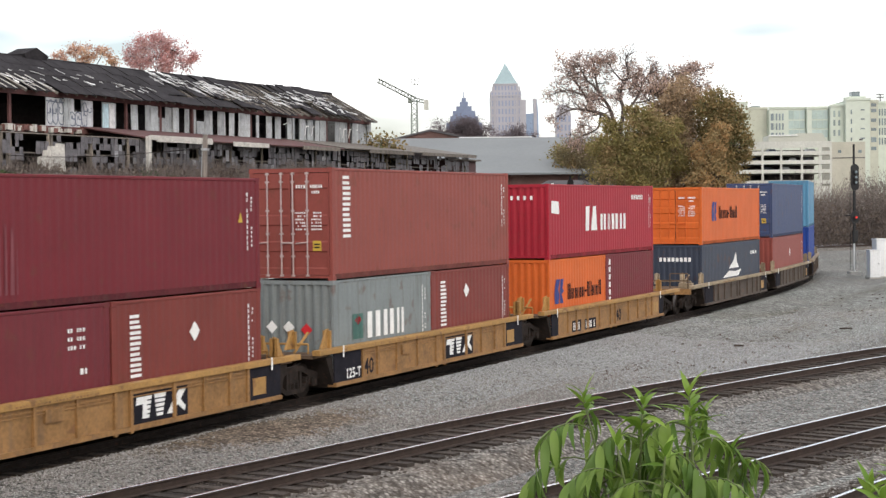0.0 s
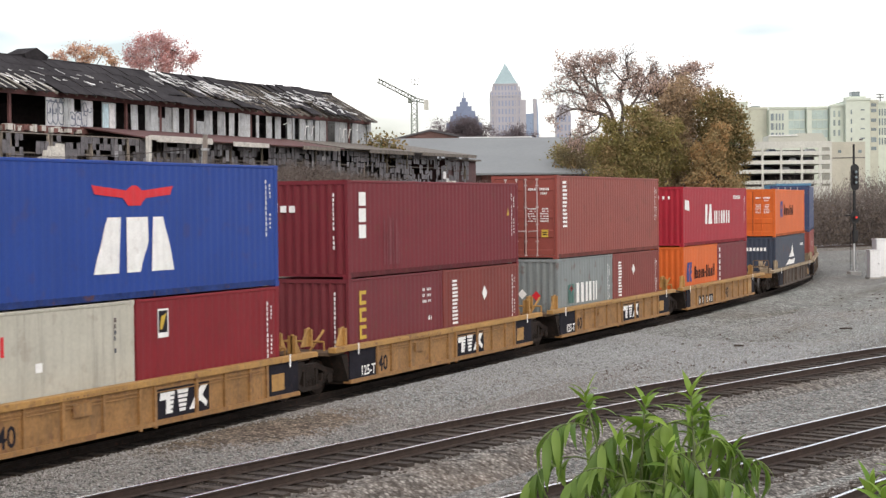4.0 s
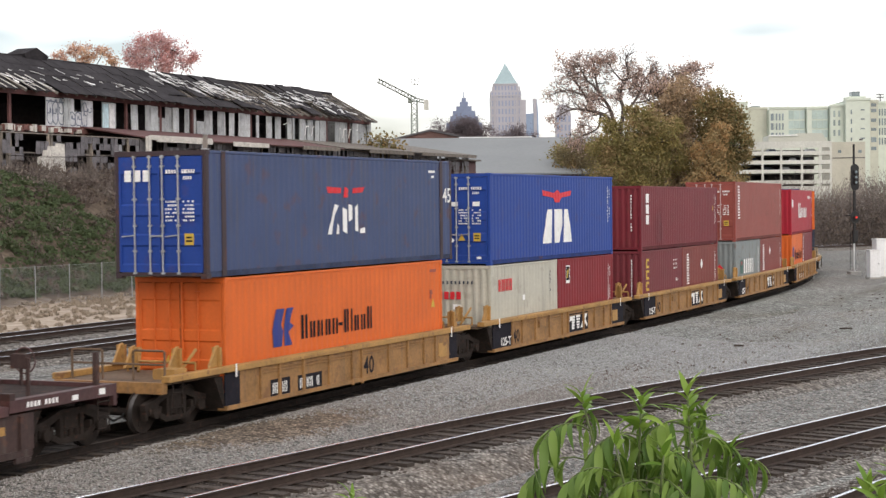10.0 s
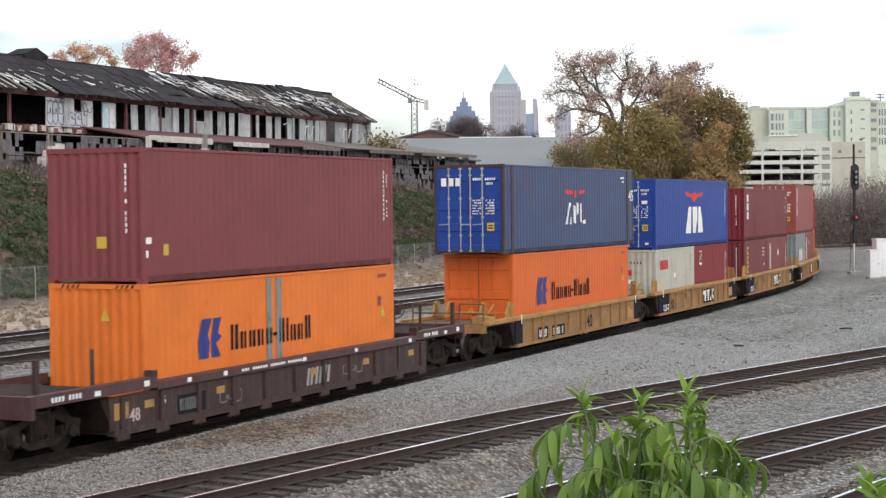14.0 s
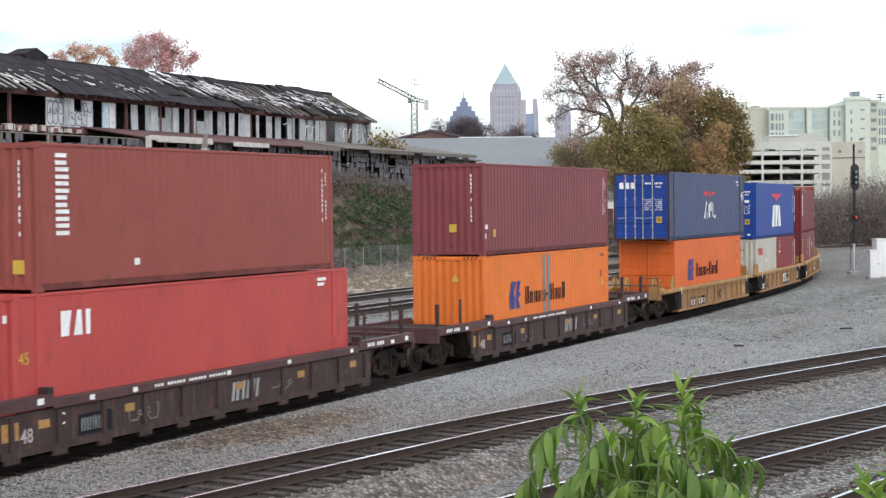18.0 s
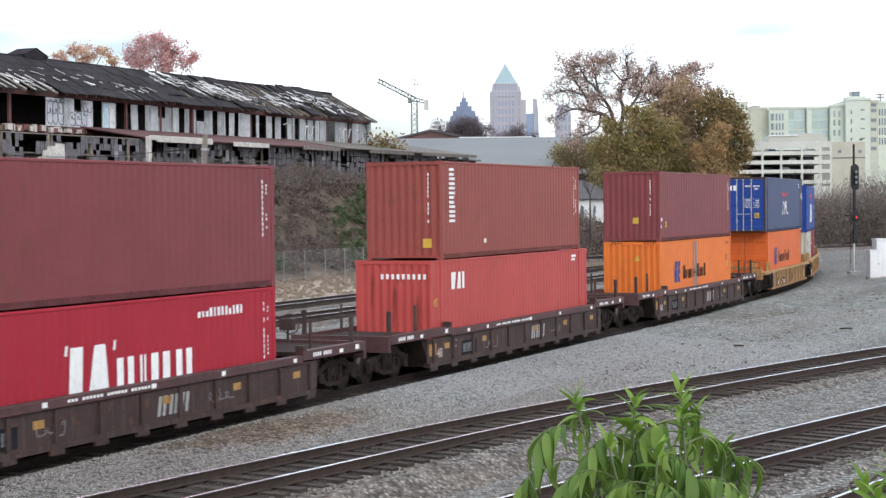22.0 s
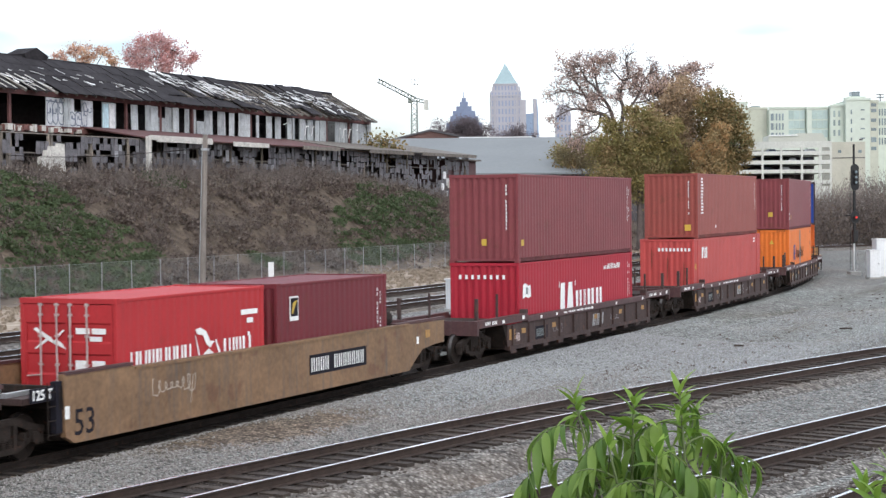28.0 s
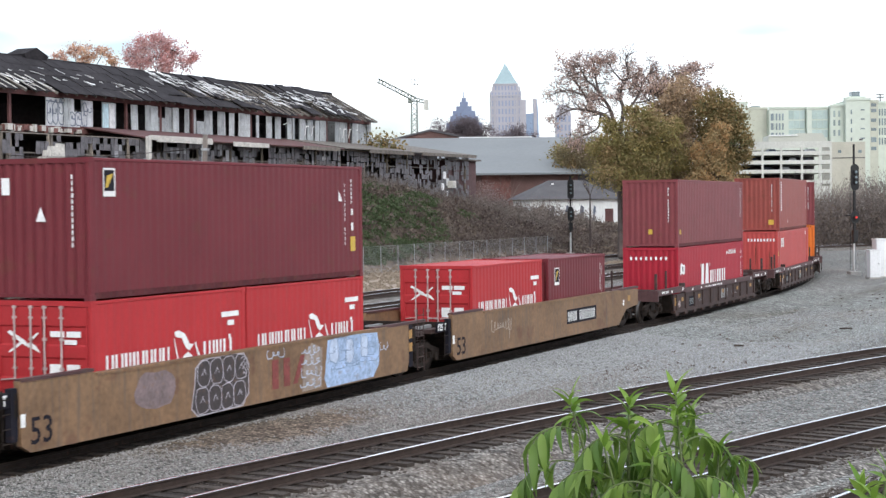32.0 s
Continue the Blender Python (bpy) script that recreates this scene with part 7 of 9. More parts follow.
for i in range(16):
    part("machine", boxes((i * 0.95, i * 0.95 + 0.55, 0, 2, up_to(194), up_to(190.6 - i % 3 * 0.7))), M["glass_mid"], o)
o = thing("roof_antenna", "small dark rooftop antenna frame", "antenna", at=facing(115.18, 455, 0))
for b in (168, 173):
    part("bar", boxes((-0.6, 1.3, 0, 0.2, up_to(b + 1), up_to(b - 0.3))), M["slate"], o)
part("mast", boxes((0.25, 0.45, 0, 0.2, up_to(190), up_to(167.7))), M["slate"], o)
o = thing("low_annex", "low beige annex with small square windows", "building", at=facing(0, 400, 0))
part("wall", boxes((90.14, 98.00, 0, 10, 2, 18.54)), M["annex"], o)
part("wall_band", boxes((90.14, 98.00, -0.06, -0.01, 14.74, 14.94)), M["slate"], o)
for a in (1484, 1520):
    part("window", boxes(((a - 784) * 0.131, (a + 6 - 784) * 0.131, -0.1, -0.02, 15.99, 16.64)), M["glass_far"], o)
part("vent", boxes((96.69, 97.48, -0.1, 0.3, 18.84, 19.23)), M["slate"], o)


# towers of the city
def tower(label, x, y, w, z0, z1, mat, cols=0, rows=0, glass=None, d=None, name="skyscraper"):
    o = thing(name, label, "skyscraper", at=facing(x, y))
    d = d or w
    part("wall", boxes((-w / 2, w / 2, 0, d, z0, z1)), mat, o)
    for i in range(cols):
        for j in range(rows):
            part("window", boxes((-w / 2 + w * (i + 0.26) / cols, -w / 2 + w * (i + 0.74) / cols, -0.35, -0.05, z0 + (z1 - z0) * (j + 0.16) / rows, z0 + (z1 - z0) * (j + 0.84) / rows)), M[glass], o)
    return o


def pyramid(bm, w, d, z0, z1, y0=0.0):
    vs = [bm.verts.new(q) for q in ((-w / 2, y0, z0), (w / 2, y0, z0), (w / 2, y0 + d, z0), (-w / 2, y0 + d, z0), (0, y0 + d / 2, z1))]
    for q in ((0, 1, 4), (1, 2, 4), (2, 3, 4), (3, 0, 4), (3, 2, 1, 0)):
        bm.faces.new([vs[i] for i in q])


# window colour paled the same way, with the haze in it
M["win_tower"] = material("hazy_grey_lilac_window_band", (0.29, 0.33, 0.44), 0.4, dark=0.9, bump=0)
t = tower("pinkish stone skyscraper with a pale green pyramid roof", 56.0, 1500, 26.5, -2, 103.5, M["tower_stone"], 9, 15, "win_tower")
part("crown", boxes((-10.8, 10.8, 2.5, 24, 103.5, 110)), M["tower_stone"], t)
for x in (-12.2, 11.0):
    part("pinnacle", boxes((x, x + 1.4, 0.5, 1.9, 103.5, 107.5)), M["tower_stone"], t)
for k in range(7):
    part("crown_window", boxes((-9.3 + k * 2.8, -8.0 + k * 2.8, 2.2, 2.45, 104.5, 108.2)), M["win_tower"], t)
part("ledge", boxes((-13.5, 13.5, -0.6, 0.2, 99.2, 100.4)), M["tower_stone"], t)
part("ledge", boxes((-11.2, 11.2, 1.9, 2.6, 109.2, 110.2)), M["tower_stone"], t)
for x in (-13.25, -9.8, 8.4, 11.85):
    part("buttress", boxes((x, x + 1.4, -0.9, -0.4, 0, 99)), M["tower_stone"], t)
part("shoulder", boxes((13.3, 17.5, 2, 20, 0, 96)), M["tower_stone"], t)
bm = bmesh.new()
pyramid(bm, 20.5, 20.5, 110, 129.0, 3.0)
part("pyramid_roof", bm, M["tower_roof"], t, "pale green pyramid roof")
part("spire", boxes((-0.4, 0.4, 12.8, 13.6, 126, 131.5)), M["tower_roof"], t)
t = tower("pale blue glass skyscraper beside the pyramid tower", 76.5, 1540, 14, -2, 86, M["tower_blue"])
part("fin", boxes((5.6, 8.2, -1, 12, 20, 99)), M["tower_stone"], t)
bm = bmesh.new()
prism(bm, [(7.9, 20), (10.4, 20), (9.8, 85), (8.4, 99), (7.9, 99)], 0, 10)
part("curved_fin", bm, M["tower_blue"], t)
part("shoulder", boxes((-9.0, -6.5, 1, 10, 20, 103)), M["tower_stone"], t)
t = tower("dark blue-grey stepped skyscraper with a thin spire", 17.0, 1300, 27, -2, 67, M["tower_dark"])
for k, (w2, z) in enumerate(((21, 72), (17, 76), (11.5, 79.5), (6, 83), (3.2, 86))):
    part("step", boxes((-w2 / 2, w2 / 2, 1 + k, 22 - k, z - 5.2, z)), M["tower_dark"], t)
part("spire", boxes((-0.35, 0.35, 10, 10.7, 86, 91)), M["tower_dark"], t)
t = tower("grey stone skyscraper with a tapered crown", 113.0, 1600, 14, -2, 88, M["tower_stone"], 4, 11, "win_tower")
bm = bmesh.new()
prism(bm, [(-7, 88), (7, 88), (4.2, 97), (-4.2, 97)], 0.5, 13)
part("crown", bm, M["tower_stone"], t)
part("spire", boxes((-0.4, 0.4, 6, 6.8, 97, 107)), M["tower_stone"], t)

# tower crane
k = thing("tower_crane", "pale lattice tower crane with a raised jib", "crane", at=facing(-11.0, 700))


def lattice(bm, a, b, w, n, r=0.10):
    a, b = Vector(a), Vector(b)
    q = (b - a).to_track_quat("Z", "Y").to_matrix()
    c = [q @ Vector((sx * w / 2, sy * w / 2, 0)) for sx, sy in ((-1, -1), (1, -1), (1, 1), (-1, 1))]
    for v in c:
        rod(bm, a + v, b + v, r, 4)
    for i in range(n):
        p0, p1 = a.lerp(b, i / n), a.lerp(b, (i + 1) / n)
        for j in range(4):
            rod(bm, p0 + c[j], p1 + c[(j + 1) % 4], r * 0.6, 3)


bm = bmesh.new()
lattice(bm, (0, 0, -1), (0, 0, 47.5), 2.3, 22, 0.30)
part("mast", bm, M["crane_col"], k)
bm = bmesh.new()
lattice(bm, (0.6, 0, 47.8), (-14.7, 0, 55.8), 1.5, 12, 0.27)
part("jib", bm, M["crane_col"], k)
bm = bmesh.new()
lattice(bm, (0.6, 0, 47.9), (5.6, 0, 46.6), 1.2, 5, 0.2)
part("counter_jib", bm, M["crane_col"], k)
part("counterweight", boxes((3.9, 5.8, -1, 1, 43.6, 47.6)), M["deck"], k)
bm = bmesh.new()
rod(bm, (0.4, 0, 48), (0.3, 0, 56.5), 0.16, 5)
rod(bm, (-1.0, 0, 54.0), (1.6, 0, 54.0), 0.14, 4)
rod(bm, (-1.0, 0, 54.0), (-1.2, 0, 56.5), 0.14, 4)
rod(bm, (1.6, 0, 54.0), (1.8, 0, 56.5), 0.14, 4)
part("apex", bm, M["crane_col"], k)
bm = bmesh.new()
rod(bm, (0.3, 0, 56), (-14, 0, 55.3), 0.09, 3)
rod(bm, (0.3, 0, 56), (5.4, 0, 47.4), 0.09, 3)
part("stay_cable", bm, M["crane_col"], k)
part("cab", boxes((-2.6, -1.2, -0.7, 0.7, 46.4, 48.3)), M["crane_col"], k)
# ---- trees, brush and weeds ----
def leaf_mat(name, cols, rough=0.7, drift=0.5):
    """Leaf colours that differ from leaf to leaf."""
    m = bpy.data.materials.new(name)
    m.use_nodes = True
    n, l = m.node_tree.nodes, m.node_tree.links
    b = n["Principled BSDF"]
    ge = n.new("ShaderNodeNewGeometry")
    r = n.new("ShaderNodeValToRGB")
    r.color_ramp.elements[0].color = (*cols[0], 1)
    r.color_ramp.elements[1].color = (*cols[-1], 1)
    for i, c in enumerate(cols[1:-1]):
        e = r.color_ramp.elements.new((i + 1) / (len(cols) - 1))
        e.color = (*c, 1)
    tc = n.new("ShaderNodeTexCoord")
    dr = n.new("ShaderNodeTexNoise")
    dr.inputs["Scale"].default_value, dr.inputs["Detail"].default_value = drift, 3
    l.new(tc.outputs["Object"], dr.inputs["Vector"])
    wide = n.new("ShaderNodeMapRange")
    wide.inputs[1].default_value, wide.inputs[2].default_value = 0.32, 0.68
    wide.inputs[3].default_value, wide.inputs[4].default_value = 0.0, 0.62
    l.new(dr.outputs["Fac"], wide.inputs[0])
    own = n.new("ShaderNodeMath")
    own.operation = "MULTIPLY_ADD"
    own.inputs[1].default_value = 0.38
    l.new(ge.outputs["Random Per Island"], own.inputs[0])
    l.new(wide.outputs[0], own.inputs[2])
    l.new(own.outputs[0], r.inputs[0])
    l.new(r.outputs[0], b.inputs["Base Color"])
    b.inputs["Roughness"].default_value = rough
    b.inputs["Specular IOR Level"].default_value = 0.25
    tr = n.new("ShaderNodeBsdfTranslucent")
    l.new(r.outputs[0], tr.inputs[0])
    mx = n.new("ShaderNodeMixShader")
    mx.inputs[0].default_value = 0.25 if rough < 0.85 else 0.0
    l.new(b.outputs[0], mx.inputs[1])
    l.new(tr.outputs[0], mx.inputs[2])
    l.new(mx.outputs[0], n["Material Output"].inputs[0])
    return m


M["bark"] = material("grey_brown_bark", (0.12, 0.095, 0.085), 0.95, dark=0.6, scale=2, fine=15, bump=0.5)
M["twig"] = material("grey_twigs", (0.17, 0.14, 0.125), 0.95, dark=0.7, bump=0)
LEAF = {
    "sparse": leaf_mat("sparse_pinkish_leaves", [(0.52, 0.30, 0.16), (0.55, 0.42, 0.38), (0.40, 0.29, 0.24), (0.60, 0.47, 0.42), (0.46, 0.27, 0.12)]),
    "mixed": leaf_mat("rusty_and_olive_leaves", [(0.36, 0.25, 0.12), (0.46, 0.28, 0.13), (0.33, 0.26, 0.13), (0.47, 0.31, 0.17)]),
    "olive": leaf_mat("olive_green_leaves", [(0.26, 0.225, 0.085), (0.38, 0.29, 0.115), (0.21, 0.20, 0.075), (0.36, 0.26, 0.13), (0.42, 0.30, 0.17)]),
    "purple": leaf_mat("dull_brown_leaves", [(0.36, 0.28, 0.16), (0.49, 0.35, 0.23), (0.33, 0.25, 0.17), (0.53, 0.38, 0.23), (0.38, 0.31, 0.16)]),
    "twiggy": leaf_mat("purple_grey_twigs", [(0.12, 0.10, 0.11), (0.17, 0.14, 0.15), (0.10, 0.085, 0.09)]),
    "green": leaf_mat("dark_green_leaves", [(0.12, 0.135, 0.06), (0.17, 0.165, 0.075), (0.33, 0.22, 0.10), (0.15, 0.15, 0.065), (0.38, 0.24, 0.12)]),
    "yellow": leaf_mat("yellow_olive_leaves", [(0.27, 0.22, 0.085), (0.19, 0.18, 0.06), (0.30, 0.21, 0.10), (0.20, 0.14, 0.09)]),
    "red": leaf_mat("red_and_orange_leaves", [(0.56, 0.26, 0.24), (0.64, 0.36, 0.33), (0.60, 0.40, 0.40), (0.70, 0.44, 0.34)]),
    "amber": leaf_mat("pale_amber_leaves", [(0.58, 0.33, 0.20), (0.66, 0.44, 0.28), (0.52, 0.30, 0.24), (0.68, 0.50, 0.36)]),
    "shrub": leaf_mat("dull_tan_leaves", [(0.20, 0.15, 0.11), (0.26, 0.21, 0.12), (0.16, 0.14, 0.08)]),
    "dead": leaf_mat("dead_brown_brush", [(0.105, 0.080, 0.068), (0.16, 0.122, 0.097), (0.09, 0.068, 0.060), (0.20, 0.16, 0.13), (0.10, 0.088, 0.062)]),
    "vine": leaf_mat("green_vine_leaves", [(0.060, 0.092, 0.042), (0.085, 0.112, 0.052), (0.070, 0.098, 0.045), (0.12, 0.12, 0.07)]),
    "straw": leaf_mat("dry_straw_grass", [(0.37, 0.305, 0.24), (0.33, 0.27, 0.205), (0.42, 0.36, 0.285)]),
    "thick": leaf_mat("brown_grey_thicket", [(0.15, 0.115, 0.095), (0.115, 0.09, 0.075), (0.20, 0.155, 0.125), (0.14, 0.105, 0.075)]),
    "mauve": leaf_mat("reddish_bare_twigs", [(0.23, 0.155, 0.15), (0.17, 0.12, 0.115), (0.28, 0.20, 0.19), (0.20, 0.14, 0.12)]),
    "haze": leaf_mat("grey_fine_twigs", [(0.20, 0.17, 0.155), (0.15, 0.128, 0.115), (0.25, 0.215, 0.19), (0.19, 0.15, 0.125)]),
    "grey": leaf_mat("grey_brown_thicket", [(0.21, 0.175, 0.155), (0.16, 0.135, 0.12), (0.26, 0.22, 0.185), (0.19, 0.15, 0.12)]),
}


def quads(centres, size, rng, long=1.6, up=0.0):
    """Small leaf-shaped cards, turned at random: verts and faces."""
    n = len(centres)
    a = rng.normal(size=(n, 3))
    a[:, 2] += up
    a /= np.linalg.norm(a, axis=1)[:, None]
    b = np.cross(a, rng.normal(size=(n, 3)))
    b /= np.linalg.norm(b, axis=1)[:, None]
    s = (size * rng.uniform(0.6, 1.4, n))[:, None]
    v = np.stack([centres - a * s * long / 2, centres + b * s / 2, centres + a * s * long / 2, centres - b * s / 2], 1).reshape(-1, 3)
    f = np.arange(4 * n).reshape(-1, 4)
    return v, f


def mesh_np(name, v, f, mat):
    me = bpy.data.meshes.new(name)
    me.vertices.add(len(v))
    me.vertices.foreach_set("co", np.asarray(v, dtype=np.float32).ravel())
    k = f.shape[1]
    me.loops.add(f.size)
    me.loops.foreach_set("vertex_index", f.ravel().astype(np.int32))
    me.polygons.add(len(f))
    me.polygons.foreach_set("loop_start", np.arange(0, f.size, k, dtype=np.int32))
    me.materials.append(mat)
    me.update(calc_edges=True)
    return me


def tubes(segs, sides=5):
    """Tapered sticks between pairs of points: verts and faces."""
    P0, P1 = np.array([s[0] for s in segs], float), np.array([s[1] for s in segs], float)
    R0, R1 = np.array([s[2] for s in segs]), np.array([s[3] for s in segs])
    d = P1 - P0
    d /= np.linalg.norm(d, axis=1)[:, None] + 1e-9
    ref = np.where(abs(d[:, 2:3]) < 0.9, np.array([[0, 0, 1.0]]), np.array([[1.0, 0, 0]]))
    u = np.cross(d, ref)
    u /= np.linalg.norm(u, axis=1)[:, None]
    w = np.cross(d, u)
    v, f = [], []
    for k in range(sides):
        c, s = math.cos(2 * math.pi * k / sides), math.sin(2 * math.pi * k / sides)
        v.append(P0 + (u * c + w * s) * R0[:, None])
        v.append(P1 + (u * c + w * s) * R1[:, None])
    v = np.stack(v, 1).reshape(-1, 3)
    base = np.arange(len(segs))[:, None] * 2 * sides
    for k in range(sides):
        a, b = 2 * k, 2 * ((k + 1) % sides)
        f.append(base + np.array([[a, b, b + 1, a + 1]]))
    return v, np.concatenate(f)


def branch(p, d, ln, r, depth, rng, segs, tips, spread=0.6, droop=0.0, kids=(2, 3)):
    """Grows a limb in bent pieces, then its side limbs."""
    n = 3
    for i in range(n):
        d = d + rng.normal(size=3) * 0.16
        d[2] += 0.05 - droop
        d = d / np.linalg.norm(d)
        q = p + d * ln / n
        r1 = r * 0.86
        segs.append((p, q, r, r1))
        if depth <= 1:
            tips.append(q)
        p, r = q, r1
        if depth > 0 and i > 0:
            for _ in range(rng.integers(kids[0], kids[1] + 1) if i == n - 1 else 1):
                e = d + rng.normal(size=3) * spread
                e /= np.linalg.norm(e)
                branch(p, e, ln * rng.uniform(0.55, 0.8), max(0.018, r * rng.uniform(0.5, 0.7)), depth - 1, rng, segs, tips, spread, droop, kids)


def tree(label, x, y, z, trunk_h, ln, r, depth, leaf, per_tip, size, seed, cloud=0.7, lean=(0, 0), spread=0.6, name="tree", z_min=None, group="", limbs=None):
    rng = np.random.default_rng(seed)
    o = thing(name, label, "tree", group, at=pose(x, y, z))
    segs, tips = [], []
    d = np.array([lean[0], lean[1], 1.0])
    d /= np.linalg.norm(d)
    top = d * trunk_h
    segs.append((np.zeros(3) - d * 0.4, top * 0.5, r * 1.25, r))
    segs.append((top * 0.5, top, r, r * 0.85))
    for i in range(len(limbs) if limbs else 5):
        w = i * 2.4 + rng.uniform(0, 1)
        e = np.array(limbs[i]) if limbs else np.array([math.cos(w) * 0.75, math.sin(w) * 0.75, rng.uniform(0.5, 1.2)])
        branch(top * rng.uniform(0.6, 1.0), e / np.linalg.norm(e), ln, r * 0.55, depth, rng, segs, tips, spread)
    v, f = tubes(segs)
    part("trunk", mesh_np("trunk", v, f, M["bark"]), None, o, "grey-brown trunk and limbs")
    tips = np.array(tips)
    c = np.repeat(tips, per_tip, 0) + rng.normal(size=(len(tips) * per_tip, 3)) * cloud * np.array([1, 1, 0.8])
    if z_min is not None:
        c = c[c[:, 2] > z_min]
    v, f = quads(c, size, rng)
    part("crown", mesh_np("crown", v, f, LEAF[leaf]), None, o, "uneven crown of small leaves")
    return o


def limb_tree(label, x, y, z, limbs, leaf, per_tip, size, seed, cloud=0.22, ln=0.75, depth=2, group=""):
    """A half-bare tree on main limbs given as (start radius, bends as (across, up)), with side branches and thin leaves at the tips."""
    rng = np.random.default_rng(seed)
    o = thing("tree", label, "tree", group, at=pose(x, y, z))
    segs, tips = [], []
    for r, bends in limbs:
        dy = rng.uniform(-0.25, 0.25)
        P = [np.array([a, dy * (b - bends[0][1]) + rng.normal() * 0.05, b]) for a, b in bends]
        n = 4
        fine = []
        for i in range(len(P) - 1):
            p0, p1, p2, p3 = P[max(i - 1, 0)], P[i], P[i + 1], P[min(i + 2, len(P) - 1)]
            for j in range(n):
                t = j / n
                fine.append(0.5 * (2 * p1 + (p2 - p0) * t + (2 * p0 - 5 * p1 + 4 * p2 - p3) * t * t + (3 * p1 - p0 - 3 * p2 + p3) * t ** 3))
        fine.append(P[-1])
        m = len(fine) - 1
        for i in range(m):
            r0, r1 = r * (1 - 0.8 * i / m), r * (1 - 0.8 * (i + 1) / m)
            segs.append((fine[i], fine[i + 1], r0, r1))
            if i > m * 0.25 and r < 0.33:
                for _ in range(3):
                    d = fine[i + 1] - fine[i]
                    d = d / np.linalg.norm(d) * 0.5 + rng.normal(size=3) * np.array([0.8, 0.6, 0.6]) + np.array([0, 0, 0.15])
                    branch(fine[i + 1], d / np.linalg.norm(d), ln * rng.uniform(0.6, 1.2), max(0.03, r1 * 0.5), depth, rng, segs, tips, 0.55, 0.0, (1, 2))
    v, f = tubes(segs)
    part("trunk", mesh_np("trunk", v, f, M["bark"]), None, o, "dark grey-brown trunk and crooked limbs")
    tips = np.array(tips)
    keep = noise_field(tips, 0.5, seed) > 0.40
    tips = tips[keep]
    c = np.repeat(tips, per_tip, 0) + rng.normal(size=(len(tips) * per_tip, 3)) * cloud
    part("crown", mesh_np("crown", *quads(c, size, rng), LEAF[leaf]), None, o, "thin uneven crown of small leaves")
    return o


def noise_field(p, k, seed):
    """A smooth random value of 0 to 1 at each point."""
    return np.array([0.5 + 0.5 * noise.noise((q[0] * k + seed, q[1] * k, q[2] * k)) for q in p])


def clump_tree(label, x, y, z, fork, clumps, leaf, dense, size, seed, group="", r=0.3):
    """A leafy tree: a trunk to its fork, limbs to each clump of (across, deep, up, radius), and small leaves in uneven bunches."""
    rng = np.random.default_rng(seed)
    o = thing("tree", label, "tree", group, at=pose(x, y, z))
    top = np.array([0, 0, fork], float)
    segs, out = [(np.array([0, 0, -0.4]), top * 0.5, r * 1.25, r), (top * 0.5, top, r, r * 0.85)], []
    for a, dp, b, rad in clumps:
        c = np.array([a, dp, b])
        start = np.array([0, 0, min(fork, max(fork * 0.45, b - rad - 0.5 * abs(a)))])
        mid = start + (c - start) * 0.5 + rng.normal(size=3) * 0.25 + np.array([0, 0, -0.2])
        segs += [(start, mid, r * 0.45, r * 0.3), (mid, c, r * 0.3, r * 0.12)]
        m = 16
        bun = rng.normal(size=(m, 3))
        bun /= np.linalg.norm(bun, axis=1)[:, None]
        bun = c + bun * rad * rng.uniform(0.35, 1.0, (m, 1)) * np.array([1, 1, 0.9])
        for q in bun:
            segs.append((c + (q - c) * 0.1, q + rng.normal(size=3) * 0.12, r * 0.12, 0.012))
        n = int(dense * rad * rad)
        k = rng.integers(0, m, n)
        out.append(bun[k] + rng.normal(size=(n, 3)) * rad * 0.24 * rng.uniform(0.5, 1.25, (n, 1)))
    v, f = tubes(segs)
    part("trunk", mesh_np("trunk", v, f, M["bark"]), None, o, "grey-brown trunk and limbs")
    part("crown", mesh_np("crown", *quads(np.concatenate(out), size, rng, 1.5), LEAF[leaf]), None, o, "uneven crown of small leaves in bunches")
    return o


# the big half-bare tree and the thick trees beside it
limb_tree("tall half-bare tree with pinkish brown leaves and crooked dark limbs", 15.9, 154, 0.35, [
    (0.44, [(0.1, -0.4), (0.15, 5.2), (-0.15, 10.5), (-0.2, 11.2)]),
    (0.25, [(-0.1, 9.6), (-1.0, 12.0), (-2.5, 12.7), (-4.2, 12.9), (-5.6, 12.3)]), (0.16, [(-2.3, 12.6), (-3.2, 14.3), (-4.2, 15.8), (-4.7, 16.6)]),
    (0.2, [(-0.3, 10.9), (-0.9, 13.0), (-1.8, 14.4), (-2.1, 16.1), (-2.3, 17.2)]), (0.22, [(0.0, 10.6), (0.3, 12.8), (0.0, 14.2), (0.7, 15.9), (0.5, 17.2)]),
    (0.15, [(0.25, 12.3), (1.4, 13.7), (2.2, 15.4), (2.8, 16.2)]), (0.12, [(-1.7, 12.5), (-2.0, 11.2), (-3.4, 10.5), (-4.3, 9.9)]), (0.12, [(-3.3, 14.2), (-4.6, 14.6), (-5.7, 14.4)]), (0.10, [(-1.9, 14.6), (-3.0, 15.6), (-3.6, 16.8)]), (0.10, [(0.4, 15.2), (-0.5, 16.2), (-0.9, 17.0)]), (0.1, [(1.0, 13.4), (2.4, 13.6), (3.3, 14.4)]), (0.1, [(-0.8, 12.9), (-1.6, 13.3), (-2.9, 14.9)])], "sparse", 2, 0.11, 41)
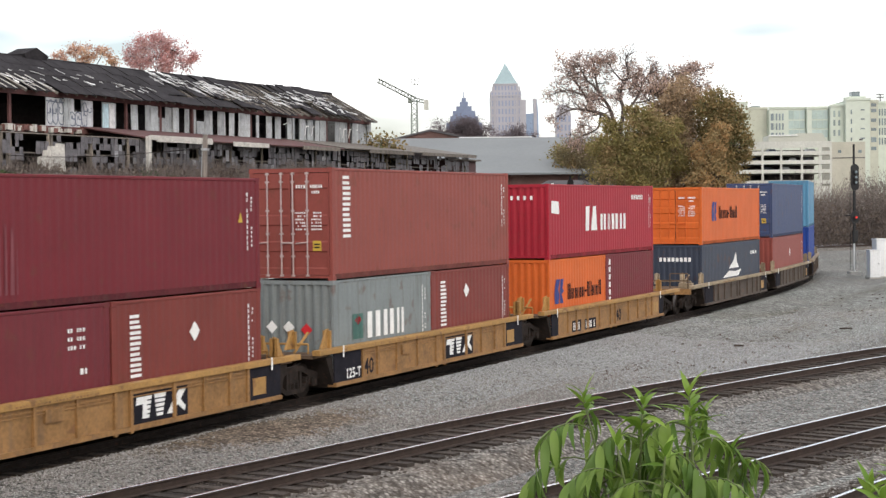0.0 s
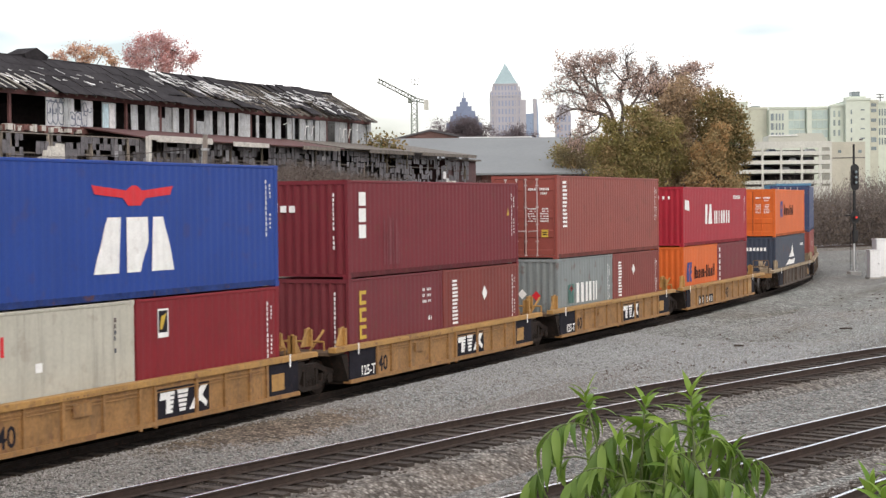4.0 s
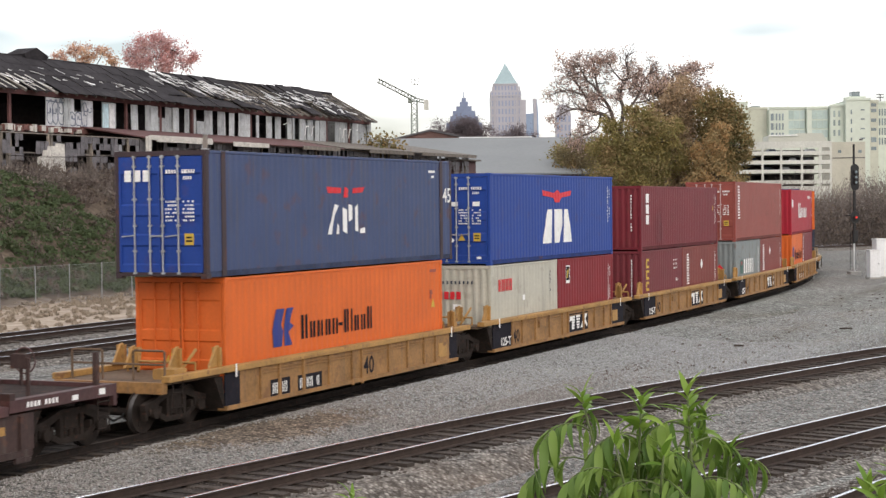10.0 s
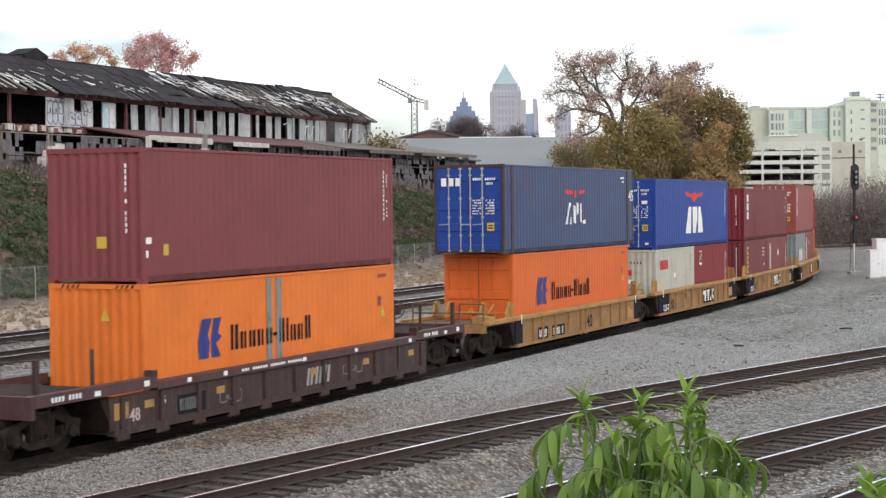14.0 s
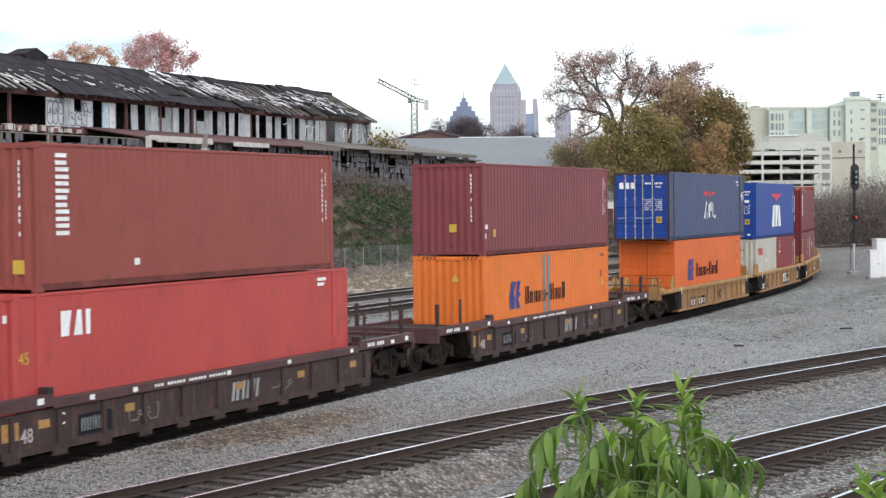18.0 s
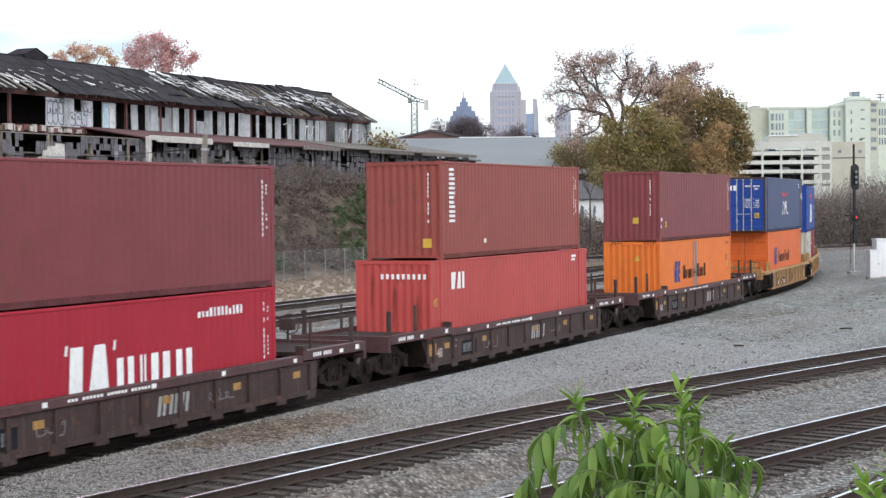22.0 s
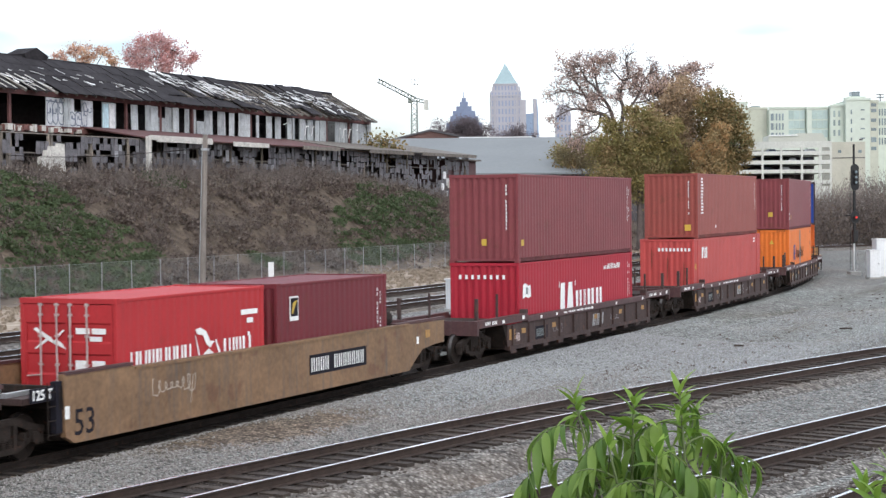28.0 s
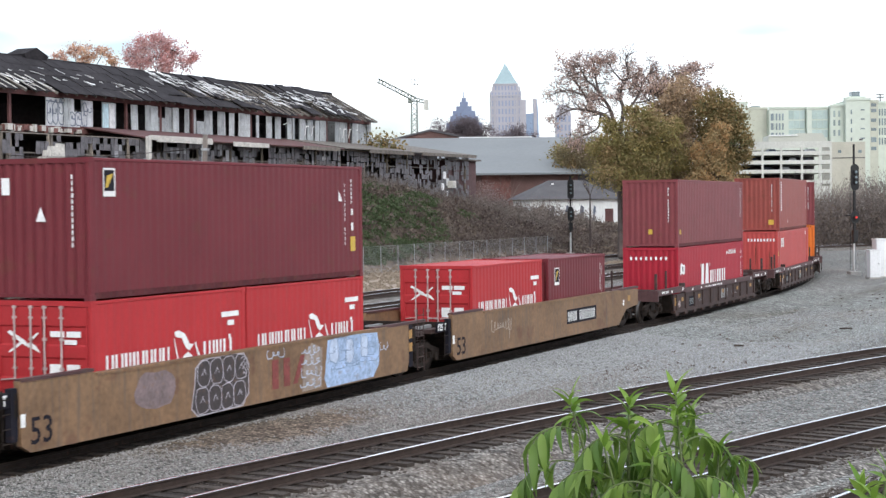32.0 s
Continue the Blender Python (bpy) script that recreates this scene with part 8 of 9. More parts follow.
limb_tree("tall half-bare tree with thin pinkish leaves", 20.7, 158, 0.35, [
    (0.36, [(0.0, -0.4), (0.1, 5.0), (0.0, 10.2), (0.05, 10.8)]), (0.2, [(0.0, 9.8), (0.5, 13.7), (1.3, 16.0), (2.7, 16.5)]), (0.18, [(0.0, 10.2), (-0.5, 13.2), (-0.8, 15.2), (-1.1, 15.9)]),
    (0.14, [(0.4, 12.9), (1.7, 14.2), (2.9, 15.3)]), (0.13, [(-0.4, 12.4), (0.3, 14.4), (0.4, 16.0)]), (0.12, [(-0.5, 13.0), (-1.9, 14.0), (-2.5, 14.9)])], "sparse", 3, 0.11, 47, ln=0.7)
clump_tree("broad tree with olive green leaves", 17.3, 151, 1.2, 5.0, [(-3.1, 0.3, 8.2, 1.6), (-1.4, -0.5, 9.4, 1.9), (0.2, 0.4, 8.0, 2.2), (0.6, 0, 10.6, 1.7), (-0.9, 0.6, 7.0, 2.0), (1.8, -0.4, 9.0, 1.8), (1.3, 0.2, 6.9, 2.1), (-2.4, 0, 6.2, 1.8), (0.2, 0, 5.4, 1.8), (-2.6, 0.4, 10.4, 0.9), (2.9, 0.1, 10.4, 1.0), (-0.6, 0.2, 11.6, 0.9), (3.2, 0.2, 7.4, 1.2)], "olive", 1000, 0.13, 43)
clump_tree("tall tree with dull brown leaves", 20.6, 154, 1.2, 6.5, [(-1.1, 0.4, 12.4, 1.8), (0.6, -0.3, 13.2, 1.8), (1.3, 0.5, 11.3, 2.1), (-0.6, 0.2, 10.5, 2.3), (1.9, -0.4, 9.2, 2.3), (0.4, 0.3, 7.9, 2.3), (2.5, 0.2, 7.4, 1.9), (2.2, 0, 12.9, 1.2), (-0.8, -0.2, 6.4, 2.0), (-1.7, 0.3, 8.6, 1.9), (1.0, 0.6, 5.6, 2.0)], "purple", 950, 0.13, 48)
clump_tree("small tree with rusty orange leaves", 23.4, 149, 1.2, 4.6, [(0.0, 0, 8.6, 1.3), (-0.6, 0.2, 7.2, 1.4), (0.7, 0.1, 9.8, 0.9), (0.4, -0.2, 6.0, 1.3), (-1.3, 0.2, 5.4, 1.2), (-0.2, 0.4, 4.2, 1.3), (1.1, 0.3, 5.0, 1.2), (-1.5, 0.1, 8.0, 0.9)], "mixed", 800, 0.13, 59, r=0.2)
clump_tree("dark green tree with rusty leaves", 24.2, 152, 1.2, 6.0, [(-0.9, 0, 12.2, 1.4), (0.2, 0.4, 12.4, 1.5), (0.6, -0.3, 10.8, 1.7), (1.4, 0.2, 9.8, 1.4), (0.9, 0, 8.5, 1.7), (1.9, 0.3, 7.6, 1.2), (-0.1, -0.2, 7.2, 1.7), (-0.3, 0.1, 9.5, 1.6), (1.2, 0, 6.2, 1.5), (-0.8, 0.3, 5.4, 1.5), (0.4, 0.2, 4.4, 1.6), (1.8, 0.1, 4.9, 1.2), (-1.6, 0.2, 6.6, 1.3), (2.5, 0.1, 9.0, 0.8), (2.0, 0.2, 11.0, 0.8)], "green", 1050, 0.13, 45)
clump_tree("thin brown shrubby tree beside the grey roof", 14.2, 166, 1.2, 4.4, [(-2.6, 0.2, 8.4, 1.2), (-1.4, -0.2, 8.8, 1.5), (0.5, 0.3, 8.4, 1.5), (-1.0, 0, 7.6, 1.3), (0.8, 0, 9.6, 1.0), (0.6, 0.1, 7.2, 1.2)], "shrub", 420, 0.11, 57, r=0.09)
tree("olive tree with yellowing leaves behind the white shed", 18.4, 238, 2.0, 5.6, 2.7, 0.28, 3, "yellow", 20, 0.2, 46, 0.8)
tree("brown tree with thin leaves behind the white shed", 22.6, 240, 2.0, 6.0, 3.0, 0.28, 3, "mixed", 20, 0.24, 49, 0.9)
# autumn trees behind the mill
clump_tree("autumn tree with sparse orange leaves", -39.5, 190, 6.5, 9.5, [(-2.3, 0, 15.1, 1.0), (-0.9, 0.5, 15.8, 1.05), (0.6, -0.4, 15.3, 1.1), (2.4, 0.3, 15.5, 1.0), (3.5, 0, 14.5, 0.9), (0.2, 0.2, 14.4, 1.1), (-3.2, 0, 14.3, 0.8)], "amber", 560, 0.13, 51, "autumn trees behind the mill", 0.2)
clump_tree("autumn tree with sparse red and pink leaves", -30.6, 190, 6.5, 10.0, [(-3.4, 0.2, 15.2, 1.3), (-2.0, -0.4, 16.3, 1.4), (-0.4, 0.3, 16.9, 1.4), (1.3, 0, 15.7, 1.6), (2.7, 0.4, 14.5, 1.3), (-0.8, 0, 15.0, 1.6), (0.6, -0.3, 14.2, 1.5), (-2.6, 0.2, 14.2, 1.2)], "red", 620, 0.13, 53, "autumn trees behind the mill", 0.22)
tree("thin tree with scattered dark leaves beside the mill", -6.2, 172, 5.5, 4.2, 1.7, 0.06, 2, "green", 3, 0.22, 55, 0.5)
# bare trees behind the warehouse roof
for x, y, th, ln, per, sd in ((3.4, 300, 12.6, 3.0, 9, 61), (10.4, 303, 12.0, 2.7, 6, 62), (14.0, 302, 11.6, 2.4, 4, 63), (7.0, 306, 12.4, 2.4, 2, 64), (0.6, 304, 12.4, 2.0, 1, 65)):
    tree("bare purple-brown tree behind the warehouse roof", x, y, 1.5, th, ln, 0.16, 4, "twiggy", per, 0.13, sd, 0.5, group="bare trees behind the warehouse")


def scatter_leaves(spots, n, size, seed, squash=0.8, up=0.0):
    """Clumps of leaves at (x, y, z, radius)."""
    rng = np.random.default_rng(seed)
    S = np.array(spots)
    c = rng.normal(size=(len(S), n, 3))
    c /= np.linalg.norm(c, axis=2)[..., None]
    c *= rng.uniform(0.25, 1.0, (len(S), n, 1)) ** 0.5
    c[..., 2] = abs(c[..., 2]) * squash
    c = c * S[:, None, 3:4] + S[:, None, :3]
    c = c.reshape(-1, 3)
    return quads(c, size, rng, 1.8, up)


def twigs(spots, n, seed, r=0.012, height=1.6):
    """Thin upright sticks in clumps at (x, y, z, radius)."""
    rng = np.random.default_rng(seed)
    segs = []
    for x, y, z, rad in spots:
        for _ in range(n):
            p = np.array([x + rng.normal() * rad * 0.4, y + rng.normal() * rad * 0.4, z - 0.1])
            d = np.array([rng.normal() * 0.35, rng.normal() * 0.35, 1.0])
            q = p + d * rad * height * rng.uniform(0.5, 1.1)
            segs.append((p, q, r, r * 0.4))
            for _ in range(2):
                m = p + (q - p) * rng.uniform(0.35, 0.8)
                e = m + (d + rng.normal(size=3) * 0.6) * rad * 0.5
                segs.append((m, e, r * 0.6, r * 0.25))
    return tubes(segs, 3)


def stuff(name, label, vf, mat, category="plants"):
    ob = new(name, mesh_np(name, *vf, mat))
    return tagged(ob, label, category, kind="stuff")


rng = random.Random(77)


def hill_spots(n, s0, s1, d0, d1, r0, r1, keep=None):
    out = []
    while len(out) < n:
        s, d = rng.uniform(s0, s1), rng.uniform(d0, d1)
        if keep and not keep(s, d):
            continue
        q = yard(s, d)
        out.append((q.x, q.y, land(q.x, q.y), rng.uniform(r0, r1)))
    return out


def green_patch(s, d):
    wob = 0.6 * noise.noise((s * 0.12, d * 0.2, 5.0))
    near = ((s - 48) / 11) ** 2 + ((d - 44) / 8) ** 2
    mid = ((s - 101 - 2.0 * (d - 44)) / 11) ** 2 + ((d - 43) / 6.5) ** 2
    return min(near, mid) < 1.0 + wob or noise.noise((s * 0.09, d * 0.2, 9.0)) > 0.42


brown = hill_spots(1500, 30, 150, 38.5, 51.0, 0.4, 1.15, lambda s, d: not green_patch(s, d) or rng.random() < 0.12)
stuff("brush", "dry brown brush covering the hillside", scatter_leaves(brown, 46, 0.15, 1), LEAF["dead"])
stuff("brush_stems", "grey dry stems standing in the brush", twigs(brown[::2], 7, 2, 0.013, 1.5), M["twig"])
vine = hill_spots(1300, 30, 128, 38.5, 50.5, 0.4, 0.9, green_patch)
stuff("vines", "green vines creeping over the hillside", scatter_leaves(vine, 52, 0.13, 3, 0.6), LEAF["vine"])
crest = hill_spots(330, 55, 140, 47.5, 50.6, 0.5, 1.0)
stuff("crest_weeds", "tall pale weeds along the foot of the mill", scatter_leaves(crest, 30, 0.13, 4, 1.0), LEAF["grey"])
stuff("crest_stems", "tall dry stems along the foot of the mill", twigs(crest, 9, 5, 0.014, 1.9), M["twig"])
low = hill_spots(520, 90, 175, 33.0, 60.0, 0.5, 1.3)
stuff("low_brush", "dull brown brush at the low end of the hill", scatter_leaves(low, 46, 0.17, 6), LEAF["dead"])
bushes = hill_spots(60, 130, 156, 43.0, 52.0, 0.9, 1.9)
stuff("bank_bushes", "tangled brown bushes over the low end of the hill", scatter_leaves(bushes, 190, 0.13, 21, 1.25), LEAF["grey"])
stuff("bank_stems", "bare stems of the bushes", twigs(bushes, 8, 22, 0.02, 1.5), M["twig"])
creep = hill_spots(9, 143.5, 148.5, 53.0, 55.2, 1.2, 1.9)
stuff("reddish_bush", "leafless reddish bush against the end of the mill", scatter_leaves(creep, 240, 0.12, 23, 2.7), LEAF["mauve"])
stuff("reddish_stems", "bare stems of the reddish bush", twigs(creep, 9, 24, 0.02, 2.8), M["twig"])
straw = hill_spots(3400, 5, 150, 24.0, 38.0, 0.08, 0.20)
stuff("straw_grass", "dry straw grass along the fence", scatter_leaves(straw, 26, 0.10, 7, 0.9, 1.5), LEAF["straw"], "grass")


def train_x(y):
    return float(np.interp(y, _y, _x))


thick = [(x, y, land(x, y), rng.uniform(1.8, 3.3)) for x, y in ((rng.uniform(26, 72), rng.uniform(186, 215)) for _ in range(260)) if y > 178 + 0.25 * x and abs(x - train_x(y)) > 4.2]
stuff("thicket", "grey-brown leafless thicket beyond the far line", scatter_leaves(thick, 230, 0.17, 8, 2.1), LEAF["thick"])
tall = [(x, y, land(x, y), rng.uniform(2.3, 3.4) * min(1.0, 0.55 + (x / y - 0.212) * 14)) for x, y in ((rng.uniform(40, 72), rng.uniform(190, 215)) for _ in range(340)) if x / y > 0.212 and abs(x - train_x(y)) > 4.6]
stuff("tall_thicket", "tall hazy grey thicket of fine twigs", scatter_leaves(tall, 330, 0.12, 18, 2.75), LEAF["haze"])
stuff("thicket_stems", "bare grey stems of the thicket", twigs(thick, 14, 9, 0.03, 2.6), M["twig"])
rust_bush = [(x, y, land(x, y), rng.uniform(1.4, 2.4)) for x, y in ((rng.uniform(50, 62), rng.uniform(189, 200)) for _ in range(16))]
stuff("rusty_bushes", "rusty brown bushes in the thicket", scatter_leaves(rust_bush, 140, 0.16, 10, 1.4), LEAF["yellow"])
weeds = hill_spots(90, 10, 60, -8.5, -2.6, 0.05, 0.16)
stuff("trackside_weeds", "small dry weeds in the gravel", scatter_leaves(weeds, 14, 0.035, 11, 0.8, 1.0), LEAF["dead"])
# ---- things in the yard: fence, poles, signals, cabinets, stones ----
M["galv"] = material("galvanised_steel", (0.34, 0.35, 0.36), 0.5, 0.5, dark=0.8)
M["signal_black"] = material("black_signal_paint", (0.014, 0.014, 0.015), 0.6, dark=0.8, bump=0.02)
M["silver"] = material("silver_paint", (0.55, 0.56, 0.56), 0.5, 0.3, dark=0.85)
M["cabinet"] = material("white_cabinet_paint", (0.74, 0.75, 0.75), 0.6, dark=0.9, scale=1, fine=10, streak=0.15)
M["pole_wood"] = material("grey_pole_wood", (0.23, 0.20, 0.175), 0.9, dark=0.65, scale=2, fine=20, bump=0.4, stretch=(6, 6, 0.6))
glow = bpy.data.materials.new("red_signal_light")
glow.use_nodes = True
glow.node_tree.nodes["Principled BSDF"].inputs["Emission Color"].default_value = (1, 0.05, 0.03, 1)
glow.node_tree.nodes["Principled BSDF"].inputs["Emission Strength"].default_value = 0.45
glow.node_tree.nodes["Principled BSDF"].inputs["Base Color"].default_value = (0.3, 0.01, 0.01, 1)

fence = thing("chain_link_fence", "grey chain-link fence at the foot of the hill", "fence", at=YARD)
zf = -0.3
posts = [6 + 3.05 * i for i in range(38)]
for i, s in enumerate(posts):
    bm = bmesh.new()
    rod(bm, (0, 0, -0.3), (0, 0, 2.1), 0.030, 6)
    part("post", bm, M["galv"], fence, at=pose(s, 36.0, zf, 0, (i * 37 % 7 - 3) * 0.5, 0))
bm = bmesh.new()
rod(bm, (posts[0], 36.0, zf + 2.05), (posts[-1], 36.0, zf + 2.05), 0.009, 5)
part("top_rail", bm, M["galv"], fence)
segs = []
s = posts[0]
while s < posts[-1]:
    for sg in (-1, 1):
        segs.append(((s, 36.0, zf + (0.02 if sg > 0 else 2.0)), (s + 1.98, 36.0, zf + (2.0 if sg > 0 else 0.02)), 0.0035, 0.0035))
    s += 0.16
mesh_part = part("wire_mesh", mesh_np("wire_mesh", *tubes(segs, 3), M["galv"]), None, fence)
tagged(mesh_part, "thin diamond wire mesh", kind="stuff")

pole = thing("utility_pole", "grey leaning wooden utility pole beyond the train", "pole", at=Matrix.Translation(yard(14.5, 10.12, -0.4)) @ pose(0, 0, 0, 0, 1.9, 0))
bm = bmesh.new()
rod(bm, (0, 0, 0), (0, 0, 7.75), 0.115, 12, 0.085)
part("shaft", bm, M["pole_wood"], pole)
part("cap", boxes((-0.09, 0.09, -0.09, 0.09, 7.75, 7.79)), M["galv"], pole)
bm = bmesh.new()
rod(bm, (-0.11, -0.06, 2.0), (-0.09, -0.06, 7.4), 0.016, 5)
part("conduit", bm, M["galv"], pole)
part("bracket", boxes((-0.13, 0.13, -0.11, 0.11, 7.2, 7.28)), M["galv"], pole)
wire = thing("overhead_wire", "thin sagging overhead wire from the pole", "wire")
top = yard(14.6, 9.9, 6.9) + Vector((0.25, 0, 0))
far_end = yard(40, 46, 9.3)
pts = [top.lerp(far_end, i / 12) - Vector((0, 0, 0.8 * math.sin(math.pi * i / 12))) for i in range(13)]
part("strand", from_lists("strand", *tube(pts, [0.012] * 13, 4), M["sooty"]), None, wire)

post = thing("marker_post", "white trackside marker post with a dark number", "post", at=Matrix.Translation(yard(55.5, 30.5, -0.35)))
part("board", boxes((-0.16, 0.16, -0.06, 0.06, 0, 1.75)), M["cabinet"], post)
part("cap", boxes((-0.18, 0.18, -0.08, 0.08, 1.75, 1.82)), M["cabinet"], post)


def signal(label, x, y, z, h, heads, turn, boom=0.0):
    o = thing("railway_signal", label, "railway signal", "signals", at=pose(x, y, z, 0, 0, turn))
    part("footing", boxes((-0.38, 0.38, -0.38, 0.38, -0.3, 0.28)), M["concrete"], o, "weathered concrete footing")
    bm = bmesh.new()
    rod(bm, (0, 0, 0.28), (0, 0, 2.2), 0.08, 10)
    part("lower_mast", bm, M["silver"], o, "silver lower mast")
    bm = bmesh.new()
    rod(bm, (0, 0, 2.2), (0, 0, h), 0.075, 10)
    part("mast", bm, M["signal_black"], o)
    part("case", boxes((-0.16, 0.16, -0.32, -0.08, 2.35, 3.1)), M["signal_black"], o)
    for z1, n in heads:
        bm = bmesh.new()
        k = 14
        r, hh = 0.29, 0.24 * n - 0.1
        pts = [(r * math.cos(i * math.pi / (k - 1)), z1 + hh + r * math.sin(i * math.pi / (k - 1))) for i in range(k)] + [(-r * math.cos(i * math.pi / (k - 1)), z1 - hh - r * math.sin(i * math.pi / (k - 1))) for i in range(k)]
        prism(bm, pts, -0.19, -0.15)
        head = part("signal_head", bm, M["signal_black"], o, "black oval backplate")
        for i in range(n):
            zz = z1 + (i - (n - 1) / 2) * 0.36
            bm = bmesh.new()
            rod(bm, (0, -0.20, zz), (0, -0.45, zz + 0.0), 0.13, 12)
            part("hood", bm, M["signal_black"], head)
            bm = bmesh.new()
            rod(bm, (0, -0.44, zz), (0, -0.462, zz), 0.09, 12)
            part("lens", bm, glow if (i == 0 and n == 1) else M["glass_far"], head)
    bm = bmesh.new()
    for sx in (-0.19, 0.19):
        rod(bm, (sx, 0.22, 0.4), (sx, 0.22, h - 1.8), 0.02, 5)
    for i in range(int((h - 2.4) / 0.33)):
        rod(bm, (-0.19, 0.22, 0.6 + i * 0.33), (0.19, 0.22, 0.6 + i * 0.33), 0.014, 5)
    part("ladder", bm, M["signal_black"], o)
    part("platform", boxes((-0.4, 0.4, 0.1, 0.75, 4.1, 4.16)), M["signal_black"], o)
    return o


signal("black railway signal mast with two heads and a silver foot", 28.25, 118.5, -0.3, 9.0, ((6.75, 3), (4.0, 1)), 8)
signal("black railway signal mast with two heads beyond the sidings", 11.85, 160, 0.0, 7.4, ((6.2, 3), (3.9, 2)), 5)
for x, y, w, d, h, lab in ((28.45, 114, 0.72, 0.7, 1.85, "narrow white trackside relay cabinet"), (29.6, 115.5, 1.5, 0.9, 2.55, "tall white trackside relay cabinet")):
    o = thing("relay_cabinet", lab, "cabinet", "relay cabinets", at=pose(x, y, -0.33, 0, 0, 6))
    bm = boxes((-w / 2, w / 2, -d / 2, d / 2, 0.1, h))
    bevel(bm, 0.02)
    part("body", bm, M["cabinet"], o)
    part("base", boxes((-w / 2 - 0.06, w / 2 + 0.06, -d / 2 - 0.06, d / 2 + 0.06, -0.2, 0.1)), M["concrete"], o)
    part("lid", boxes((-w / 2 - 0.04, w / 2 + 0.04, -d / 2 - 0.06, d / 2 + 0.04, h, h + 0.06)), M["cabinet"], o)
    part("door", boxes((-w / 2 + 0.06, w / 2 - 0.06, -d / 2 - 0.015, -d / 2 - 0.001, 0.2, h - 0.1)), M["cabinet"], o)
    part("handle", boxes((w / 2 - 0.16, w / 2 - 0.12, -d / 2 - 0.05, -d / 2 - 0.016, h * 0.5, h * 0.5 + 0.14)), M["galv"], o)
o = thing("trackside_box", "low white trackside equipment box beyond the train", "cabinet", at=pose(1.0, 84.5, -0.33, 0, 0, 30))
bm = boxes((-0.75, 0.75, -0.5, 0.5, 0.08, 1.5))
bevel(bm, 0.02)
part("body", bm, M["cabinet"], o)
part("base", boxes((-0.8, 0.8, -0.55, 0.55, -0.15, 0.08)), M["concrete"], o)
part("lid", boxes((-0.8, 0.8, -0.55, 0.55, 1.5, 1.56)), M["cabinet"], o)
part("door", boxes((-0.68, 0.68, -0.52, -0.505, 0.2, 1.4)), M["cabinet"], o)

# loose stones: crushed rock along the near lines and in the yard
_r = np.random.default_rng(5)


def stone_mesh(name, pts, size, mat, seed):
    """Many small uneven stones."""
    r = np.random.default_rng(seed)
    n = len(pts)
    o8 = np.array([(1, 0, 0), (-1, 0, 0), (0, 1, 0), (0, -1, 0), (0, 0, 1), (0, 0, -1)], float)
    v = o8[None] * r.uniform(0.55, 1.3, (n, 6, 1)) + r.normal(size=(n, 6, 3)) * 0.15
    a = r.uniform(0, 6.28, n)
    ca, sa = np.cos(a), np.sin(a)
    x, y = v[..., 0].copy(), v[..., 1].copy()
    v[..., 0], v[..., 1] = x * ca[:, None] - y * sa[:, None], x * sa[:, None] + y * ca[:, None]
    v *= (size * r.uniform(0.5, 1.5, n))[:, None, None]
    v[..., 2] *= 0.75
    v += np.asarray(pts)[:, None, :]
    f8 = np.array([(0, 2, 4), (2, 1, 4), (1, 3, 4), (3, 0, 4), (2, 0, 5), (1, 2, 5), (3, 1, 5), (0, 3, 5)])
    f = (np.arange(n)[:, None, None] * 6 + f8[None]).reshape(-1, 3)
    return mesh_np(name, v.reshape(-1, 3), f, mat)


M["stone"] = leaf_mat("crushed_stone", [(0.19, 0.178, 0.165), (0.34, 0.325, 0.305), (0.16, 0.142, 0.128), (0.43, 0.415, 0.395), (0.125, 0.11, 0.10)], 0.9, 30.0)
M["stone_pale"] = leaf_mat("pale_crushed_stone", [(0.23, 0.235, 0.24), (0.42, 0.43, 0.43), (0.21, 0.21, 0.21), (0.52, 0.53, 0.53), (0.17, 0.165, 0.165)], 0.9, 30.0)
M["stone_dark"] = leaf_mat("oily_crushed_stone", [(0.050, 0.040, 0.034), (0.09, 0.075, 0.065), (0.065, 0.05, 0.042), (0.14, 0.12, 0.105)], 0.9)


def along(path, n, w0, w1, dz, a, b):
    out = []
    p = path[a:b]
    for _ in range(n):
        i = _r.integers(0, len(p) - 1)
        k = _r.random()
        h = math.atan2(p[i + 1][1] - p[i][1], p[i + 1][0] - p[i][0])
        wv = _r.uniform(w0, w1)
        x, y = p[i][0] + (p[i + 1][0] - p[i][0]) * k - math.sin(h) * wv, p[i][1] + (p[i + 1][1] - p[i][1]) * k + math.cos(h) * wv
        e = max(0.0, abs(wv) - 1.75)
        out.append((x, y, max(p[i][2] + dz - (0.03 if abs(wv) > 1.0 else 0) - e * 0.45, land(x, y) + 0.012)))
    return out


pts = []
for pth in (near_a, near_b, near_c):
    pts += along(pth, 9000, -1.6, 1.6, -0.20, 15, 100)
stuff("bed_stones", "dark oily crushed stones between the ties", (np.zeros((3, 3)), np.array([[0, 1, 2]])), M["stone_dark"], "stones").data = stone_mesh("bed_stones", pts, 0.032, M["stone_dark"], 1)
BED_D, BED_Z = (-5.2, -3.9, -2.7, -1.75, -1.25), (-0.45, -0.27, -0.13, -0.09, -0.20)


def top_of(s, d):
    """Height of the stones beside the main line."""
    q = yard(s, d)
    return q.x, q.y, max(land(q.x, q.y), float(np.interp(d, BED_D, BED_Z)) if -5.2 < d < -1.25 and s < 34 else -9.0) + 0.006


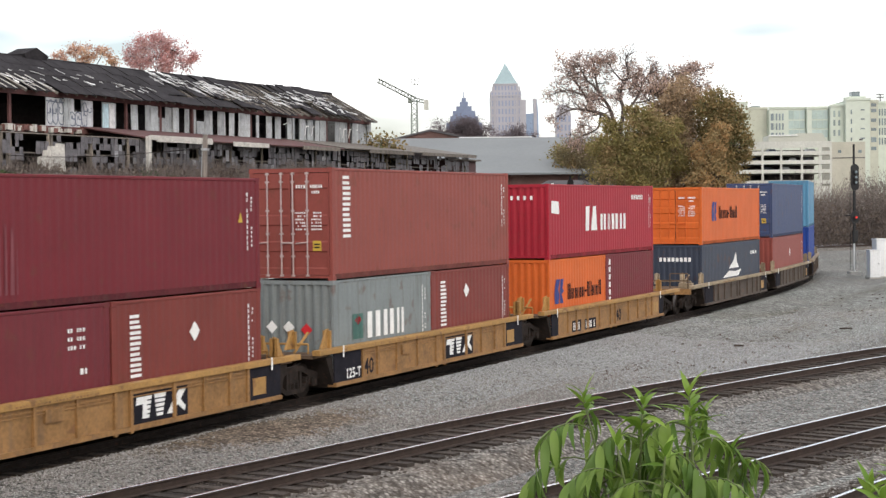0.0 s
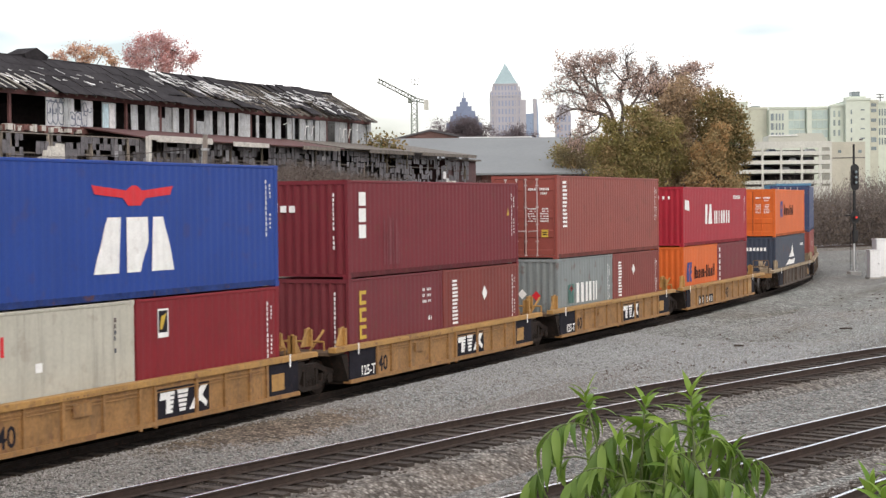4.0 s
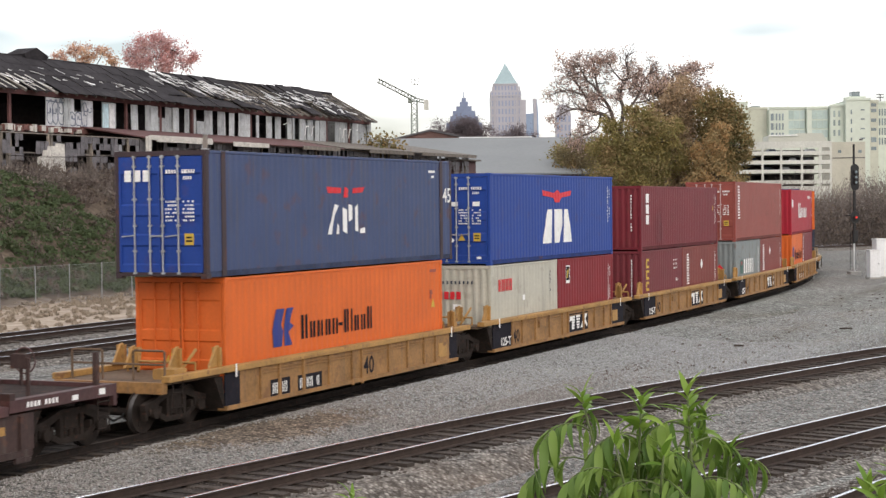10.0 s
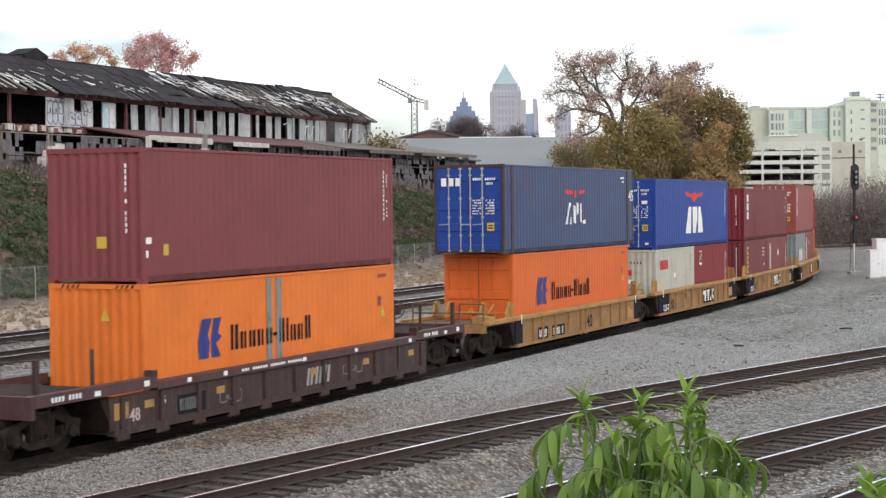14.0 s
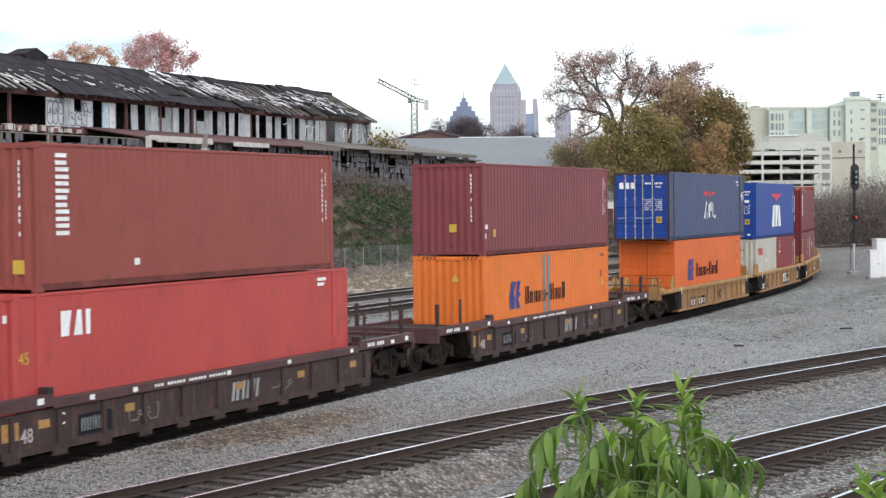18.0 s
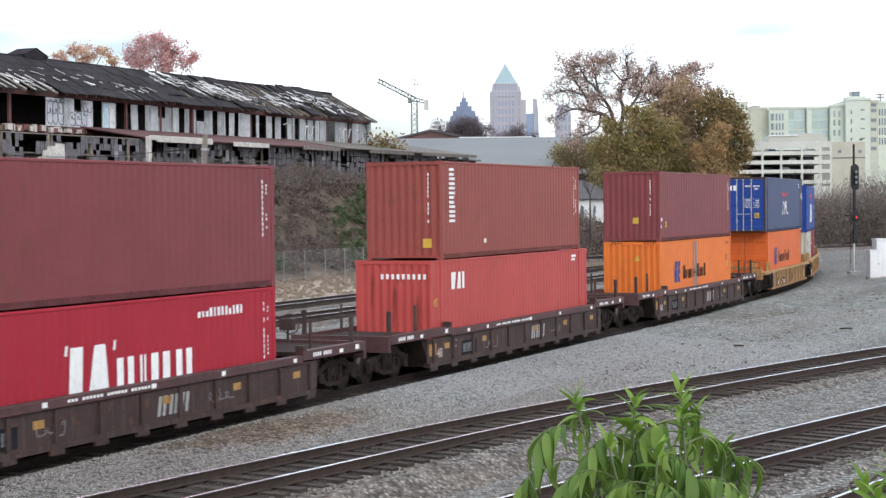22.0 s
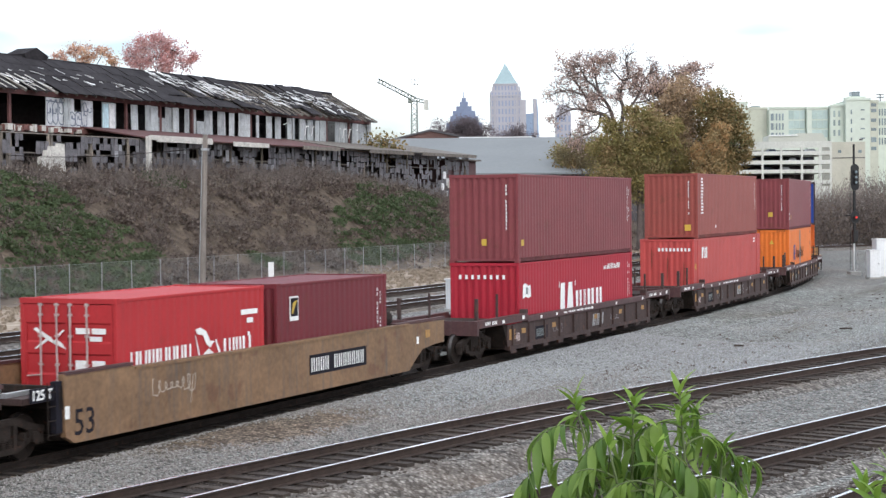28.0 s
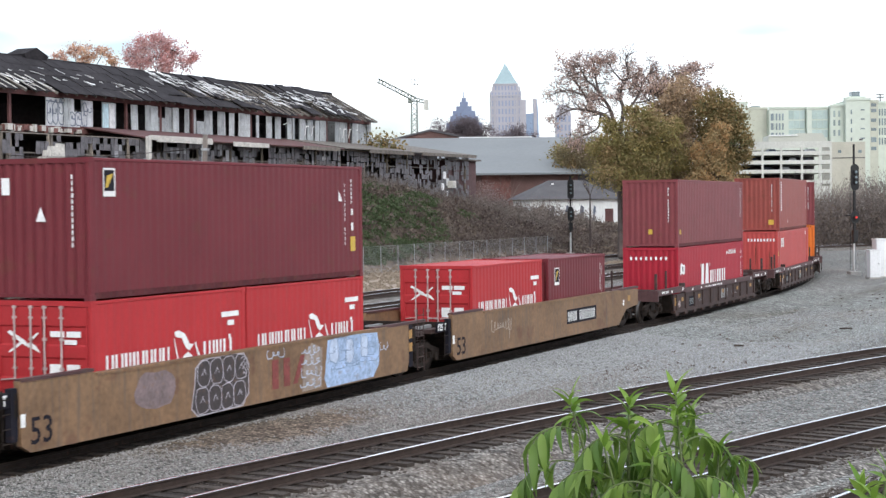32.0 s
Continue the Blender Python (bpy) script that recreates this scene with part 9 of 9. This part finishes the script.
def bare(x, y):
    """How deep a place lies in the bare brown patches: 1 in the middle, 0 and less outside."""
    ca, sa = math.cos(radians(62)), math.sin(radians(62))
    best = -9.0
    for cx, cy, rx, ry in BARE:
        a, b = (x - cx) * ca + (y - cy) * sa, (y - cy) * ca - (x - cx) * sa
        best = max(best, 1.0 - math.hypot(a / rx, b / ry) + 0.45 * noise.noise((x * 1.3, y * 1.3, 2.0)))
    return best


pts, pale = [], []
for i in range(90000):
    s, d = (_r.uniform(-16, 45), _r.uniform(-24, -1.3)) if i % 2 else (_r.uniform(-14, 26), _r.uniform(-9.5, -1.3))
    q = top_of(s, d)
    if _r.random() < 2.2 * bare(q[0], q[1]):
        continue
    # the bank beside the main line is freshly stoned beyond its near end
    (pale if _r.random() < ((s - 0.5) / 7.0 if d > -4.6 else min(0.85, (s - 6.0) / 12.0)) else pts).append(q)
for name, label, p3, m, sd in (("gravel_stones", "dull brownish crushed stones over the yard", pts, "stone", 2), ("bank_stones", "pale blue-grey crushed stones along the main line", pale, "stone_pale", 3)):
    stuff(name, label, (np.zeros((3, 3)), np.array([[0, 1, 2]])), M[m], "stones").data = stone_mesh(name, p3, 0.030, M[m], sd)
# odd bits lying about
for i, (s, d, ln) in enumerate(((9.5, -7.6, 0.5), (4.0, -6.2, 0.35), (24.0, -6.4, 0.4), (33.0, -8.5, 0.5), (14.0, -9.0, 0.6))):
    q = yard(s, d)
    o = thing("wood_scrap", "short dark scrap of broken tie wood on the gravel", "scrap", "wood scraps", at=pose(q.x, q.y, land(q.x, q.y) + 0.02, 0, 0, 30 + i * 50))
    bm = boxes((-ln / 2, ln / 2, -0.06, 0.06, 0, 0.06))
    bevel(bm, 0.012)
    part("board", bm, M["tie"], o)
# ---- leafy saplings on the bank before the camera ----
def leaf_green(name, c0, c1):
    m = bpy.data.materials.new(name)
    m.use_nodes = True
    n, l = m.node_tree.nodes, m.node_tree.links
    b = n["Principled BSDF"]
    tc, oi = n.new("ShaderNodeTexCoord"), n.new("ShaderNodeObjectInfo")
    sp = n.new("ShaderNodeSeparateXYZ")
    l.new(tc.outputs["Object"], sp.inputs[0])
    wv = n.new("ShaderNodeTexWave")
    wv.inputs["Scale"].default_value, wv.inputs["Distortion"].default_value = 22, 2.0
    l.new(tc.outputs["Object"], wv.inputs["Vector"])
    r = n.new("ShaderNodeValToRGB")
    r.color_ramp.elements[0].color, r.color_ramp.elements[1].color = (*c0, 1), (*c1, 1)
    l.new(oi.outputs["Random"], r.inputs[0])
    mx = n.new("ShaderNodeMix")
    mx.data_type, mx.blend_type = "RGBA", "MULTIPLY"
    mx.inputs[0].default_value = 0.0
    l.new(r.outputs[0], mx.inputs[6])
    l.new(wv.outputs[0], mx.inputs[7])
    l.new(mx.outputs[2], b.inputs["Base Color"])
    b.inputs["Roughness"].default_value = 0.48
    b.inputs["Specular IOR Level"].default_value = 0.35
    tr = n.new("ShaderNodeBsdfTranslucent")
    l.new(mx.outputs[2], tr.inputs[0])
    ms = n.new("ShaderNodeMixShader")
    ms.inputs[0].default_value = 0.35
    l.new(b.outputs[0], ms.inputs[1])
    l.new(tr.outputs[0], ms.inputs[2])
    l.new(ms.outputs[0], n["Material Output"].inputs[0])
    return m


M["leaf"] = leaf_green("fresh_green_leaf", (0.075, 0.150, 0.022), (0.21, 0.31, 0.060))
M["leaf_young"] = leaf_green("young_green_leaf", (0.13, 0.245, 0.028), (0.25, 0.37, 0.06))
M["stem_green"] = material("green_brown_stem", (0.10, 0.13, 0.045), 0.6, dark=0.7)


def leaflet(ln, w, curl, mat):
    """A lance-shaped leaf along +x, folded at its midrib and drooping."""
    v, f = [], []
    n = 7
    for i in range(n + 1):
        k = i / n
        x = ln * (math.sin(curl * k) / curl)
        z = -ln * (1 - math.cos(curl * k)) / curl
        hw = w / 2 * math.sin(math.pi * min(1, k ** 0.75)) ** 0.9 + 0.0006
        v += [(x, -hw, z + hw * 0.35), (x, 0, z), (x, hw, z + hw * 0.35)]
        if i:
            a = 3 * (i - 1)
            f += [(a, a + 3, a + 4, a + 1), (a + 1, a + 4, a + 5, a + 2)]
    return from_lists("leaf", v, f, mat, True)


BLADES = [leaflet(0.118, w, c, M["leaf"]) for c in (0.9, 1.5, 2.1) for w in (0.017, 0.022)]
YOUNG = [leaflet(0.078, 0.017, c, M["leaf_young"]) for c in (0.4, 0.9, 1.4)]


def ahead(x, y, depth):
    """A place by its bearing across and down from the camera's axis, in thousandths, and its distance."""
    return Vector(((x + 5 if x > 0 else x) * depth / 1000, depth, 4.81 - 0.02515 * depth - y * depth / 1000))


def frond(o, r, p, az, ln, pairs, size):
    """An arching leaf stalk from p with broad leaflets hanging from it in pairs."""
    out = Vector((math.cos(az), math.sin(az), 0))
    rise = r.uniform(0.45, 0.85)
    pts = [p + out * ln * k * (1 - 0.12 * k) + Vector((0, 0, ln * (rise * k - 0.85 * k * k))) for k in [i / 7 for i in range(8)]]
    part("leaf_stalk", from_lists("leaf_stalk", *tube(pts, [0.0026 - 0.0002 * i for i in range(8)]), M["stem_green"], True), None, o)
    side = Vector((-out.y, out.x, 0))
    for n in range(pairs + 1):
        k = 0.34 + 0.66 * n / pairs
        i = min(6, int(k * 7))
        q = pts[i].lerp(pts[i + 1], k * 7 - i) if k < 1 else pts[7]
        for sgn in ((-1, 1) if n < pairs else (0,)):
            along_it = (pts[i + 1] - pts[i]).normalized()
            d = (along_it * r.uniform(0.5, 0.9) + side * sgn * r.uniform(0.55, 1.0) + Vector((0, 0, -r.uniform(0.05, 0.55)))).normalized()
            up = (side * r.uniform(-0.35, 0.35) + along_it * 0.2 + Vector((0, 0, 1.0))).normalized()
            yv = up.cross(d).normalized()
            zv = d.cross(yv)
            sc = r.uniform(0.8, 1.12) * size * (0.8 + 0.3 * n / pairs)
            m = Matrix((d, yv, zv)).transposed().to_4x4()
            m.translation = q
            part("leaf", r.choice(BLADES), None, o, at=m @ Matrix.Diagonal((sc, sc, sc, 1)))


def sapling(label, foot, tops, seed, size=1.0):
    """A sapling: stems from one foot to its tops, a tuft of young leaves and arching fronds below it."""
    r = random.Random(seed)
    o = thing("sapling", label, "plant", "saplings on the bank", at=Matrix.Translation(foot))
    for top, tuft, fronds in tops:
        t = top - foot
        bend = Vector((r.uniform(-0.03, 0.03), r.uniform(-0.02, 0.02), 0))

        def on(k):
            return t * k + bend * math.sin(k * math.pi) * 2 - Vector((t.x, t.y, 0)) * 0.6 * k * (1 - k)
        part("stem", from_lists("stem", *tube([on(i / 10) for i in range(11)], [0.0085 - 0.0006 * i for i in range(11)]), M["stem_green"], True), None, o, "thin green-brown stem")
        for j in range(int(tuft * 2.4)):
            az, el = j * 140 + r.uniform(-25, 25), (80 - 7 * j if j < 6 else r.uniform(-15, 50))
            m = Matrix.Translation(on(1.0 - 0.012 * (j // 3) / t.length)) @ pose(0, 0, 0, 0, 0, az) @ pose(0, 0, 0, 0, -el, 0) @ pose(0, 0, 0, r.uniform(-40, 40), 0, 0)
            sc = r.uniform(0.7, 1.05) * size
            part("leaf", r.choice(YOUNG), None, o, at=m @ Matrix.Diagonal((sc, sc, sc, 1)))
        for j in range(fronds):
            k = 1.0 - (0.035 + 0.042 * j) / t.length
            az = math.radians(j * 152 + r.uniform(-30, 30) + seed * 20)
            frond(o, r, on(k), az, (0.13 + 0.026 * j if j < 5 else 0.25) * size, 5 if j < 1 else 7, size * (0.75 if j < 1 else 0.98))
    return o


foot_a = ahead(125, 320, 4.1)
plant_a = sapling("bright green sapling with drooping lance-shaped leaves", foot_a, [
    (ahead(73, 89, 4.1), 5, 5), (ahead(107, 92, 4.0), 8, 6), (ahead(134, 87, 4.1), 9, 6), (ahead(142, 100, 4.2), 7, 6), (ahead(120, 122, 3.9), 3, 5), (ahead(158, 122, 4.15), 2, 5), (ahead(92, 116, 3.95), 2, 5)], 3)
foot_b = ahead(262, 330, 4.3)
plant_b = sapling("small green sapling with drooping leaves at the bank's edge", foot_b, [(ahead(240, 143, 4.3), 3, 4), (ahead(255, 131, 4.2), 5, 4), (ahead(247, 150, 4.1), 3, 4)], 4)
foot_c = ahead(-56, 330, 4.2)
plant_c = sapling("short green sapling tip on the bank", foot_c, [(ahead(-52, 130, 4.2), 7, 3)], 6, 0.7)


# slow swing of the saplings, in degrees about their feet
SWING = (0.55, 0.7, 0.5, 0.4, 0.75, 0.9, 1.0, 0.8, 0.7, 0.6, 0.5, 0.35, 0.3, 0.25, 0.3, 0.1, 0.0, 0.1, -0.1, -0.2, -0.1, -0.3, -0.4, -0.5, -0.4, -0.5, -0.6, -0.5, -0.5, -0.7, -0.6, -0.7, -0.8)


def motions():
    """The train runs along its line, its wheels turn, and the saplings stir in the wind."""
    for ob, a, on in riders:
        walk(ob, [(t, ride(a, t) @ on) for t in RIDE_T])
    fine = [0.13 * i for i in range(247)]
    for ob, dx in wheelsets:
        walk(ob, [(min(t, 32.0), Matrix.Translation((dx, 0, 0.44)) @ Euler((0, run(min(t, 32.0)) / 0.44, 0)).to_matrix().to_4x4()) for t in fine])
    for ob, foot, k in ((plant_a, foot_a, 1.3), (plant_b, foot_b, 0.9)):
        walk(ob, [(float(i), Matrix.Translation(foot) @ pose(0, 0, 0, 0.3 * math.sin(i * 1.7 + k), k * SWING[i] + 0.12 * math.sin(i * 2.3), 0)) for i in range(33)])
    # a gust lifts the third one's tip for a few seconds
    tips = ((0.0, 22), (2.0, 23), (4.0, 22), (5.5, 21), (6.0, 4.5), (6.5, 0), (7.0, 3.5), (7.5, 4), (8.0, 4.5), (9.0, 6), (10.0, 14), (11.0, 20), (13.0, 22), (16.0, 23), (20.0, 22), (24.0, 24), (28.0, 23), (32.0, 24))
    walk(plant_c, [(t, Matrix.Translation(foot_c) @ pose(0, 0, 0, w, 0.3 * math.sin(t), 0)) for t, w in tips])


motions()
